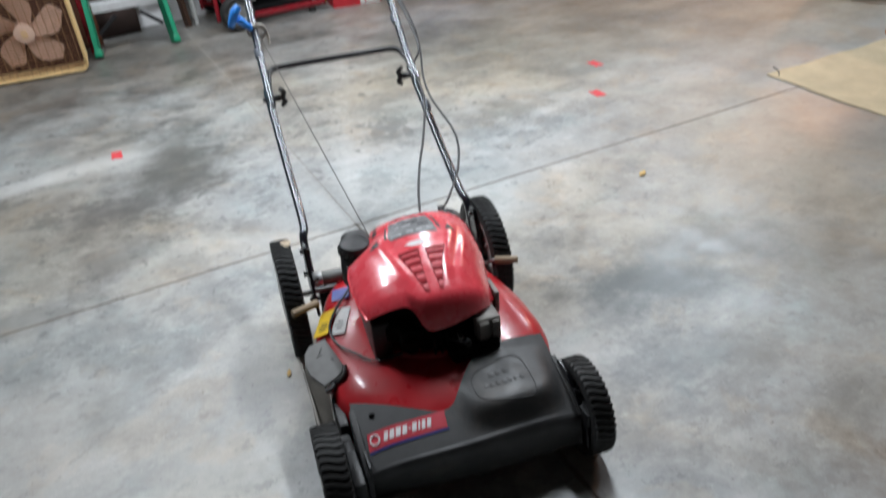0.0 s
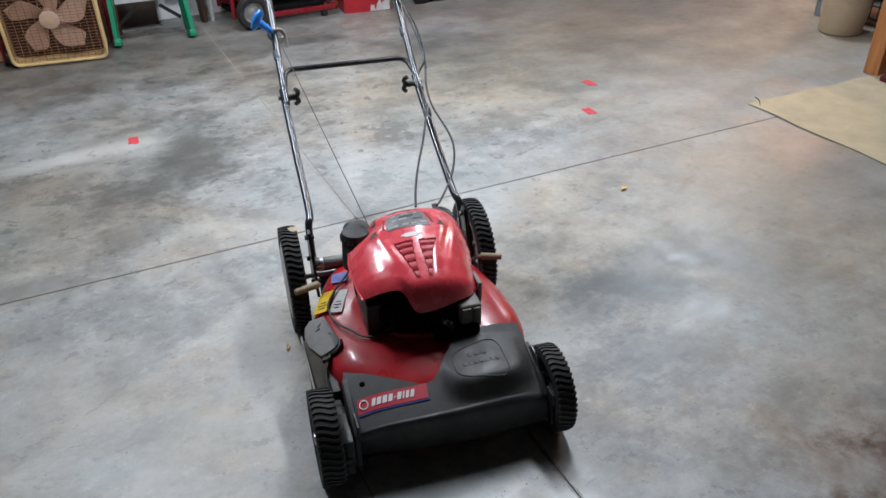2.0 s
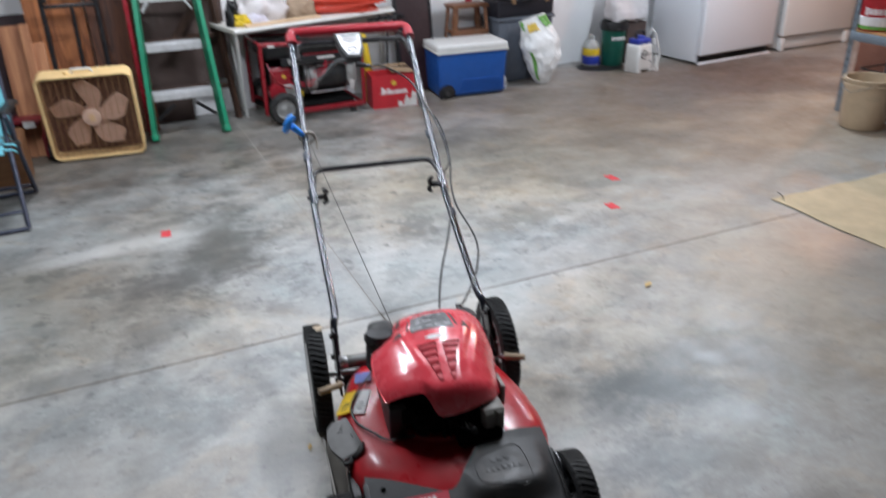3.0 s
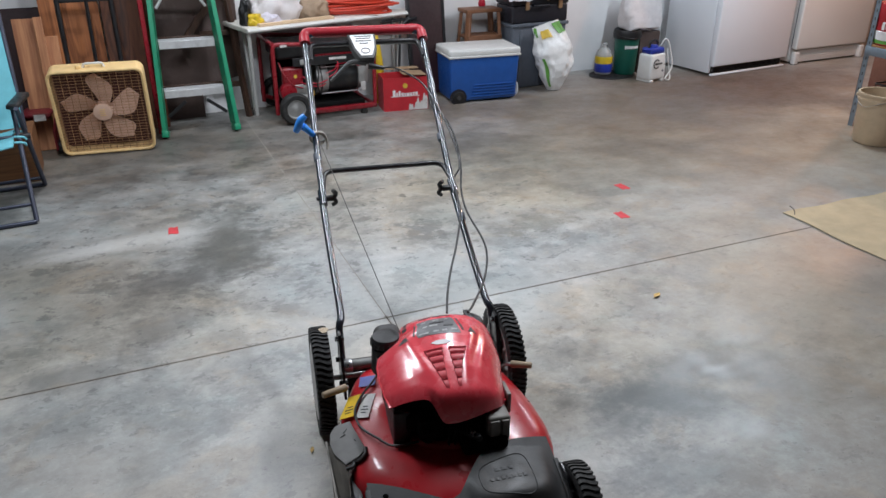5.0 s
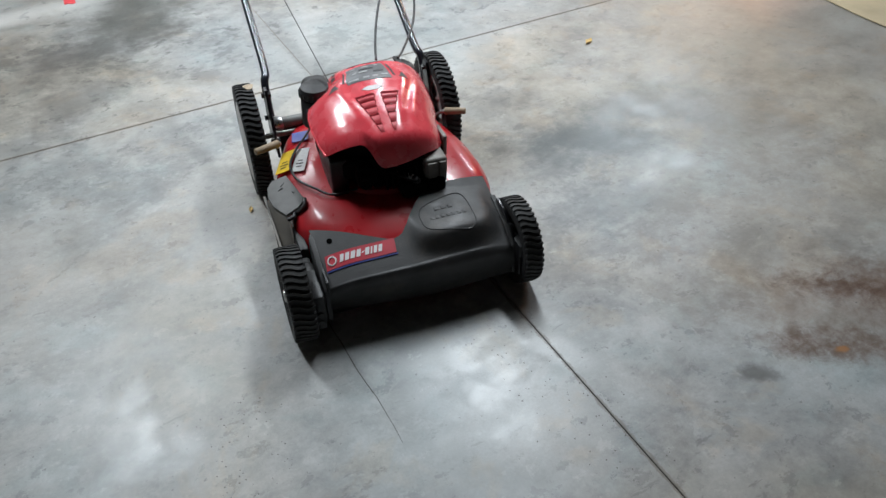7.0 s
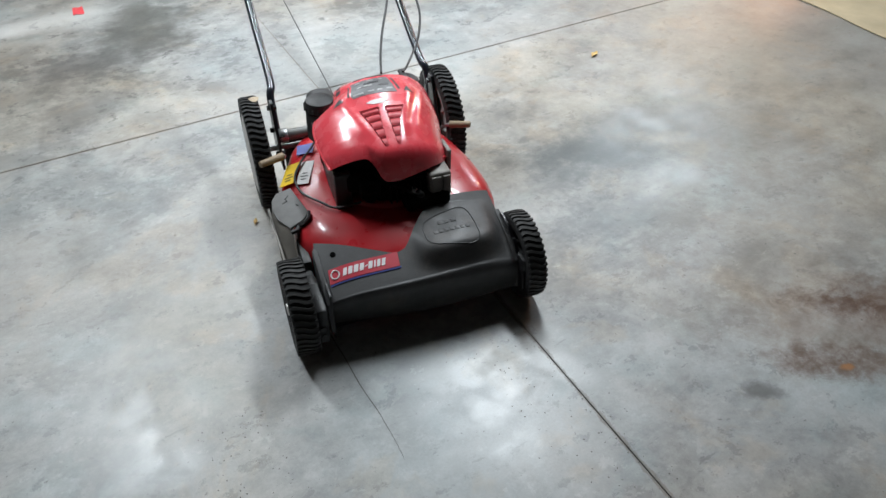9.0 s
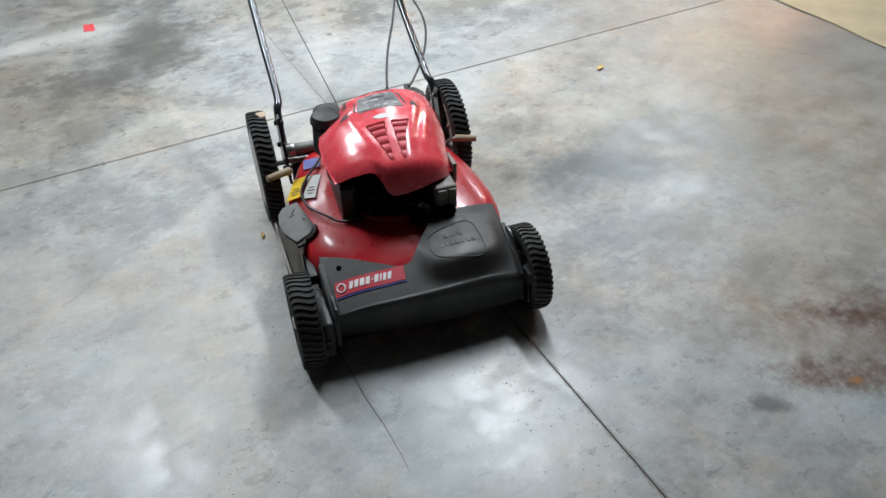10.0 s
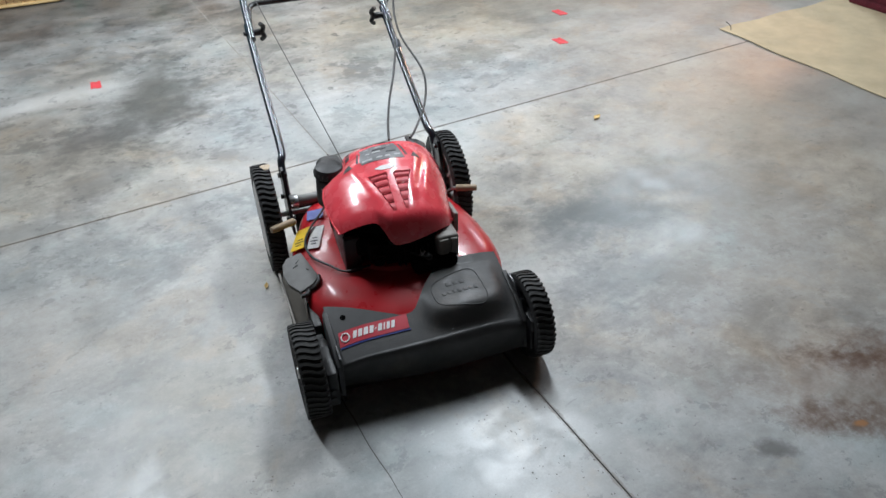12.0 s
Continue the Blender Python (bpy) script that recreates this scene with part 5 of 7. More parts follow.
    part("rope_knot", atube(bmx(), glide([g + Vector(p) for p in ((0.0, -0.01, 0.016), (0.022, -0.012, 0.012), (0.034, 0.0, -0.006), (0.018, -0.014, -0.022), (-0.012, -0.016, -0.010), (-0.016, -0.012, 0.012), (0.012, -0.016, 0.020), (0.032, -0.012, 0.010), (0.040, -0.014, -0.022), (0.038, -0.02, -0.042))], 5), 0.0045, 8), "rope", guide, "frayed pale rope knot")
    pull = part("pull_handle", acyl(bmx(), g + Vector((-0.004, -0.012, 0.010)), g + Vector((-0.040, -0.024, 0.048)), 0.009, 0.013, 12, 0.002), "blue_grip", MOWER, "bright blue starter pull handle")
    part("pull_bar", atube(bmx(), glide([g + Vector((-0.064, -0.018, 0.030)), g + Vector((-0.056, -0.026, 0.048)), g + Vector((-0.046, -0.030, 0.070)), g + Vector((-0.030, -0.028, 0.086))], 4), lambda t: 0.010 + 0.004 * math.sin(math.pi * t), 10), "blue_grip", pull)
    part("starter_rope", acyl(bmx(), g + Vector((0.012, 0.0, -0.01)), (-0.094, -0.158, 0.388), 0.0013, n=6), "thin_rope", MOWER, "thin starter rope")


build_deck()
build_cover()
build_engine()
build_hood()
build_running_gear()
build_handle()


# ------------------------------------------------------------------ on the floor
def build_floor_bits():
    for x, y, w, d, rz in ((-0.651, 1.140, 0.046, 0.078, -4), (1.62, 0.801, 0.052, 0.082, 4), (1.387, 0.475, 0.052, 0.076, 0)):
        def f(u, v):
            return ((u - 0.5) * w * (1 - 0.12 * v), (v - 0.5) * d + 0.004 * math.sin(u * 7), 0.0016 + 0.0008 * math.sin(u * 5 + v * 3))
        t = solo("tape_mark", asheet(bmx(), f, 6, 5, 0.0009), "tape", "small torn piece of red tape stuck to the concrete", "tape", "tape marks on the floor")
        t.matrix_basis = pose(x, y, 0, 0, 0, rz)
    for x, y, s, rz in ((1.031, -0.262, 0.026, 30), (-0.445, -0.620, 0.014, 70)):
        def f(u, v):
            w = math.sin(math.pi * min(0.98, max(0.02, u))) * 0.42
            return ((u - 0.5) * s * 2, (v - 0.5) * 2 * w * s, 0.004 + 0.25 * s * abs(v - 0.5) + 0.08 * s * math.sin(u * 6))
        o = solo("dry_leaf", asheet(bmx(), f, 8, 4, 0.0006), "leaf", "small curled dry leaf on the concrete floor", "leaf", "leaves on the floor")
        o.matrix_basis = pose(x, y, 0, 0, 0, rz)
    m = thing("floor_mat", pose(2.13, 0.18, 0), "worn tan mat with a frayed corner on the concrete", "mat")
    def f(u, v):
        x, y = 1.7 * u, -1.75 * v
        return (x + 0.006 * math.sin(v * 23) * (u < 0.02), y + 0.006 * math.sin(u * 31) * (v < 0.02), 0.0040 + 0.0009 * math.sin(u * 9 + v * 14))
    part("mat_sheet", asheet(bmx(), f, 60, 60, 0.003), "mat", m)
    part("loose_thread", atube(bmx(), glide([(0.03, -0.045, 0.008), (0.055, -0.02, 0.011), (0.062, 0.0, 0.018), (0.05, 0.012, 0.028)], 5), 0.0022, 6), "ink", m)
    p = solo("wooden_post", abox(bmx(), (3.075, 0.205, CEIL / 2), (0.09, 0.09, CEIL), 0.006, 2), "post_wood", "orange-stained square wooden post beside the mat", "post", "", "structure")
    st = thing("carpeted_step", pose(3.0, -0.70, 0), "dark red carpeted bottom step at the mat's edge", "step")
    part("step_body", abox(bmx(), (0.55, 0.0, 0.09), (1.1, 1.62, 0.18), 0.02, 3), "carpet", st)
    part("step_skirt", abox(bmx(), (-0.012, 0.0, 0.02), (0.03, 1.62, 0.035), 0.012, 3), "carpet", st)


build_floor_bits()


# ------------------------------------------------------------------ along the back wall
def build_fan():
    fan = thing("box_fan", pose(-0.874, 2.485, 0.008, 9.5, 0, -6.5), "cream box fan with tan blades leaning back on the floor", "fan")
    W, H, D = 0.515, 0.515, 0.115
    h2 = W / 2

    def loop(hw, z0, z1, r, k=7):
        pts = []
        for cx, cz, a0 in ((hw - r, z1 - r, 0), (-hw + r, z1 - r, 90), (-hw + r, z0 + r, 180), (hw - r, z0 + r, 270)):
            for j in range(k + 1):
                a = radians(a0 + 90 * j / k)
                pts.append((cx + r * math.cos(a), cz + r * math.sin(a)))
        return pts

    out, inn = loop(h2, 0, H, 0.045), loop(h2 - 0.016, 0.016, H - 0.016, 0.034)
    b = bmx()
    n = len(out)
    rows = []
    for src, y in ((inn, 0.004), (out, 0.0), (out, D), (inn, D)):
        rows.append([b.verts.new((x, y, z)) for x, z in src])
    for p, q in zip(rows, rows[1:] + rows[:1]):
        for j in range(n):
            b.faces.new((p[j], p[(j + 1) % n], q[(j + 1) % n], q[j]))
    part("housing", b, "cream", fan)
    part("rim", atube(bmx(), [(x, -0.001, z) for x, z in loop(h2 - 0.005, 0.005, H - 0.005, 0.04)], 0.0075, 8, True), "cream", fan)
    # solid sheet added; stands in for the dark view through the fan
    part("back_panel", abox(bmx(), (0, 0.082, H / 2), (W - 0.034, 0.006, H - 0.034)), "fan_inside", fan)
    b = bmx()
    for k in range(27):
        z = 0.026 + k * (H - 0.052) / 26
        abox(b, (0, 0.006, z), (W - 0.03, 0.004, 0.0011))
    for k in range(13):
        x = -h2 + 0.034 + k * (W - 0.068) / 12
        abox(b, (x, 0.007, H / 2), (0.0026, 0.004, H - 0.03))
    tagged(part("grille", b, "grille_tan", fan), kind="stuff")
    hub = part("hub", acyl(bmx(), (0, 0.028, H / 2), (0, 0.085, H / 2), 0.052, 0.046, 28, 0.006), "tan_blade", fan)
    part("badge_disc", acyl(bmx(), (0, -0.003, H / 2), (0, 0.010, H / 2), 0.052, 0.052, 28, 0.003), "tan_blade", fan)
    b = bmx()
    for k in range(4):
        abox(b, (0, -0.0045, H / 2 - 0.018 + k * 0.012), (0.03, 0.003, 0.004))
    part("badge_bars", b, "cream", fan)
    for k in range(5):
        a = radians(82 + 72 * k)
        m = Matrix.Translation((0, 0.036, H / 2)) @ Matrix.Rotation(-a, 4, "Y")

        def f(u, v, m=m):
            r = 0.040 + 0.183 * u * (1 - 0.10 * (2 * v - 1) ** 2 * u * u)
            w = 0.044 + 0.090 * math.sin(math.pi * min(1, 0.08 + u * 0.62)) ** 1.6
            if u > 0.70:
                w *= math.sqrt(max(0.03, 1 - ((u - 0.70) / 0.305) ** 2))
            s = (v - 0.5) * w + 0.050 * u ** 1.6 - 0.008
            return m @ Vector((r, (v - 0.5) * 0.034, s))

        part("blade", asheet(bmx(), f, 18, 8, 0.002), "tan_blade", hub)
    part("carry_handle", atube(bmx(), bend([(-0.062, 0.05, H - 0.004), (-0.055, 0.05, H + 0.022), (0.045, 0.05, H + 0.022), (0.052, 0.05, H - 0.004)], 0.012, 4), 0.007, 8), "white_plastic", fan)
    kn = part("speed_knob", acyl(bmx(), (-0.085, 0.04, H - 0.002), (-0.085, 0.04, H + 0.016), 0.017, 0.014, 16, 0.003), "cream", fan)
    for s in (-1, 1):
        part("foot", abox(bmx(), (s * 0.16, D / 2, -0.003), (0.05, D * 0.9, 0.010), 0.003), "cream", fan)


def build_ladder():
    lad = thing("stepladder", pose(-0.322, 2.695, 0, 0, 0, 0), "green fibreglass stepladder with aluminium treads, folded upright", "ladder")
    H, lean = 1.75, 0.262

    def at(x_s, z):
        return Vector((x_s * (0.205 - 0.050 * z), lean * z, z))

    for s in (-1, 1):
        b = bmx()
        d = at(s, H) - at(s, 0)
        m = Matrix.Translation(at(s, 0)) @ d.to_track_quat("Z", "Y").to_matrix().to_4x4()
        L = d.length
        # a channel section: web and two flanges
        abox(b, (0, 0.035, L / 2), (0.006, 0.070, L), 0.001, 1, m)
        abox(b, (-s * 0.012, 0.003, L / 2), (0.030, 0.006, L), 0.001, 1, m)
        abox(b, (-s * 0.012, 0.067, L / 2), (0.030, 0.006, L), 0.001, 1, m)
        rail = part("front_rail", b, "green_frp", lad, "green fibreglass rail")
        part("rail_foot", abox(bmx(), (-s * 0.010, 0.035, 0.018), (0.040, 0.082, 0.04), 0.004, 2, m), "green_frp", rail)
        for z in (0.03, 0.275, 0.568, 0.861, 1.154, 1.447):
            part("rivet", acyl(bmx(), at(s, z) + Vector((s * 0.004, 0.02, 0)), at(s, z) + Vector((s * 0.008, 0.02, 0)), 0.006, n=8), "steel", rail)
            part("rivet", acyl(bmx(), at(s, z) + Vector((-s * 0.012, -0.002, 0)), at(s, z) + Vector((-s * 0.012, -0.005, 0)), 0.005, n=8), "steel", rail)
    for k in range(5):
        z = 0.275 + 0.293 * k
        w = 2 * (0.205 - 0.050 * z) - 0.012
        y = lean * z
        tr = part("tread", abox(bmx(), (0, y + 0.035, z), (w, 0.085, 0.006), 0.001, 1), "alu_tread", lad, "ribbed aluminium tread")
        part("tread_front", abox(bmx(), (0, y - 0.008, z - 0.022), (w, 0.005, 0.046), 0.0015, 1), "alu_tread", tr)
        b = bmx()
        for j in range(9):
            abox(b, (0, y - 0.002 + j * 0.009, z + 0.004), (w, 0.003, 0.003))
        part("tread_ribs", b, "alu_tread", tr)
        if k == 2:
            part("size_label", abox(bmx(), (0.01, y - 0.0115, z - 0.020), (0.085, 0.001, 0.018)), "sticker_white", tr)
            part("label_bar", abox(bmx(), (0.0, y - 0.0125, z - 0.020), (0.05, 0.001, 0.007)), "ink", tr)
            for s in (-1, 1):
                part("gusset", acyl(bmx(), (s * (w / 2 - 0.005), y - 0.004, z - 0.10), (s * (w / 2 - 0.055), y - 0.004, z - 0.03), 0.009, n=8), "alu_tread", tr)
    # bottom braces, from the lowest tread to the rail feet
    for s in (-1, 1):
        part("brace", abox(bmx(), (0, 0, 0), (0.15, 0.004, 0.022), 0.001, 1, Matrix.Translation((s * 0.125, 0.045, 0.16)) @ Matrix.Rotation(s * radians(38), 4, "Y")), "black_metal", lad)
    # the rear frame lies folded close behind
    for s in (-1, 1):
        a, c = Vector((s * 0.218 - 0.002, 0.095, 0.02)), Vector((s * 0.140 + 0.004, 0.53, 1.68))
        m = Matrix.Translation(a) @ (c - a).to_track_quat("Z", "Y").to_matrix().to_4x4()
        part("rear_rail", abox(bmx(), (0, 0, (c - a).length / 2), (0.020, 0.030, (c - a).length), 0.003, 1, m), "green_frp", lad)
    for k in range(5):
        t = 0.165 + 0.175 * k
        x = 0.200 - 0.078 * t
        part("rear_bar", abox(bmx(), (0.006, 0.095 + 0.435 * t, 1.68 * t), (2 * x, 0.012, 0.022), 0.003, 1), "dark_wood", lad)
    part("top_cap", abox(bmx(), (0, lean * H + 0.04, H + 0.02), (0.30, 0.15, 0.05), 0.01, 3), "green_frp", lad)


def build_left_clutter():
    # stained panels that lean on the wall
    for x0, x1, y0, y1, h, mat, lab in ((-1.13, -0.80, 2.90, 3.06, 1.85, "panel_wood", "brown stained wooden panel leaning on the wall"), (-0.79, -0.49, 2.93, 3.09, 1.75, "panel_dark", "dark brown stained wooden panel leaning on the wall")):
        o = solo("wood_panel", abox(bmx(), (0, 0, h / 2), (x1 - x0, 0.020, h), 0.002, 1), mat, lab, "panel", "leaning panels")
        o.matrix_basis = pose((x0 + x1) / 2, y0, 0.0, -math.degrees(math.atan2(y1 - y0, h)), 0, 2)
    o = solo("dark_board", abox(bmx(), (0, 0, 0.395), (0.42, 0.022, 0.79), 0.002, 1), "maroon", "dark red-brown board leaning on the wall", "board")
    o.matrix_basis = pose(-1.33, 2.985, 0, -8, 0, 2)
    for x, y, w, h, lab in ((-1.225, 2.70, 0.115, 0.765, "pale pine board standing on end"), (-1.145, 2.665, 0.045, 0.775, "narrow pale pine stud standing on end"), (-1.095, 2.70, 0.075, 0.66, "short pale pine offcut standing on end")):
        o = solo("pine_board", abox(bmx(), (0, 0, h / 2), (w, 0.036, h), 0.003, 1), "pine", lab, "board", "pine boards")
        o.matrix_basis = pose(x, y, 0, -9, 0, -3)
    # hand truck
    ht = thing("hand_truck", pose(-0.875, 2.755, 0, -6.5, 0, 0), "black steel hand truck leaning on the panels", "hand truck")
    for s in (-1, 1):
        part("side_tube", acyl(bmx(), (s * 0.148, 0, 0.05), (s * 0.148, 0, 1.20), 0.0145, n=12), "black_metal", ht)
        part("corner_clamp", abox(bmx(), (s * 0.135, -0.012, 0.90), (0.035, 0.04, 0.07), 0.006), "black_plastic", ht)
        part("clamp_bolt", acyl(bmx(), (s * 0.135, -0.045, 0.915), (s * 0.135, -0.03, 0.915), 0.011, n=10), "steel", ht)
        wh = part("truck_wheel", alathe(bmx(), [(0.0, -0.02), (0.055, -0.02), (0.075, -0.022), (0.088, -0.012), (0.088, 0.012), (0.075, 0.022), (0.055, 0.02), (0, 0.02)], 24, Matrix.Translation((s * 0.20, 0.04, 0.09)) @ Matrix.Rotation(radians(90), 4, "Y")), "rubber", ht)
    part("middle_tube", acyl(bmx(), (0.0, 0, 0.05), (0.012, 0, 0.845), 0.011, n=10), "black_metal", ht)
    part("cross_bar", abox(bmx(), (0, 0, 0.915), (0.27, 0.024, 0.030), 0.004), "black_metal", ht)
    part("cross_bar", abox(bmx(), (0, 0, 0.845), (0.29, 0.020, 0.022), 0.004), "black_metal", ht)
    part("cross_bar", abox(bmx(), (0, 0, 0.42), (0.29, 0.020, 0.022), 0.004), "black_metal", ht)
    part("bar_label", abox(bmx(), (0, -0.0135, 0.917), (0.10, 0.002, 0.014), 0.0005, 1), "sticker_white", ht)
    part("toe_plate", abox(bmx(), (0, -0.03, 0.012), (0.34, 0.08, 0.008), 0.002), "black_metal", ht)
    part("truck_axle", acyl(bmx(), (-0.20, 0.04, 0.09), (0.20, 0.04, 0.09), 0.008), "steel", ht)
    # red trolley jack behind the fan
    j = thing("trolley_jack", pose(-1.215, 2.80, 0, 0, 0, -8) @ Matrix.Scale(1.25, 4), "dark red steel trolley jack on the floor", "jack")
    for s in (-1, 1):
        part("side_plate", aprism(bmx(), [(-0.20, 0.03), (0.12, 0.03), (0.14, 0.10), (0.05, 0.17), (-0.05, 0.19), (-0.2, 0.12)], -0.005, 0.005, Matrix.Translation((s * 0.07, 0, 0)) @ Matrix(((0, 0, 1, 0), (1, 0, 0, 0), (0, 1, 0, 0), (0, 0, 0, 1))), 0.002), "jack_red", j)
        part("jack_wheel", acyl(bmx(), (s * 0.08 - 0.015, -0.15, 0.035), (s * 0.08 + 0.015, -0.15, 0.035), 0.035, n=20, bev=0.004), "black_metal", j)
        part("rear_caster", acyl(bmx(), (s * 0.06 - 0.01, 0.10, 0.025), (s * 0.06 + 0.01, 0.10, 0.025), 0.025, n=16, bev=0.003), "black_metal", j)
    part("lift_arm", abox(bmx(), (0, -0.02, 0.15), (0.08, 0.26, 0.035), 0.008, 2, Matrix.Rotation(radians(-12), 4, "X")), "jack_red", j)
    part("top_cover", abox(bmx(), (0, -0.10, 0.195), (0.13, 0.16, 0.012), 0.003), "jack_red", j)
    part("jack_label", abox(bmx(), (0.02, -0.181, 0.185), (0.05, 0.002, 0.03), 0.0), "sticker_white", j)
    # a red painted rail beside the green ladder
    b = bmx()
    abox(b, (0, 0.0, 0.86), (0.006, 0.060, 1.70), 0.002, 1)
    for y in (-0.028, 0.028):
        abox(b, (0.012, y, 0.86), (0.026, 0.006, 1.70), 0.002, 1)
    o = solo("red_rail", b, "gen_red", "dark red painted steel channel standing beside the ladder", "rail")
    o.matrix_basis = pose(-0.575, 2.755, 0, -9, 0, 0)
    # dark sheet added; the wall's shade behind the ladder is in its colour
    o = solo("hardboard_sheet", aprism(bmx(), [(-0.28, 0.0), (-0.02, 0.0), (-0.02, 0.22), (0.27, 0.26), (0.27, 1.24), (-0.28, 1.24)], -0.003, 0.003, Matrix.Rotation(radians(90), 4, "X"), 0.001), "grey_brown", "grey-brown sheet added for the shaded wall behind the ladder", "board")
    o.matrix_basis = pose(-0.22, 3.095, 0, -2.5, 0, 2.9)
    # dark wooden trestle between ladder and table
    tr = thing("wooden_trestle", pose(0.02, 2.98, 0, 0, 0, 0), "dark stained wooden trestle leg frame against the wall", "trestle")
    a, c = Vector((0.02, 0.0, 0.0)), Vector((-0.06, 0.16, 1.2))
    m = Matrix.Translation(a) @ (c - a).to_track_quat("Z", "Y").to_matrix().to_4x4()
    part("leg", abox(bmx(), (0, 0, (c - a).length / 2), (0.032, 0.040, (c - a).length), 0.003, 1, m), "dark_wood", tr)
    a, c = Vector((-0.36, 0.06, 0.50)), Vector((-0.02, 0.12, 0.92))
    m = Matrix.Translation(a) @ (c - a).to_track_quat("Z", "Y").to_matrix().to_4x4()
    part("diagonal_brace", abox(bmx(), (0, 0, (c - a).length / 2), (0.022, 0.045, (c - a).length), 0.003, 1, m), "dark_wood", tr)
    for z in (0.22, 0.56):
        part("rail", abox(bmx(), (-0.11, 0.04 + z * 0.13, z), (0.24, 0.022, 0.035), 0.003, 1), "dark_wood", tr)


def build_chair():
    ch = thing("folding_chair", pose(-1.255, 1.75, 0, 0, 0, 4), "turquoise sling folding chair with grey tube frame, unfolded", "chair")
    for x in (0.0, -0.56):
        part("front_leg", atube(bmx(), bend([(x, -0.27, 0.012), (x, 0.02, 0.50)], 0.02), 0.0115, 10), "chair_grey", ch)
        part("rear_leg", atube(bmx(), bend([(x + 0.055, 0.27, 0.012), (x + 0.02, -0.12, 0.52)], 0.02), 0.0115, 10), "chair_grey", ch)
        part("back_post", atube(bmx(), bend([(x + 0.025, 0.17, 0.34), (x + 0.025, 0.26, 0.62), (x + 0.02, 0.41, 1.05)], 0.05), 0.0115, 10), "chair_grey", ch)
        arm = part("armrest", abox(bmx(), (0, 0, 0), (0.055, 0.26, 0.026), 0.010, 3, Matrix.Translation((x + 0.03, 0.02, 0.525)) @ Matrix.Rotation(radians(-12), 4, "Z")), "black_plastic", ch, "black moulded armrest")
        part("hinge", acyl(bmx(), (x + 0.0, -0.055, 0.37), (x + 0.05, -0.055, 0.37), 0.014, n=12), "black_plastic", ch)
    for y, z, dx in ((-0.27, 0.012, 0.0), (0.27, 0.012, 0.055)):
        part("floor_bar", acyl(bmx(), (-0.56 + dx, y, z), (dx, y, z), 0.0115, n=10), "chair_grey", ch)
    part("low_bar", acyl(bmx(), (-0.53, 0.235, 0.06), (0.045, 0.235, 0.06), 0.009, n=10), "chair_grey", ch)
    part("low_bar", acyl(bmx(), (-0.55, -0.225, 0.085), (0.0, -0.225, 0.085), 0.009, n=10), "chair_grey", ch)
    part("low_bar", acyl(bmx(), (-0.55, -0.05, 0.37), (0.02, -0.05, 0.37), 0.009, n=10), "chair_grey", ch)
    def back(u, v):
        return (-0.55 + 0.575 * u, 0.16 + 0.24 * v - 0.025 * math.sin(math.pi * u), 0.36 + 0.68 * v)
    part("back_sling", asheet(bmx(), back, 10, 14, 0.006), "turquoise", ch, "turquoise woven back sling")
    def seat(u, v):
        return (-0.56 + 0.54 * u, -0.28 + 0.40 * v, 0.385 - 0.03 * math.sin(math.pi * u) - 0.03 * v)
    part("seat_sling", asheet(bmx(), seat, 10, 10, -0.006), "turquoise", ch, "turquoise woven seat sling")
    for k in range(4):
        part("sling_cord", atube(bmx(), glide([(-0.02, -0.2 + 0.1 * k, 0.385), (0.02, -0.19 + 0.1 * k, 0.375), (0.03, -0.18 + 0.1 * k, 0.36)], 4), 0.006, 6), "turquoise", ch)
    # plywood box behind it
    o = solo("plywood_box", abox(bmx(), (-1.49, 2.27, 0.13), (0.50, 0.30, 0.26), 0.004, 1), "box_wood", "orange-brown plywood box on the floor behind the chair", "box")


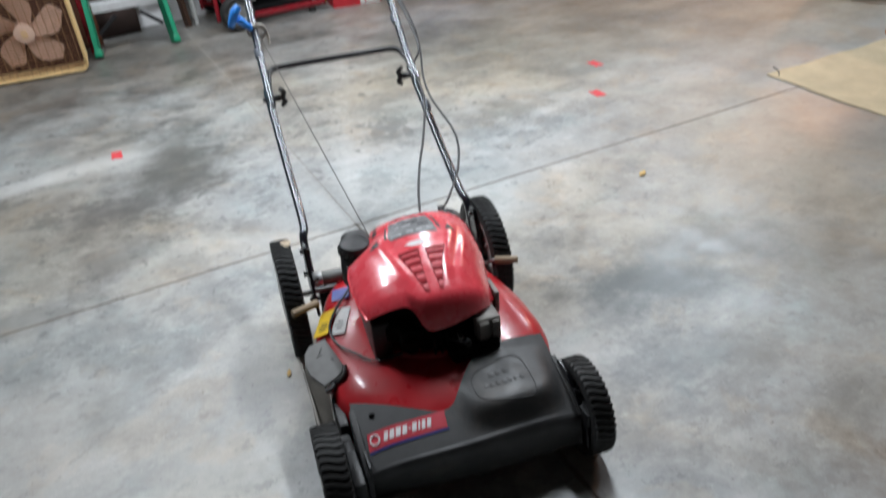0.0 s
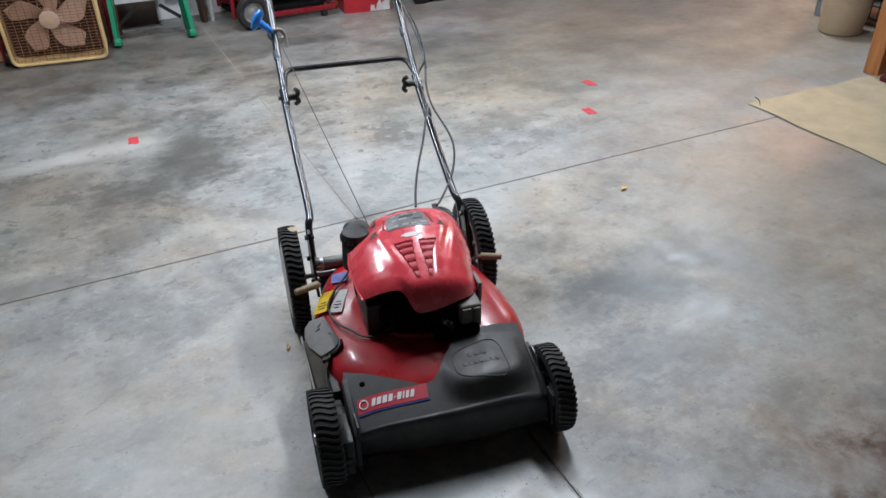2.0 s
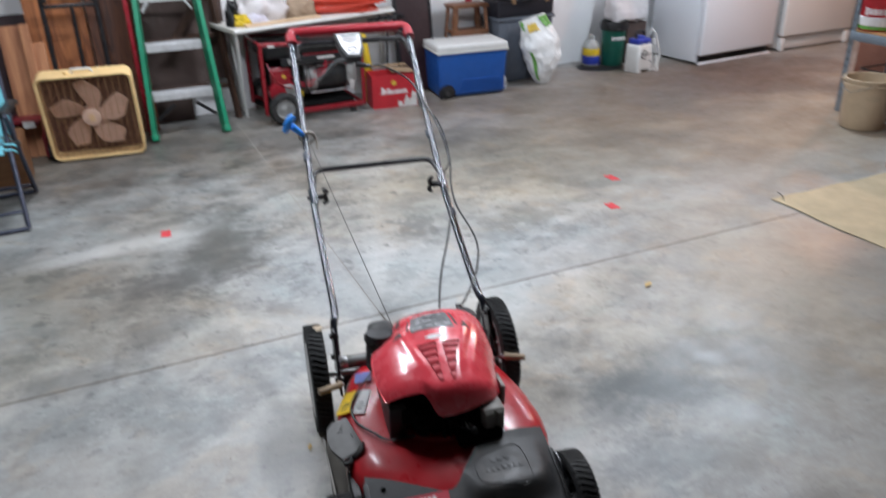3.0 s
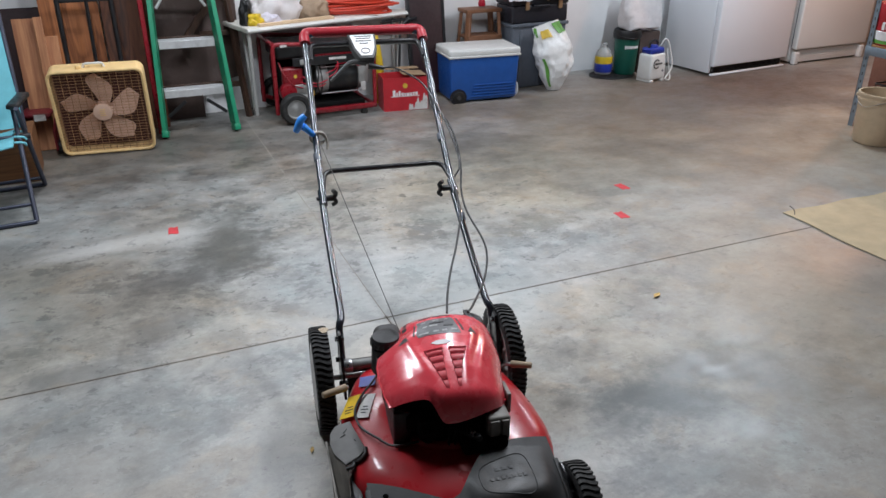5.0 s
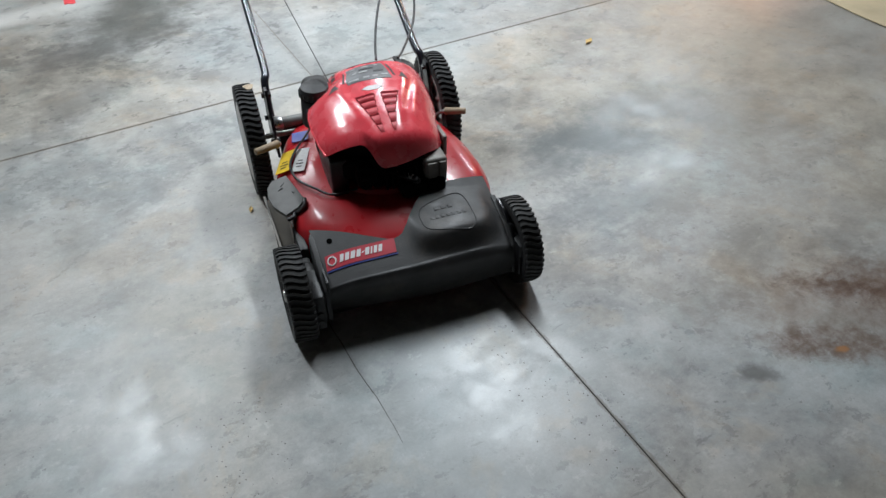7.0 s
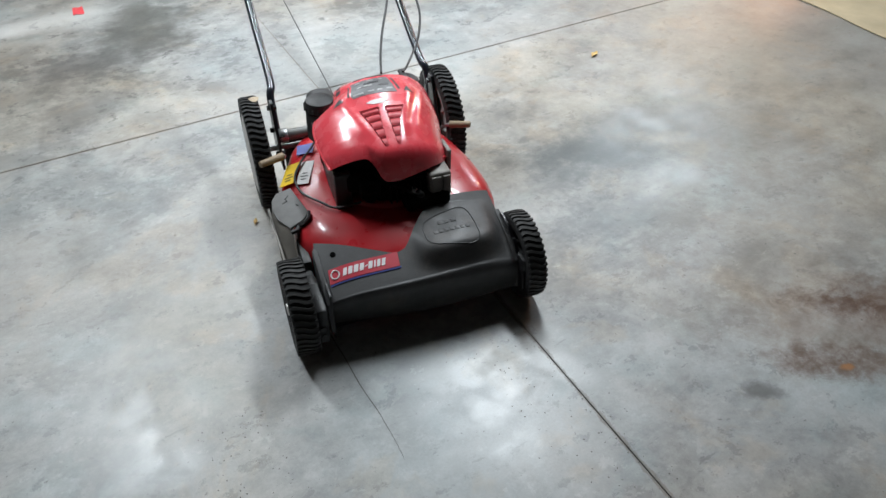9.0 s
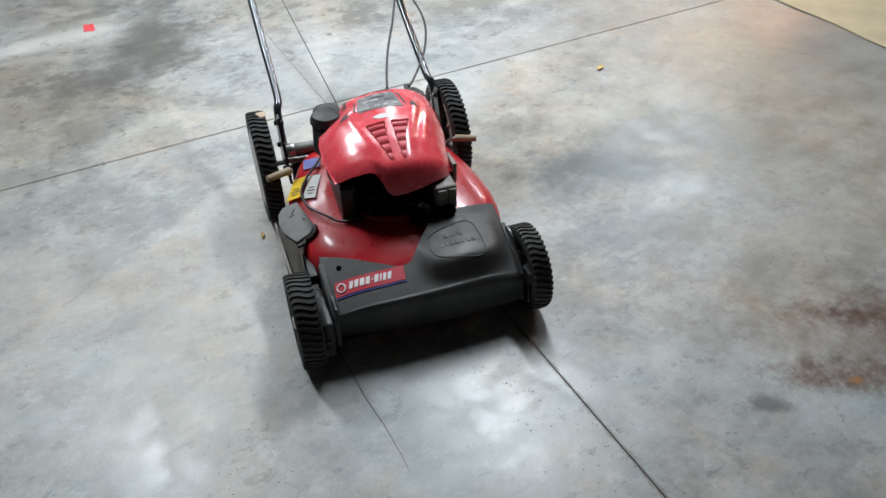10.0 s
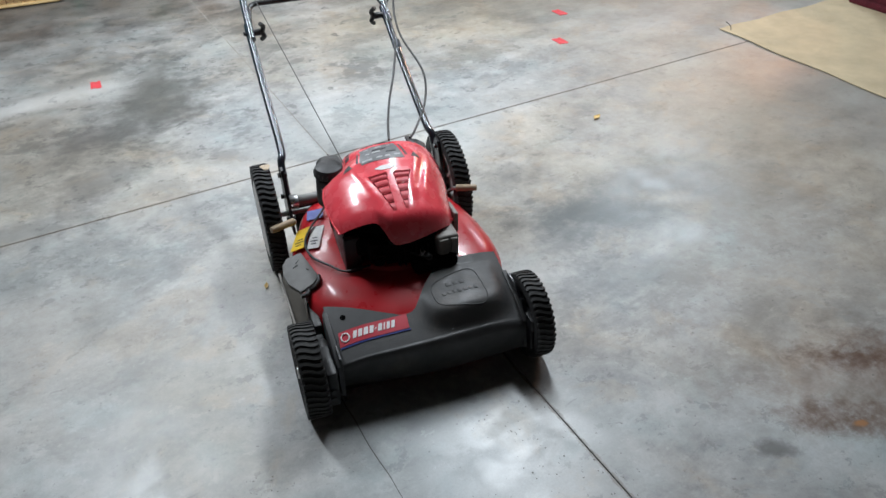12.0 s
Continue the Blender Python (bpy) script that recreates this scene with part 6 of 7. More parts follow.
def build_table():
    t = thing("work_table", pose(0, 0, 0), "white-topped table with folding metal legs, covered in odds and ends", "table")
    out = [(0.045, 2.735), (1.265, 3.075), (1.32, 3.14), (1.28, 3.225), (-0.05, 3.14)]
    part("tabletop", aprism(bmx(), out, 0.600, 0.630, None, 0.004), "table_white", t, "white laminate tabletop")
    part("top_edge", atube(bmx(), [(0.045, 2.732, 0.615), (1.265, 3.072, 0.615)], 0.012, 8), "white_plastic", t)
    for x0, y0, x1, y1 in ((0.098, 2.99, 0.060, 2.78), (0.11, 3.15, 0.08, 3.12), (1.20, 3.12, 1.22, 3.10), (1.2, 3.2, 1.2, 3.18)):
        part("leg", acyl(bmx(), (x0, y0, 0.0), (x1, y1, 0.605), 0.0125, n=12), "white_plastic", t, "pale metal table leg")
    # coiled orange cord
    c = thing("extension_cord", pose(0.90, 3.075, 0.634), "orange extension cord coiled on the table", "cord")
    rnd = random.Random(7)
    for k in range(11):
        rx, ry = 0.25 + rnd.uniform(-0.045, 0.03), 0.070 + rnd.uniform(-0.02, 0.015)
        ox, oy = rnd.uniform(-0.03, 0.03), rnd.uniform(-0.012, 0.012)
        pts = [(ox + rx * math.cos(a), oy + ry * math.sin(a), 0.009 + 0.0105 * k + 0.006 * math.sin(a * 2 + k)) for a in (2 * math.pi * j / 28 for j in range(28))]
        part("coil", atube(bmx(), pts, 0.0075, 6, True), "orange_cord", c)
    part("plug", abox(bmx(), (0.10, -0.10, 0.012), (0.05, 0.022, 0.018), 0.004), "orange_cord", c)
    # clear bags, gloves and a board
    def lump(name, c, s, mat, lab, cat, seed, amp=0.25):
        b = bmx()
        bmesh.ops.create_icosphere(b, subdivisions=4, radius=1.0)
        for v in b.verts:
            k = 1 + amp * noise.noise(v.co * 1.6 + Vector((seed, 0, 0))) + amp * 0.5 * noise.noise(v.co * 4.1 + Vector((0, seed, 0)))
            p = v.co * k
            v.co = (p.x * s[0], p.y * s[1], max(-0.55, p.z) * s[2])
        o = solo(name, b, mat, lab, cat, sharp=60)
        o.location = (c[0], c[1], c[2] + 0.55 * s[2])
        return o

    lump("plastic_bag", (0.27, 2.98, 0.632), (0.17, 0.09, 0.16), "film_bag", "crumpled clear plastic bag on the table", "bag", 1.3, 0.35)
    lump("plastic_bag", (0.55, 3.03, 0.632), (0.11, 0.08, 0.085), "tan_cloth", "crumpled tan cloth bag on the table", "bag", 4.1, 0.3)
    lump("work_glove", (0.12, 2.86, 0.632), (0.055, 0.05, 0.05), "yellow", "yellow and black work glove on the table", "glove", 2.2, 0.4)
    lump("work_glove", (0.075, 2.90, 0.632), (0.045, 0.06, 0.10), "black_plastic", "black work glove on the table", "glove", 6.2, 0.5)
    lump("white_rag", (0.22, 2.87, 0.632), (0.07, 0.045, 0.045), "cloth", "crumpled white rag on the table", "rag", 8.8, 0.4)
    st = solo("pine_stick", abox(bmx(), (0, 0, 0.009), (0.56, 0.045, 0.018), 0.002, 1), "pine_pale", "flat pine stick on the front of the table", "stick")
    st.matrix_basis = pose(0.40, 2.875, 0.631, 0, 0, 15.5)
    # small yellow tool hung on the wall
    y = thing("wall_tool", pose(1.44, wall_y(1.44) - 0.055, 0.70), "small yellow tool hanging on the wall", "tool")
    part("tool_body", abox(bmx(), (0, 0, 0.04), (0.075, 0.03, 0.10), 0.012, 3), "yellow", y)
    part("tool_window", abox(bmx(), (0, -0.016, 0.03), (0.035, 0.004, 0.03), 0.001), "ink", y)


def build_generator():
    g = thing("generator", pose(0.19, 2.72, 0, 0, 0, 2), "red tube-framed portable generator with a pneumatic wheel", "generator")
    W, D, H = 0.70, 0.40, 0.525
    for y in (0.0, D):
        part("side_frame", atube(bmx(), bend([(0, y, 0.06), (0, y, H), (W, y, H - 0.045), (W, y, 0.05), (0.16, y, 0.05), (0, y, 0.10)], 0.04, 5), 0.0145, 10), "gen_red", g, "red tubular frame hoop")
    for x, z in ((0.0, H), (W, H - 0.045), (0.12, 0.05), (W, 0.05)):
        part("cross_tube", acyl(bmx(), (x, 0, z), (x, D, z), 0.0135, n=10), "gen_red", g)
    part("base_rail", abox(bmx(), (0.42, 0.0, 0.062), (0.52, 0.03, 0.022), 0.003), "gen_red", g)
    part("fuel_tank", abox(bmx(), (0.34, 0.20, 0.46), (0.62, 0.34, 0.10), 0.03, 3), "black_plastic", g, "black fuel tank")
    part("tank_stripe", abox(bmx(), (0.42, 0.026, 0.425), (0.26, 0.006, 0.018), 0.001), "gen_red", g)
    part("tank_cap", acyl(bmx(), (0.5, 0.2, 0.505), (0.5, 0.2, 0.535), 0.035, n=20, bev=0.004), "red_gloss", g)
    e = part("engine", abox(bmx(), (0.17, 0.17, 0.25), (0.17, 0.20, 0.20), 0.02, 3), "engine_black", g)
    part("engine_shroud", abox(bmx(), (0.13, 0.055, 0.29), (0.14, 0.06, 0.14), 0.02, 3), "gen_red", e, "red engine shroud")
    part("shroud_mark", acyl(bmx(), (0.145, 0.022, 0.30), (0.145, 0.027, 0.30), 0.012, n=14), "bag_yellow", e)
    part("carburettor", abox(bmx(), (0.20, 0.06, 0.20), (0.075, 0.06, 0.055), 0.01), "alloy", e)
    part("air_box", abox(bmx(), (0.215, 0.04, 0.155), (0.09, 0.055, 0.035), 0.008), "alloy", e)
    part("fuel_tap", acyl(bmx(), (0.255, 0.02, 0.16), (0.255, 0.02, 0.195), 0.012, n=12), "yellow", e)
    part("fuel_hose", atube(bmx(), glide([(0.04, 0.03, 0.40), (0.06, 0.0, 0.33), (0.12, 0.0, 0.25), (0.19, 0.01, 0.22)], 5), 0.005, 8), "gen_red", e)
    part("muffler", acyl(bmx(), (0.19, 0.25, 0.36), (0.34, 0.25, 0.36), 0.05, n=18, bev=0.01), "engine_black", e)
    alt = part("alternator", acyl(bmx(), (0.30, 0.15, 0.25), (0.60, 0.15, 0.25), 0.105, n=32, bev=0.008), "black_plastic", g, "black alternator drum")
    part("end_bell", acyl(bmx(), (0.595, 0.15, 0.25), (0.665, 0.15, 0.25), 0.105, 0.09, 28, 0.008), "alloy", alt, "grey cast end bell")
    part("bell_cover", abox(bmx(), (0.63, 0.045, 0.27), (0.075, 0.03, 0.12), 0.008), "alloy", alt)
    part("drum_band", acyl(bmx(), (0.30, 0.15, 0.25), (0.33, 0.15, 0.25), 0.110, n=32, bev=0.004), "alloy", alt)
    part("drum_label", abox(bmx(), (0.625, 0.028, 0.19), (0.036, 0.004, 0.06), 0.001), "sticker_white", alt)
    for z in (0.16, 0.34):
        part("stud_rod", acyl(bmx(), (0.33, 0.05, z), (0.64, 0.05, z), 0.005, n=8), "steel", alt)
    part("wire", atube(bmx(), glide([(0.36, 0.03, 0.30), (0.42, 0.01, 0.33), (0.44, 0.01, 0.36), (0.54, 0.02, 0.36), (0.60, 0.03, 0.33)], 5), 0.004, 6), "red_gloss", alt)
    # solid black box added so the frame's inside looks dark
    part("rear_cowl", abox(bmx(), (0.33, 0.295, 0.245), (0.56, 0.10, 0.33), 0.02, 3), "engine_black", g, "black box added to darken the inside of the frame")
    part("belly_pan", abox(bmx(), (0.36, 0.20, 0.075), (0.56, 0.30, 0.035), 0.006, 2), "engine_black", g)
    # loose wiring, hoses and small fittings at the engine
    for k, pts in enumerate(([(0.19, 0.0, 0.30), (0.25, -0.01, 0.255), (0.30, 0.0, 0.245), (0.36, 0.01, 0.26)], [(0.17, 0.01, 0.265), (0.24, -0.005, 0.235), (0.31, 0.0, 0.225), (0.35, 0.02, 0.235)], [(0.37, 0.0, 0.28), (0.42, -0.005, 0.31), (0.44, 0.0, 0.36), (0.43, 0.02, 0.40)])):
        part("red_wire", atube(bmx(), glide(pts, 5), 0.0045, 6), "red_gloss", e)
    part("fuel_line", atube(bmx(), glide([(0.30, 0.01, 0.36), (0.295, -0.01, 0.30), (0.285, -0.01, 0.24), (0.30, 0.0, 0.18)], 5), 0.006, 8), "black_plastic", e)
    part("drain_plug", acyl(bmx(), (0.15, 0.0, 0.165), (0.15, 0.03, 0.165), 0.014, n=10, bev=0.002), "sticker_white", e)
    part("valve_cover", abox(bmx(), (0.165, 0.035, 0.215), (0.07, 0.03, 0.06), 0.010, 3), "alloy", e, "grey cast valve cover")
    part("recoil_housing", acyl(bmx(), (0.09, 0.0, 0.20), (0.09, 0.05, 0.20), 0.055, 0.062, 24, 0.006), "gen_red", e, "red recoil starter housing")
    part("drum_collar", acyl(bmx(), (0.335, 0.15, 0.25), (0.385, 0.15, 0.25), 0.112, 0.107, 32, 0.006), "alloy", alt, "grey cast drum collar")
    pan = part("control_panel", abox(bmx(), (0.36, 0.015, 0.395), (0.46, 0.02, 0.055), 0.004), "black_metal", g)
    part("panel_label", abox(bmx(), (0.44, 0.003, 0.403), (0.12, 0.003, 0.016), 0.0005, 1), "sticker_white", pan)
    part("outlet", abox(bmx(), (0.20, 0.002, 0.395), (0.045, 0.006, 0.035), 0.002), "alloy", pan)
    part("rail_label", abox(bmx(), (0.07, -0.0155, 0.512), (0.045, 0.003, 0.014), 0.0005, 1), "sticker_white", g)
    for x in (0.62,):
        part("rubber_foot", acyl(bmx(), (x, 0.02, 0.0), (x, 0.02, 0.05), 0.025, 0.02, 14, 0.004), "rubber", g)
        part("rubber_foot", acyl(bmx(), (x, D - 0.02, 0.0), (x, D - 0.02, 0.05), 0.025, 0.02, 14, 0.004), "rubber", g)
    for y in (-0.075, D + 0.07):
        m = Matrix.Translation((0.105, y, 0.108)) @ Matrix.Scale(0.915, 4) @ Matrix.Rotation(radians(90), 4, "X")
        w = part("wheel", alathe(bmx(), [(0.0, -0.012), (0.06, -0.014), (0.066, -0.026), (0.070, -0.026), (0.070, 0.026), (0.066, 0.026), (0.06, 0.010), (0.024, 0.012), (0.0, 0.03)], 32, m), "alloy", g, "pale dished wheel rim")
        part("tyre", alathe(bmx(), [(0.069, -0.026), (0.078, -0.036), (0.102, -0.037), (0.114, -0.024), (0.118, 0.0), (0.114, 0.024), (0.102, 0.037), (0.078, 0.036), (0.069, 0.026)], 36, m), "rubber", w)
    part("axle", acyl(bmx(), (0.105, -0.08, 0.108), (0.105, D + 0.08, 0.108), 0.008), "steel", g)


def build_carton():
    c = thing("drinks_carton", pose(1.117, 2.80, 0, 0, 0, -7), "torn red printed drinks carton, open at the top", "carton")
    W, D, H = 0.325, 0.20, 0.235
    for nm, cc, ss in (("front_panel", (0, -D / 2, H / 2), (W, 0.004, H)), ("back_panel", (0, D / 2, H / 2), (W, 0.004, H)), ("end_panel", (-W / 2 + 0.002, 0, H / 2), (0.004, D - 0.004, H)), ("end_panel", (W / 2 - 0.002, 0, H / 2), (0.004, D - 0.004, H)), ("bottom_panel", (0, 0, 0.003), (W - 0.008, D - 0.004, 0.004))):
        part(nm, abox(bmx(), cc, ss), "carton_red", c)
    part("flap", abox(bmx(), (0.06, 0.02, H + 0.012), (0.17, 0.16, 0.004), 0.0, 1, Matrix.Rotation(radians(4), 4, "Y")), "card", c)
    part("flap", abox(bmx(), (0.02, D / 2 + 0.03, H + 0.02), (0.25, 0.07, 0.004), 0.0, 1), "card", c)
    part("contents", abox(bmx(), (0, 0, 0.09), (W - 0.03, D - 0.03, 0.16), 0.004), "card", c)
    # plain white script band, small badge, scuffed pale corner
    b = bmx()
    x = -0.10
    for k, w in enumerate((0.026, 0.018, 0.020, 0.022, 0.016, 0.026, 0.020, 0.018, 0.022)):
        hh = 0.042 if k in (0,) else 0.034 if k == 2 else 0.022
        abox(b, (x + w / 2, -D / 2 - 0.003, 0.118 + 0.002 * math.sin(k) + (hh - 0.022) / 2), (w - 0.006, 0.002, hh), 0.0, 1)
        x += w
    part("script_bars", b, "decal_white", c)
    part("script_line", abox(bmx(), (-0.005, -D / 2 - 0.003, 0.104), (0.21, 0.002, 0.005)), "decal_white", c)
    part("badge", acyl(bmx(), (-0.005, -D / 2 - 0.004, 0.178), (-0.005, -D / 2 - 0.002, 0.178), 0.018, n=16), "bag_yellow", c)
    def torn(u, v):
        return (0.02 + 0.138 * u, -D / 2 - 0.0045, 0.004 + v * (0.016 + 0.085 * u + 0.022 * math.sin(u * 17) + 0.012 * math.sin(u * 41)))
    part("torn_patch", asheet(bmx(), torn, 30, 4, 0.001), "sticker_white", c)


def build_mid_clutter():
    # yellow funnel tube standing behind the carton
    y = solo("yellow_handle", atube(bmx(), glide([(1.00, 2.97, 0.0), (1.00, 2.97, 0.18), (0.992, 2.98, 0.36), (0.985, 3.02, 0.54)], 6), lambda t: 0.030 + 0.012 * math.sin(math.pi * t) - 0.010 * t, 14), "yellow", "tapered yellow plastic handle standing on the floor", "handle")
    # dark folded tray table and black pipe frame
    b = thing("folded_table", pose(1.42, 3.02, 0, -7, 0, 3), "dark maroon folded tray table with black metal rim", "table")
    part("leaf", abox(bmx(), (0, 0, 0.37), (0.27, 0.030, 0.70), 0.004, 2), "maroon", b)
    for x in (-0.14, 0.14):
        part("rim_bar", abox(bmx(), (x, 0, 0.40), (0.022, 0.042, 0.80), 0.004), "black_metal", b)
    part("rim_bar", abox(bmx(), (0, 0, 0.735), (0.28, 0.042, 0.035), 0.004), "black_metal", b)
    fr = thing("pipe_frame", pose(1.17, 2.98, 0, 0, 0, 0), "black folding pipe frame leaning behind the generator", "frame")
    part("pipe", atube(bmx(), glide([(-0.02, 0.0, 0.0), (0.0, 0.02, 0.30), (0.03, 0.05, 0.52), (0.10, 0.06, 0.585)], 5), 0.010, 8), "black_metal", fr)
    part("pipe", atube(bmx(), bend([(-0.12, 0.07, 0.565), (0.02, 0.07, 0.575), (0.16, 0.07, 0.58)], 0.02), 0.012, 8), "black_metal", fr)
    for k in range(3):
        part("strut", acyl(bmx(), (-0.06 + 0.07 * k, 0.06, 0.50), (-0.03 + 0.07 * k, 0.06, 0.595), 0.007, n=8), "black_metal", fr)
    # wooden step stool behind the cooler
    s = thing("step_stool", pose(1.885, 3.13, 0, 0, 0, 2), "small reddish wooden step stool against the wall", "stool")
    part("top_step", abox(bmx(), (0, 0, 0.60), (0.30, 0.17, 0.026), 0.004), "stool_wood", s)
    for sx in (-1, 1):
        for sy in (-1, 1):
            a, c = Vector((sx * 0.175, sy * 0.085, 0.0)), Vector((sx * 0.125, sy * 0.065, 0.59))
            m = Matrix.Translation(a) @ (c - a).to_track_quat("Z", "Y").to_matrix().to_4x4()
            part("leg", abox(bmx(), (0, 0, (c - a).length / 2), (0.045, 0.024, (c - a).length), 0.003, 1, m), "stool_wood", s)
    for z, w in ((0.41, 0.29), (0.22, 0.33)):
        part("step", abox(bmx(), (0, -0.02, z), (w, 0.16, 0.022), 0.003), "stool_wood", s)
        part("rail", abox(bmx(), (0, -0.09, z - 0.025), (w, 0.018, 0.035), 0.003), "stool_wood", s)
    r = thing("red_hook", pose(1.915, 3.16, 0.614), "small glossy red pear-shaped weight on the stool", "ornament")
    part("bulb", alathe(bmx(), [(0, 0), (0.024, 0.006), (0.030, 0.024), (0.022, 0.05), (0.012, 0.075), (0.016, 0.095), (0.0, 0.10)], 20), "red_gloss", r)
    part("cord", acyl(bmx(), (0.004, 0, 0.095), (0.012, 0.02, 0.50), 0.003, n=6), "red_gloss", r)


def build_cooler():
    c = thing("cooler", pose(1.745, 2.865, 0, 0, 0, -5), "blue wheeled cooler with a white lid", "cooler")
    W, D, H = 0.545, 0.33, 0.345
    b = bmx()
    abox(b, (0, 0, 0.012 + (H - 0.012) / 2), (W, D, H - 0.012), 0.0)
    for v in b.verts:
        if v.co.z < 0.1:
            v.co.x *= 0.945
            v.co.y *= 0.94
    bmesh.ops.bevel(b, geom=b.edges[:], offset=0.022, segments=4, profile=0.5, affect="EDGES")
    part("body", b, "cooler_blue", c, "blue moulded cooler body")
    lid = part("lid", abox(bmx(), (0, 0, H + 0.018), (W + 0.012, D + 0.012, 0.055), 0.018, 4), "white_plastic", c, "white cooler lid")
    part("lid_lip", abox(bmx(), (0, 0, H - 0.008), (W + 0.018, D + 0.018, 0.016), 0.005, 2), "white_plastic", lid)
    for k in range(5):
        part("rib", abox(bmx(), (0.075, -D / 2 + 0.004, 0.045 + 0.021 * k), (0.36 - 0.012 * k, 0.012, 0.009), 0.003, 2), "cooler_blue", c)
    for s in (-1, 1):
        w = part("wheel", acyl(bmx(), (-0.205 - 0.0, s * (D / 2 - 0.005) - 0.016, 0.045), (-0.205, s * (D / 2 - 0.005) + 0.016, 0.045), 0.045, n=24, bev=0.006), "black_plastic", c, "black cooler wheel")
        part("wheel_cap", acyl(bmx(), (-0.205, s * (D / 2 + 0.010), 0.045), (-0.205, s * (D / 2 + 0.014), 0.045), 0.016, n=16), "grey_cover", w)
    part("wheel_arch", acyl(bmx(), (-0.205, -D / 2 - 0.002, 0.045), (-0.205, -D / 2 + 0.02, 0.045), 0.062, n=24), "navy", c)
    part("tow_handle", atube(bmx(), bend([(W / 2 - 0.02, -0.10, 0.13), (W / 2 + 0.012, -0.10, 0.10), (W / 2 + 0.014, -0.10, 0.03), (W / 2 - 0.02, -0.10, 0.02)], 0.02, 5), 0.011, 8), "white_plastic", c, "white end handle")
    part("hinge_pin", acyl(bmx(), (W / 2 - 0.004, -D / 2 + 0.05, H - 0.05), (W / 2 + 0.012, -D / 2 + 0.05, H - 0.05), 0.012, n=12), "cooler_blue", c)


def build_totes():
    t = thing("storage_tote", pose(2.325, 3.10, 0, 0, 0, 2) @ Matrix.Diagonal((0.92, 1, 1, 1)), "grey plastic storage tote on the floor", "tote")
    b = bmx()
    abox(b, (0, 0, 0.25), (0.54, 0.26, 0.50), 0.0)
    for v in b.verts:
        if v.co.z < 0.1:
            v.co.x *= 0.93
    bmesh.ops.bevel(b, geom=b.edges[:], offset=0.018, segments=3, profile=0.5, affect="EDGES")
    part("body", b, "grey_tote", t)
    part("rim", abox(bmx(), (0, 0, 0.487), (0.565, 0.285, 0.026), 0.008, 2), "grey_tote", t)
    for x in (-0.18, 0.0, 0.18):
        part("rib", abox(bmx(), (x, -0.131, 0.24), (0.03, 0.008, 0.42), 0.003), "grey_tote", t)
    k = thing("tool_case", pose(2.32, 3.09, 0.502, 0, 0, 2) @ Matrix.Diagonal((0.93, 1, 1, 1)), "black plastic tool case with tan latches", "tool case")
    part("case_body", abox(bmx(), (0, 0, 0.065), (0.54, 0.25, 0.13), 0.014, 3), "navy", k)
    part("case_lid", abox(bmx(), (0, 0, 0.162), (0.55, 0.26, 0.058), 0.014, 3), "navy", k)
    for x in (-0.13, 0.19):
        part("latch", abox(bmx(), (x, -0.131, 0.128), (0.036, 0.014, 0.060), 0.004), "tan", k, "tan latch")
    part("case_handle", atube(bmx(), bend([(-0.07, -0.12, 0.13), (-0.07, -0.155, 0.13), (0.07, -0.155, 0.13), (0.07, -0.12, 0.13)], 0.015), 0.008, 8), "navy", k)
    def drape(cx, cy, w, d, z, seed):
        def f(u, v):
            x, y = (u - 0.5) * w, (v - 0.5) * d
            z0 = z + 0.02 * noise.noise((x * 14, y * 14, seed)) + 0.012 * noise.noise((x * 40, y * 40, seed))
            over = max(0, abs(y) - 0.11)
            return (cx + x, cy + y * 0.9 + 0.01 * math.sin(u * 19), z0 - over * 1.2)
        return asheet(bmx(), f, 24, 20, 0.004)
    solo("white_cloth", drape(2.12, 3.04, 0.20, 0.30, 0.725, 1.0), "cloth", "pale crumpled cloth draped over the tool case", "cloth", sharp=70)
    solo("canvas_bag", drape(2.42, 3.06, 0.24, 0.30, 0.730, 5.0), "tan_cloth", "crumpled tan canvas bag on the tool case", "bag", sharp=70)


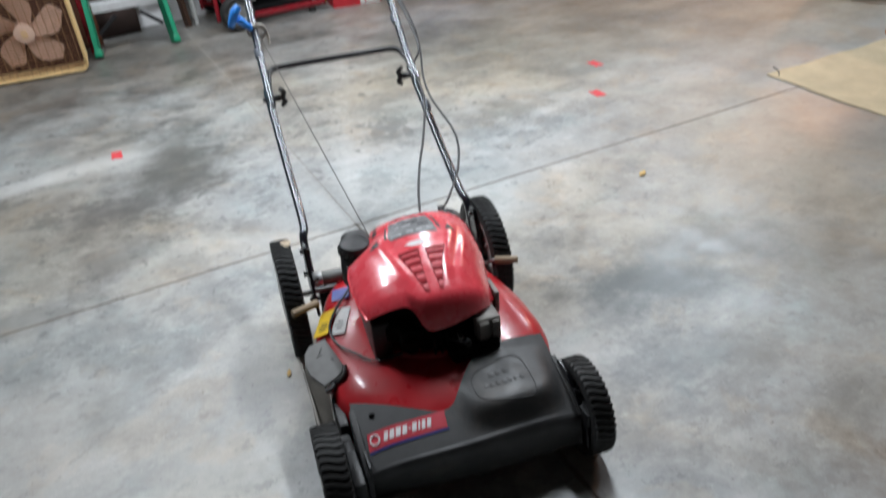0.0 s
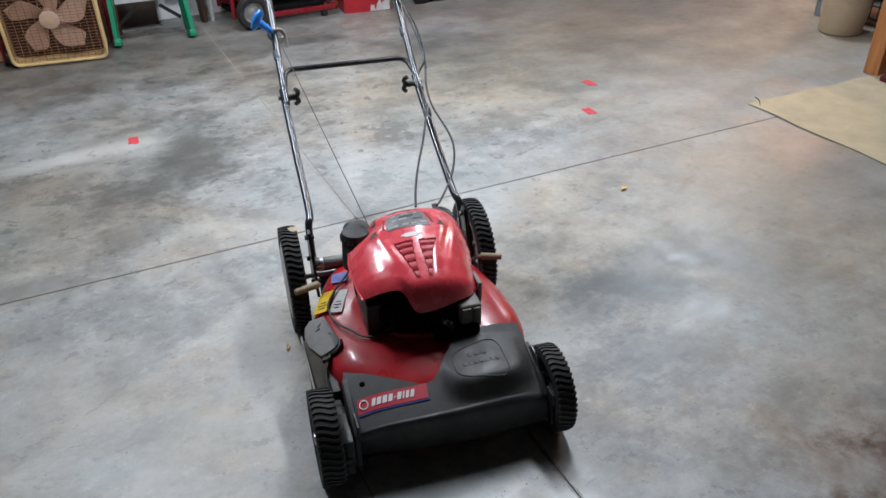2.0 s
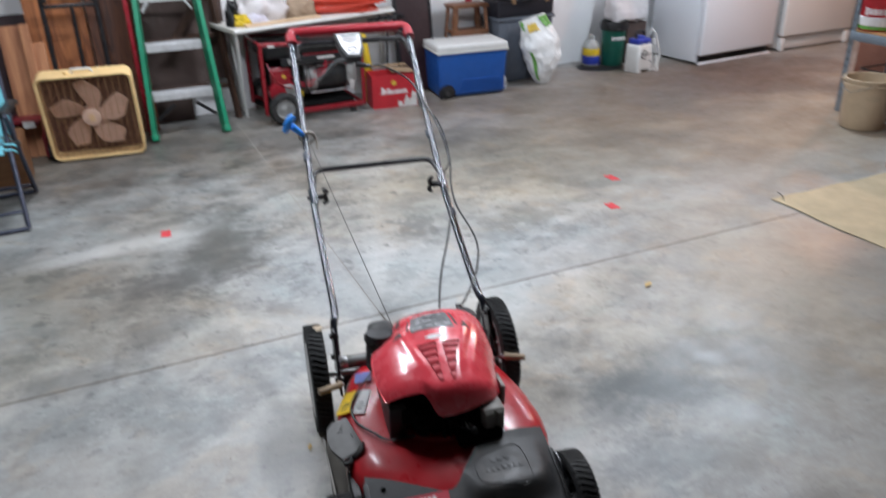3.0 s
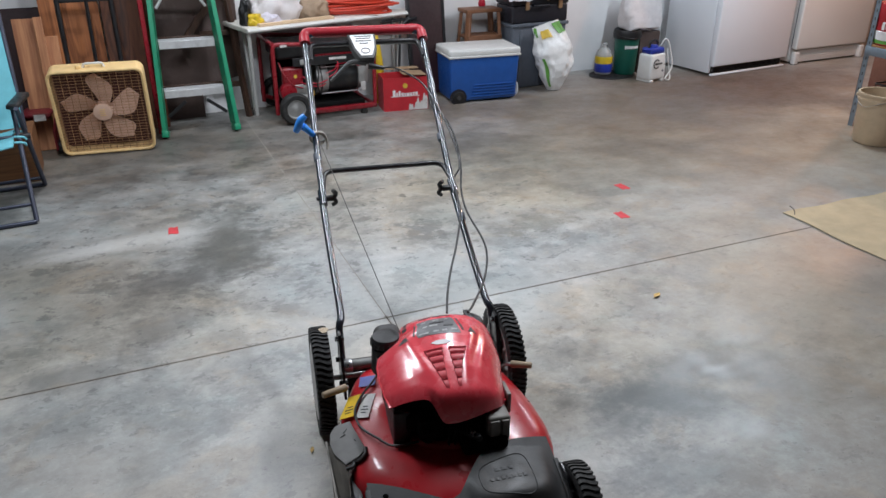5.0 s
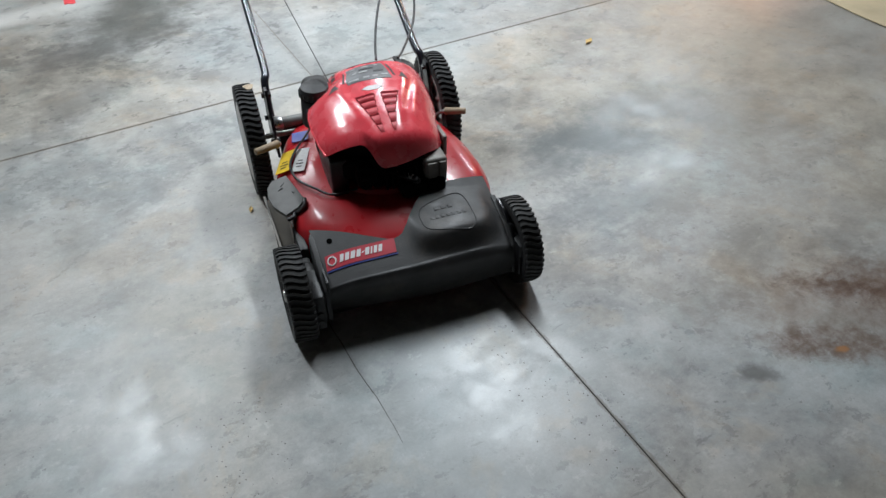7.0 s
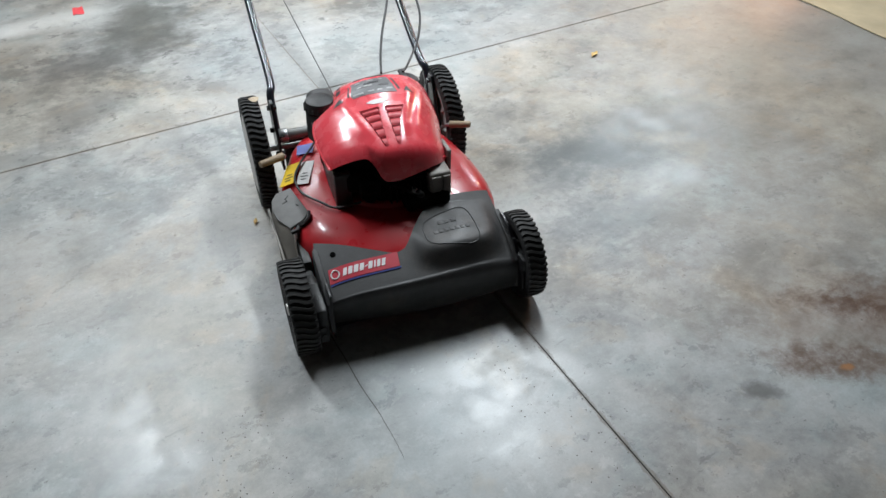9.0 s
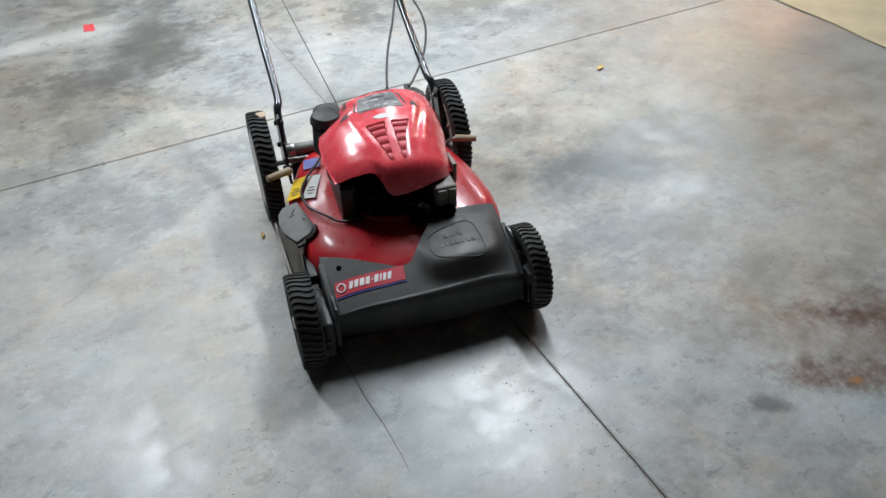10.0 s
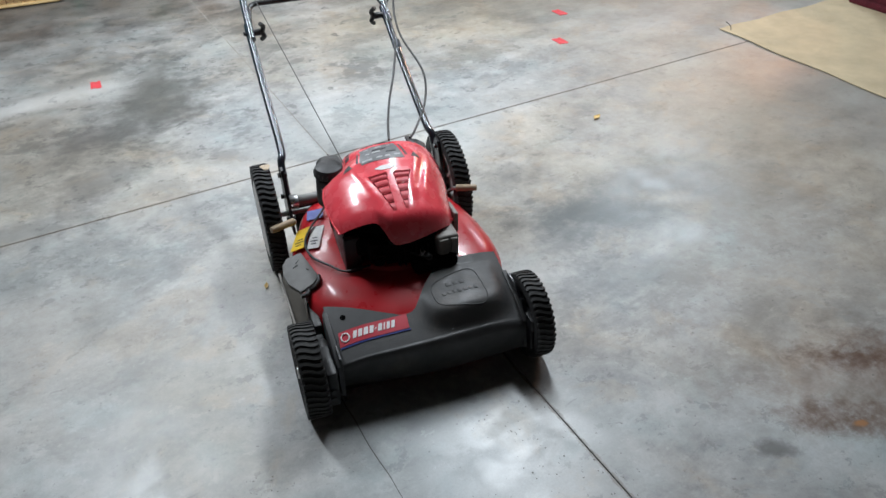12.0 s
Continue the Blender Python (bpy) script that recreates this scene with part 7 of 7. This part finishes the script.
def build_sack():
    s = thing("feed_sack", pose(2.365, 2.835, 0.0, -5, 0, -6) @ Matrix.Diagonal((1.50, 1.25, 1.26, 1)), "half-full white paper sack with green print, folded open", "sack")
    prof = [(0.0, 0.028, 0.035, 0.022), (0.10, 0.050, 0.060, 0.024), (0.22, 0.072, 0.080, 0.026), (0.42, 0.097, 0.086, 0.028), (0.62, 0.102, 0.070, 0.018), (0.80, 0.088, 0.042, 0.0), (1.0, 0.066, 0.012, -0.034)]

    def f(u, v):
        a = 2 * math.pi * u
        w, d, cx = lerp_table(prof, v)
        ca, sa = math.cos(a), math.sin(a)
        k = 1.03 + 0.14 * noise.noise((ca * 1.6, sa * 1.6, v * 4)) - 0.20 * abs(noise.noise((ca * 3, sa * 3 + 3, v * 5))) + 0.10 * abs(noise.noise((ca * 7, sa * 7, v * 8))) + 0.02 * noise.noise((ca * 14, sa * 14, v * 22))
        x = cx + w * sgn_pow(ca, 0.75) * k
        return (x, d * sgn_pow(sa, 0.8) * k, 0.40 * v + 0.34 * (x - cx) * v * v + 0.006 * noise.noise((x * 40, sa, v)) * v)
    part("sack_body", asheet(bmx(), f, 64, 44, 0.003), "bag_white", s, "", 40)
    def pr(u0, u1, v0, v1, off):
        def g(u, v):
            x, y, z = f(u0 + (u1 - u0) * u, v0 + (v1 - v0) * v)
            return (x * 1.0, y - off, z)
        return asheet(bmx(), g, 12, 6, 0.0015)
    part("green_print", pr(0.80, 0.97, 0.84, 0.985, 0.007), "bag_green", s)
    part("green_print", pr(0.53, 0.61, 0.86, 0.99, 0.007), "bag_green", s)
    part("yellow_print", pr(0.66, 0.75, 0.82, 0.93, 0.008), "bag_yellow", s)
    part("green_edge", pr(0.60, 0.635, 0.06, 0.52, 0.006), "bag_green", s)


def build_right_corner():
    b = thing("green_bucket", pose(3.262, 3.10, 0.0) @ Matrix.Diagonal((0.86, 0.86, 1, 1)), "dark green plastic bucket holding a bagged bundle", "bucket")
    part("body", alathe(bmx(), [(0.0, 0.004), (0.098, 0.004), (0.104, 0.012), (0.122, 0.335), (0.130, 0.337), (0.130, 0.352), (0.118, 0.352), (0.1, 0.02), (0, 0.018)], 36), "green_bucket", b)
    bars = bmx()
    for k in range(8):
        a = radians(-128 + k * 9.5)
        abox(bars, (0, 0, 0), (0.014, 0.004, 0.022 if k else 0.03), 0.0, 1, Matrix.Translation((0.1185 * math.cos(a), 0.1185 * math.sin(a), 0.235)) @ Matrix.Rotation(a + radians(90), 4, "Z"))
    part("label_bars", bars, "decal_white", b)
    part("liner", alathe(bmx(), [(0.133, 0.30), (0.139, 0.345), (0.128, 0.372), (0.10, 0.365), (0.02, 0.33), (0, 0.33)], 30), "black_plastic", b)
    part("bail", atube(bmx(), [(0.137 * math.cos(a), 0.137 * math.sin(a) - 0.0, 0.34 - 0.03 * abs(math.sin(a))) for a in (radians(180 + 180 * k / 16) for k in range(17))], 0.004, 6), "black_plastic", b)
    o = solo("brown_box", abox(bmx(), (3.48, 3.17, 0.17), (0.20, 0.20, 0.34), 0.004, 1), "grey_brown", "plain brown cardboard box in the corner", "box")
    bag = thing("hanging_bag", pose(3.41, 3.15, 0.345), "cloudy white plastic bag standing on the bucket and box", "bag")
    def f(u, v):
        a = 2 * math.pi * u
        k = 1 + 0.10 * noise.noise((math.cos(a) * 2.2, math.sin(a) * 2.2, v * 3 + 9)) + 0.05 * noise.noise((math.cos(a) * 6, math.sin(a) * 6, v * 9))
        r = (0.62 + 0.38 * math.sin(math.pi * min(1, 0.25 + v * 0.6))) if v > 0.05 else 0.55
        return (0.195 * sgn_pow(math.cos(a), 0.7) * k * r, 0.125 * sgn_pow(math.sin(a), 0.7) * k * r * (1 - 0.5 * v), 0.34 * v + 0.01 * math.sin(a * 3))
    part("bag_body", asheet(bmx(), f, 48, 26, 0.002), "film_bag", bag, "", 70)
    for x in (-0.11, 0.10):
        part("bag_handle", atube(bmx(), glide([(x - 0.05, 0, 0.32), (x - 0.03, 0.01, 0.42), (x, 0.03, 0.47), (x + 0.03, 0.01, 0.42), (x + 0.05, 0, 0.32)], 5), lambda t: 0.014 - 0.006 * math.sin(math.pi * t), 6), "film_bag", bag)
    j = thing("clear_jug", pose(3.065, 3.13, 0.012) @ Matrix.Scale(0.88, 4), "cloudy plastic jug with yellow and blue label", "jug")
    part("jug_body", alathe(bmx(), [(0, 0), (0.075, 0.0), (0.082, 0.012), (0.082, 0.17), (0.06, 0.22), (0.028, 0.25), (0.026, 0.285), (0, 0.285)], 28), "clear_jug", j)
    part("yellow_label", alathe(bmx(), [(0.0835, 0.10), (0.0845, 0.105), (0.0845, 0.165), (0.0835, 0.168)], 28), "yellow", j)
    part("blue_label", alathe(bmx(), [(0.0835, 0.02), (0.0845, 0.025), (0.0845, 0.098), (0.0835, 0.10)], 28), "blue_plastic", j)
    t = solo("drip_tray", alathe(bmx(), [(0, 0.002), (0.16, 0.002), (0.185, 0.022), (0.19, 0.024), (0.188, 0.030), (0.165, 0.010), (0, 0.008)], 36), "black_plastic", "shallow black drip tray on the floor", "tray")
    t.matrix_basis = Matrix.Translation((3.12, 3.07, 0)) @ Matrix.Diagonal((1.1, 0.85, 0.3, 1))
    s = thing("garden_sprayer", pose(3.312, 2.80, 0, 0, 0, 14) @ Matrix.Scale(0.98, 4), "white pump sprayer with blue top and white hose", "sprayer")
    body = bmx()
    abox(body, (0, 0, 0.122), (0.205, 0.15, 0.215), 0.0)
    for v in body.verts:
        if v.co.z > 0.1:
            v.co.x *= 0.93
            v.co.y *= 0.93
    bmesh.ops.bevel(body, geom=body.edges[:], offset=0.02, segments=3, profile=0.5, affect="EDGES")
    part("tank", body, "white_plastic", s, "white plastic tank")
    for x in (-0.07, 0.07):
        part("foot", abox(bmx(), (x, 0, 0.010), (0.045, 0.15, 0.02), 0.005), "white_plastic", s)
    part("top", abox(bmx(), (0, 0, 0.250), (0.165, 0.12, 0.050), 0.018, 3), "blue_plastic", s, "dark blue top")
    part("pump_cap", acyl(bmx(), (0.0, 0, 0.27), (0.0, 0, 0.295), 0.038, 0.032, 20, 0.004), "blue_plastic", s)
    part("pump_handle", atube(bmx(), bend([(-0.06, 0, 0.275), (-0.055, 0, 0.325), (0.02, 0, 0.335), (0.055, 0, 0.30)], 0.02, 5), 0.010, 8), "black_plastic", s)
    pts = [s0 for s0 in glide([(0.055, -0.03, 0.285), (0.075, -0.05, 0.34), (0.10, -0.07, 0.315), (0.115, -0.085, 0.25), (0.135, -0.10, 0.17), (0.125, -0.11, 0.10), (0.07, -0.12, 0.06), (0.045, -0.12, 0.03), (0.075, -0.12, 0.012), (0.12, -0.11, 0.02), (0.125, -0.09, 0.09), (0.09, -0.085, 0.20), (0.08, -0.08, 0.27)], 6)]
    part("hose", atube(bmx(), pts, 0.0062, 8), "white_plastic", s)
    em = part("emblem", atube(bmx(), [(-0.03 + 0.036 * math.cos(a), -0.0755, 0.150 + 0.036 * math.sin(a)) for a in (radians(40 + 280 * k / 24) for k in range(25))], 0.004, 6), "ink", s)
    part("emblem_bars", abox(abox(abox(bmx(), (-0.035, -0.0765, 0.150), (0.03, 0.002, 0.016)), (0.0, -0.0765, 0.150), (0.03, 0.002, 0.012)), (0.03, -0.0765, 0.150), (0.02, 0.002, 0.012)), "ink", s)
    part("small_mark", acyl(bmx(), (0.055, -0.0765, 0.085), (0.055, -0.0745, 0.085), 0.010, n=12), "grey_tote", s)


def build_fridges():
    f = thing("refrigerator", pose(3.86, 2.68, 0, 0, 0, 5.2), "white upright freezer with a low dark grille", "refrigerator")
    W, D, H = 0.90, 0.60, 1.70
    part("cabinet", abox(bmx(), (W / 2, 0.06 + (D - 0.06) / 2, 0.02 + H / 2), (W, D - 0.06, H), 0.006, 2), "white_enamel", f)
    part("door", abox(bmx(), (W / 2, 0.028, 0.082 + (H - 0.077) / 2), (W, 0.056, H - 0.077), 0.012, 3), "white_enamel", f)
    g = part("grille_recess", abox(bmx(), (W / 2, 0.05, 0.049), (W - 0.06, 0.02, 0.058), 0.002), "ink", f, "dark grille recess")
    for k in range(5):
        part("grille_slat", abox(bmx(), (W / 2, 0.034, 0.027 + 0.011 * k), (W - 0.10, 0.012, 0.004)), "black_plastic", g)
    part("grille_trim", abox(bmx(), (W / 2, 0.026, 0.012), (W - 0.01, 0.03, 0.016), 0.003), "white_enamel", f)
    part("door_handle", atube(bmx(), bend([(0.06, 0.0, 0.95), (0.06, -0.045, 0.97), (0.06, -0.045, 1.40), (0.06, 0, 1.42)], 0.02), 0.012, 8), "white_plastic", f)
    f2 = thing("refrigerator", pose(4.86, 2.765, 0, 0, 0, 1.8), "off-white older refrigerator with a kick plate", "refrigerator")
    W, D = 0.90, 0.62
    part("cabinet", abox(bmx(), (W / 2, 0.07 + (D - 0.07) / 2, 0.02 + H / 2), (W, D - 0.07, H), 0.006, 2), "white_enamel_old", f2)
    part("lower_door", abox(bmx(), (W / 2, 0.03, 0.135 + 0.52), (W, 0.062, 1.04), 0.014, 3), "white_enamel_old", f2)
    part("upper_door", abox(bmx(), (W / 2, 0.03, 1.19 + 0.255), (W, 0.062, 0.51), 0.014, 3), "white_enamel_old", f2)
    k = part("kick_plate", abox(bmx(), (W / 2, 0.045, 0.070), (W - 0.08, 0.02, 0.105), 0.004), "white_enamel_old", f2)
    for z in (0.045, 0.065, 0.085):
        part("kick_rib", abox(bmx(), (W / 2, 0.033, z), (W - 0.14, 0.006, 0.006), 0.002), "white_enamel_old", k)
    for x in (0.03, W - 0.03):
        part("foot_cover", abox(bmx(), (x, 0.025, 0.060), (0.06, 0.05, 0.115), 0.014, 3), "white_plastic", f2)
    part("door_seal", abox(bmx(), (W / 2, 0.066, 0.66), (W - 0.02, 0.010, 1.02)), "grey_tote", f2)


def build_shelf():
    s = thing("steel_shelf", pose(3.725, 1.185, 0), "blue-grey steel shelving with a wooden board", "shelf")
    L, D = 1.6, 0.45
    for x, y in ((0, 0), (0, -L), (D, 0), (D, -L)):
        b = bmx()
        abox(b, (x, y - 0.016 * (1 if y == 0 else -1), 0.9), (0.004, 0.036, 1.8))
        abox(b, (x + 0.016 * (1 if x == 0 else -1), y, 0.9), (0.036, 0.004, 1.8))
        post = part("post", b, "shelf_grey", s)
        if x == 0:
            h = bmx()
            for k in range(26):
                abox(h, (x - 0.0022, y - 0.018 * (1 if y == 0 else -1), 0.10 + 0.05 * k), (0.001, 0.008, 0.018))
            part("post_slots", h, "ink", post)
    for z in (0.50, 1.05, 1.6):
        part("front_beam", abox(bmx(), (-0.002, -L / 2, z), (0.012, L, 0.055), 0.003), "shelf_grey", s)
        part("back_beam", abox(bmx(), (D, -L / 2, z), (0.012, L, 0.055), 0.003), "shelf_grey", s)
        part("side_beam", abox(bmx(), (D / 2, 0.002, z), (D, 0.012, 0.055), 0.003), "shelf_grey", s)
        part("shelf_board", abox(bmx(), (D / 2, -L / 2, z + 0.034), (D - 0.01, L - 0.01, 0.014), 0.002), "board_wood", s)
    t = thing("red_tub", pose(3.835, 1.085, 0.543) @ Matrix.Scale(0.85, 4), "red tub with white and green label on the shelf", "tub")
    part("tub_body", alathe(bmx(), [(0, 0), (0.125, 0), (0.135, 0.01), (0.142, 0.20), (0.146, 0.21), (0.146, 0.30), (0.0, 0.305)], 36), "carton_red", t)
    part("green_band", alathe(bmx(), [(0.1365, 0.012), (0.1385, 0.014), (0.1395, 0.035), (0.1375, 0.037)], 36), "bag_green", t)
    part("white_band", alathe(bmx(), [(0.1375, 0.038), (0.1405, 0.04), (0.1425, 0.10), (0.139, 0.104)], 36), "decal_white", t)
    b = bmx()
    for k in range(6):
        a = radians(178 + k * 13)
        abox(b, (0, 0, 0), (0.022, 0.004, 0.04 if k else 0.055), 0, 1, Matrix.Translation((0.1430 * math.cos(a), 0.1430 * math.sin(a), 0.142)) @ Matrix.Rotation(a + radians(90), 4, "Z"))
    part("label_bars", b, "decal_white", t)
    bk = thing("beige_bucket", pose(3.56, 0.845, 0) @ Matrix.Diagonal((1, 1, 0.88, 1)), "beige plastic bucket with a wire bail on the floor", "bucket")
    part("bucket_body", alathe(bmx(), [(0, 0.004), (0.122, 0.004), (0.128, 0.012), (0.143, 0.30), (0.150, 0.302), (0.150, 0.318), (0.145, 0.322), (0.147, 0.340), (0.153, 0.342), (0.153, 0.356), (0.140, 0.356), (0.122, 0.02), (0, 0.018)], 44), "beige", bk)
    part("bail_wire", atube(bmx(), glide([(-0.10, 0.115, 0.335), (-0.145, 0.07, 0.30), (-0.165, 0.0, 0.275), (-0.15, -0.06, 0.30), (-0.11, -0.11, 0.325)], 5), 0.0022, 6), "heat_grey", bk)
    for a in (132, 228):
        a = radians(a)
        part("bail_ear", acyl(bmx(), (0.146 * math.cos(a), 0.146 * math.sin(a), 0.330), (0.160 * math.cos(a), 0.160 * math.sin(a), 0.330), 0.014, n=12), "beige", bk)
    # brown carton past the end of the shelf
    k = thing("cardboard_carton", pose(4.43, 1.36, 0), "plain brown cardboard carton on the floor beyond the shelf", "carton")
    part("carton_body", abox(bmx(), (0, 0, 0.205), (0.42, 0.26, 0.41), 0.006, 2), "rust_card", k)
    for sy in (-1, 1):
        part("carton_flap", abox(bmx(), (0, sy * 0.066, 0.414), (0.40, 0.126, 0.005), 0.0015, 1), "rust_card", k)
    part("packing_tape", abox(bmx(), (0, 0, 0.4185), (0.41, 0.05, 0.0015)), "tan", k)
    # low dark red crate under the shelf
    c = thing("dark_crate", pose(3.98, 0.95, 0), "dark wire crate on the floor under the shelf", "crate")
    for z in (0.04, 0.16, 0.28):
        part("wire_loop", atube(bmx(), bend([(-0.14, -0.2, z), (0.14, -0.2, z), (0.14, 0.2, z), (-0.14, 0.2, z), (-0.14, -0.19, z)], 0.02), 0.006, 6), "black_metal", c)
    for k in range(8):
        part("wire_upright", acyl(bmx(), (-0.14, -0.19 + 0.054 * k, 0.03), (-0.14, -0.19 + 0.054 * k, 0.285), 0.004, n=6), "black_metal", c)
    part("crate_floor", abox(bmx(), (0, 0, 0.02), (0.28, 0.40, 0.03), 0.004), "card", c)


build_fan()
build_ladder()
build_left_clutter()
build_chair()
build_table()
build_generator()
build_carton()
build_mid_clutter()
build_cooler()
build_totes()
build_sack()
build_right_corner()
build_fridges()
build_shelf()
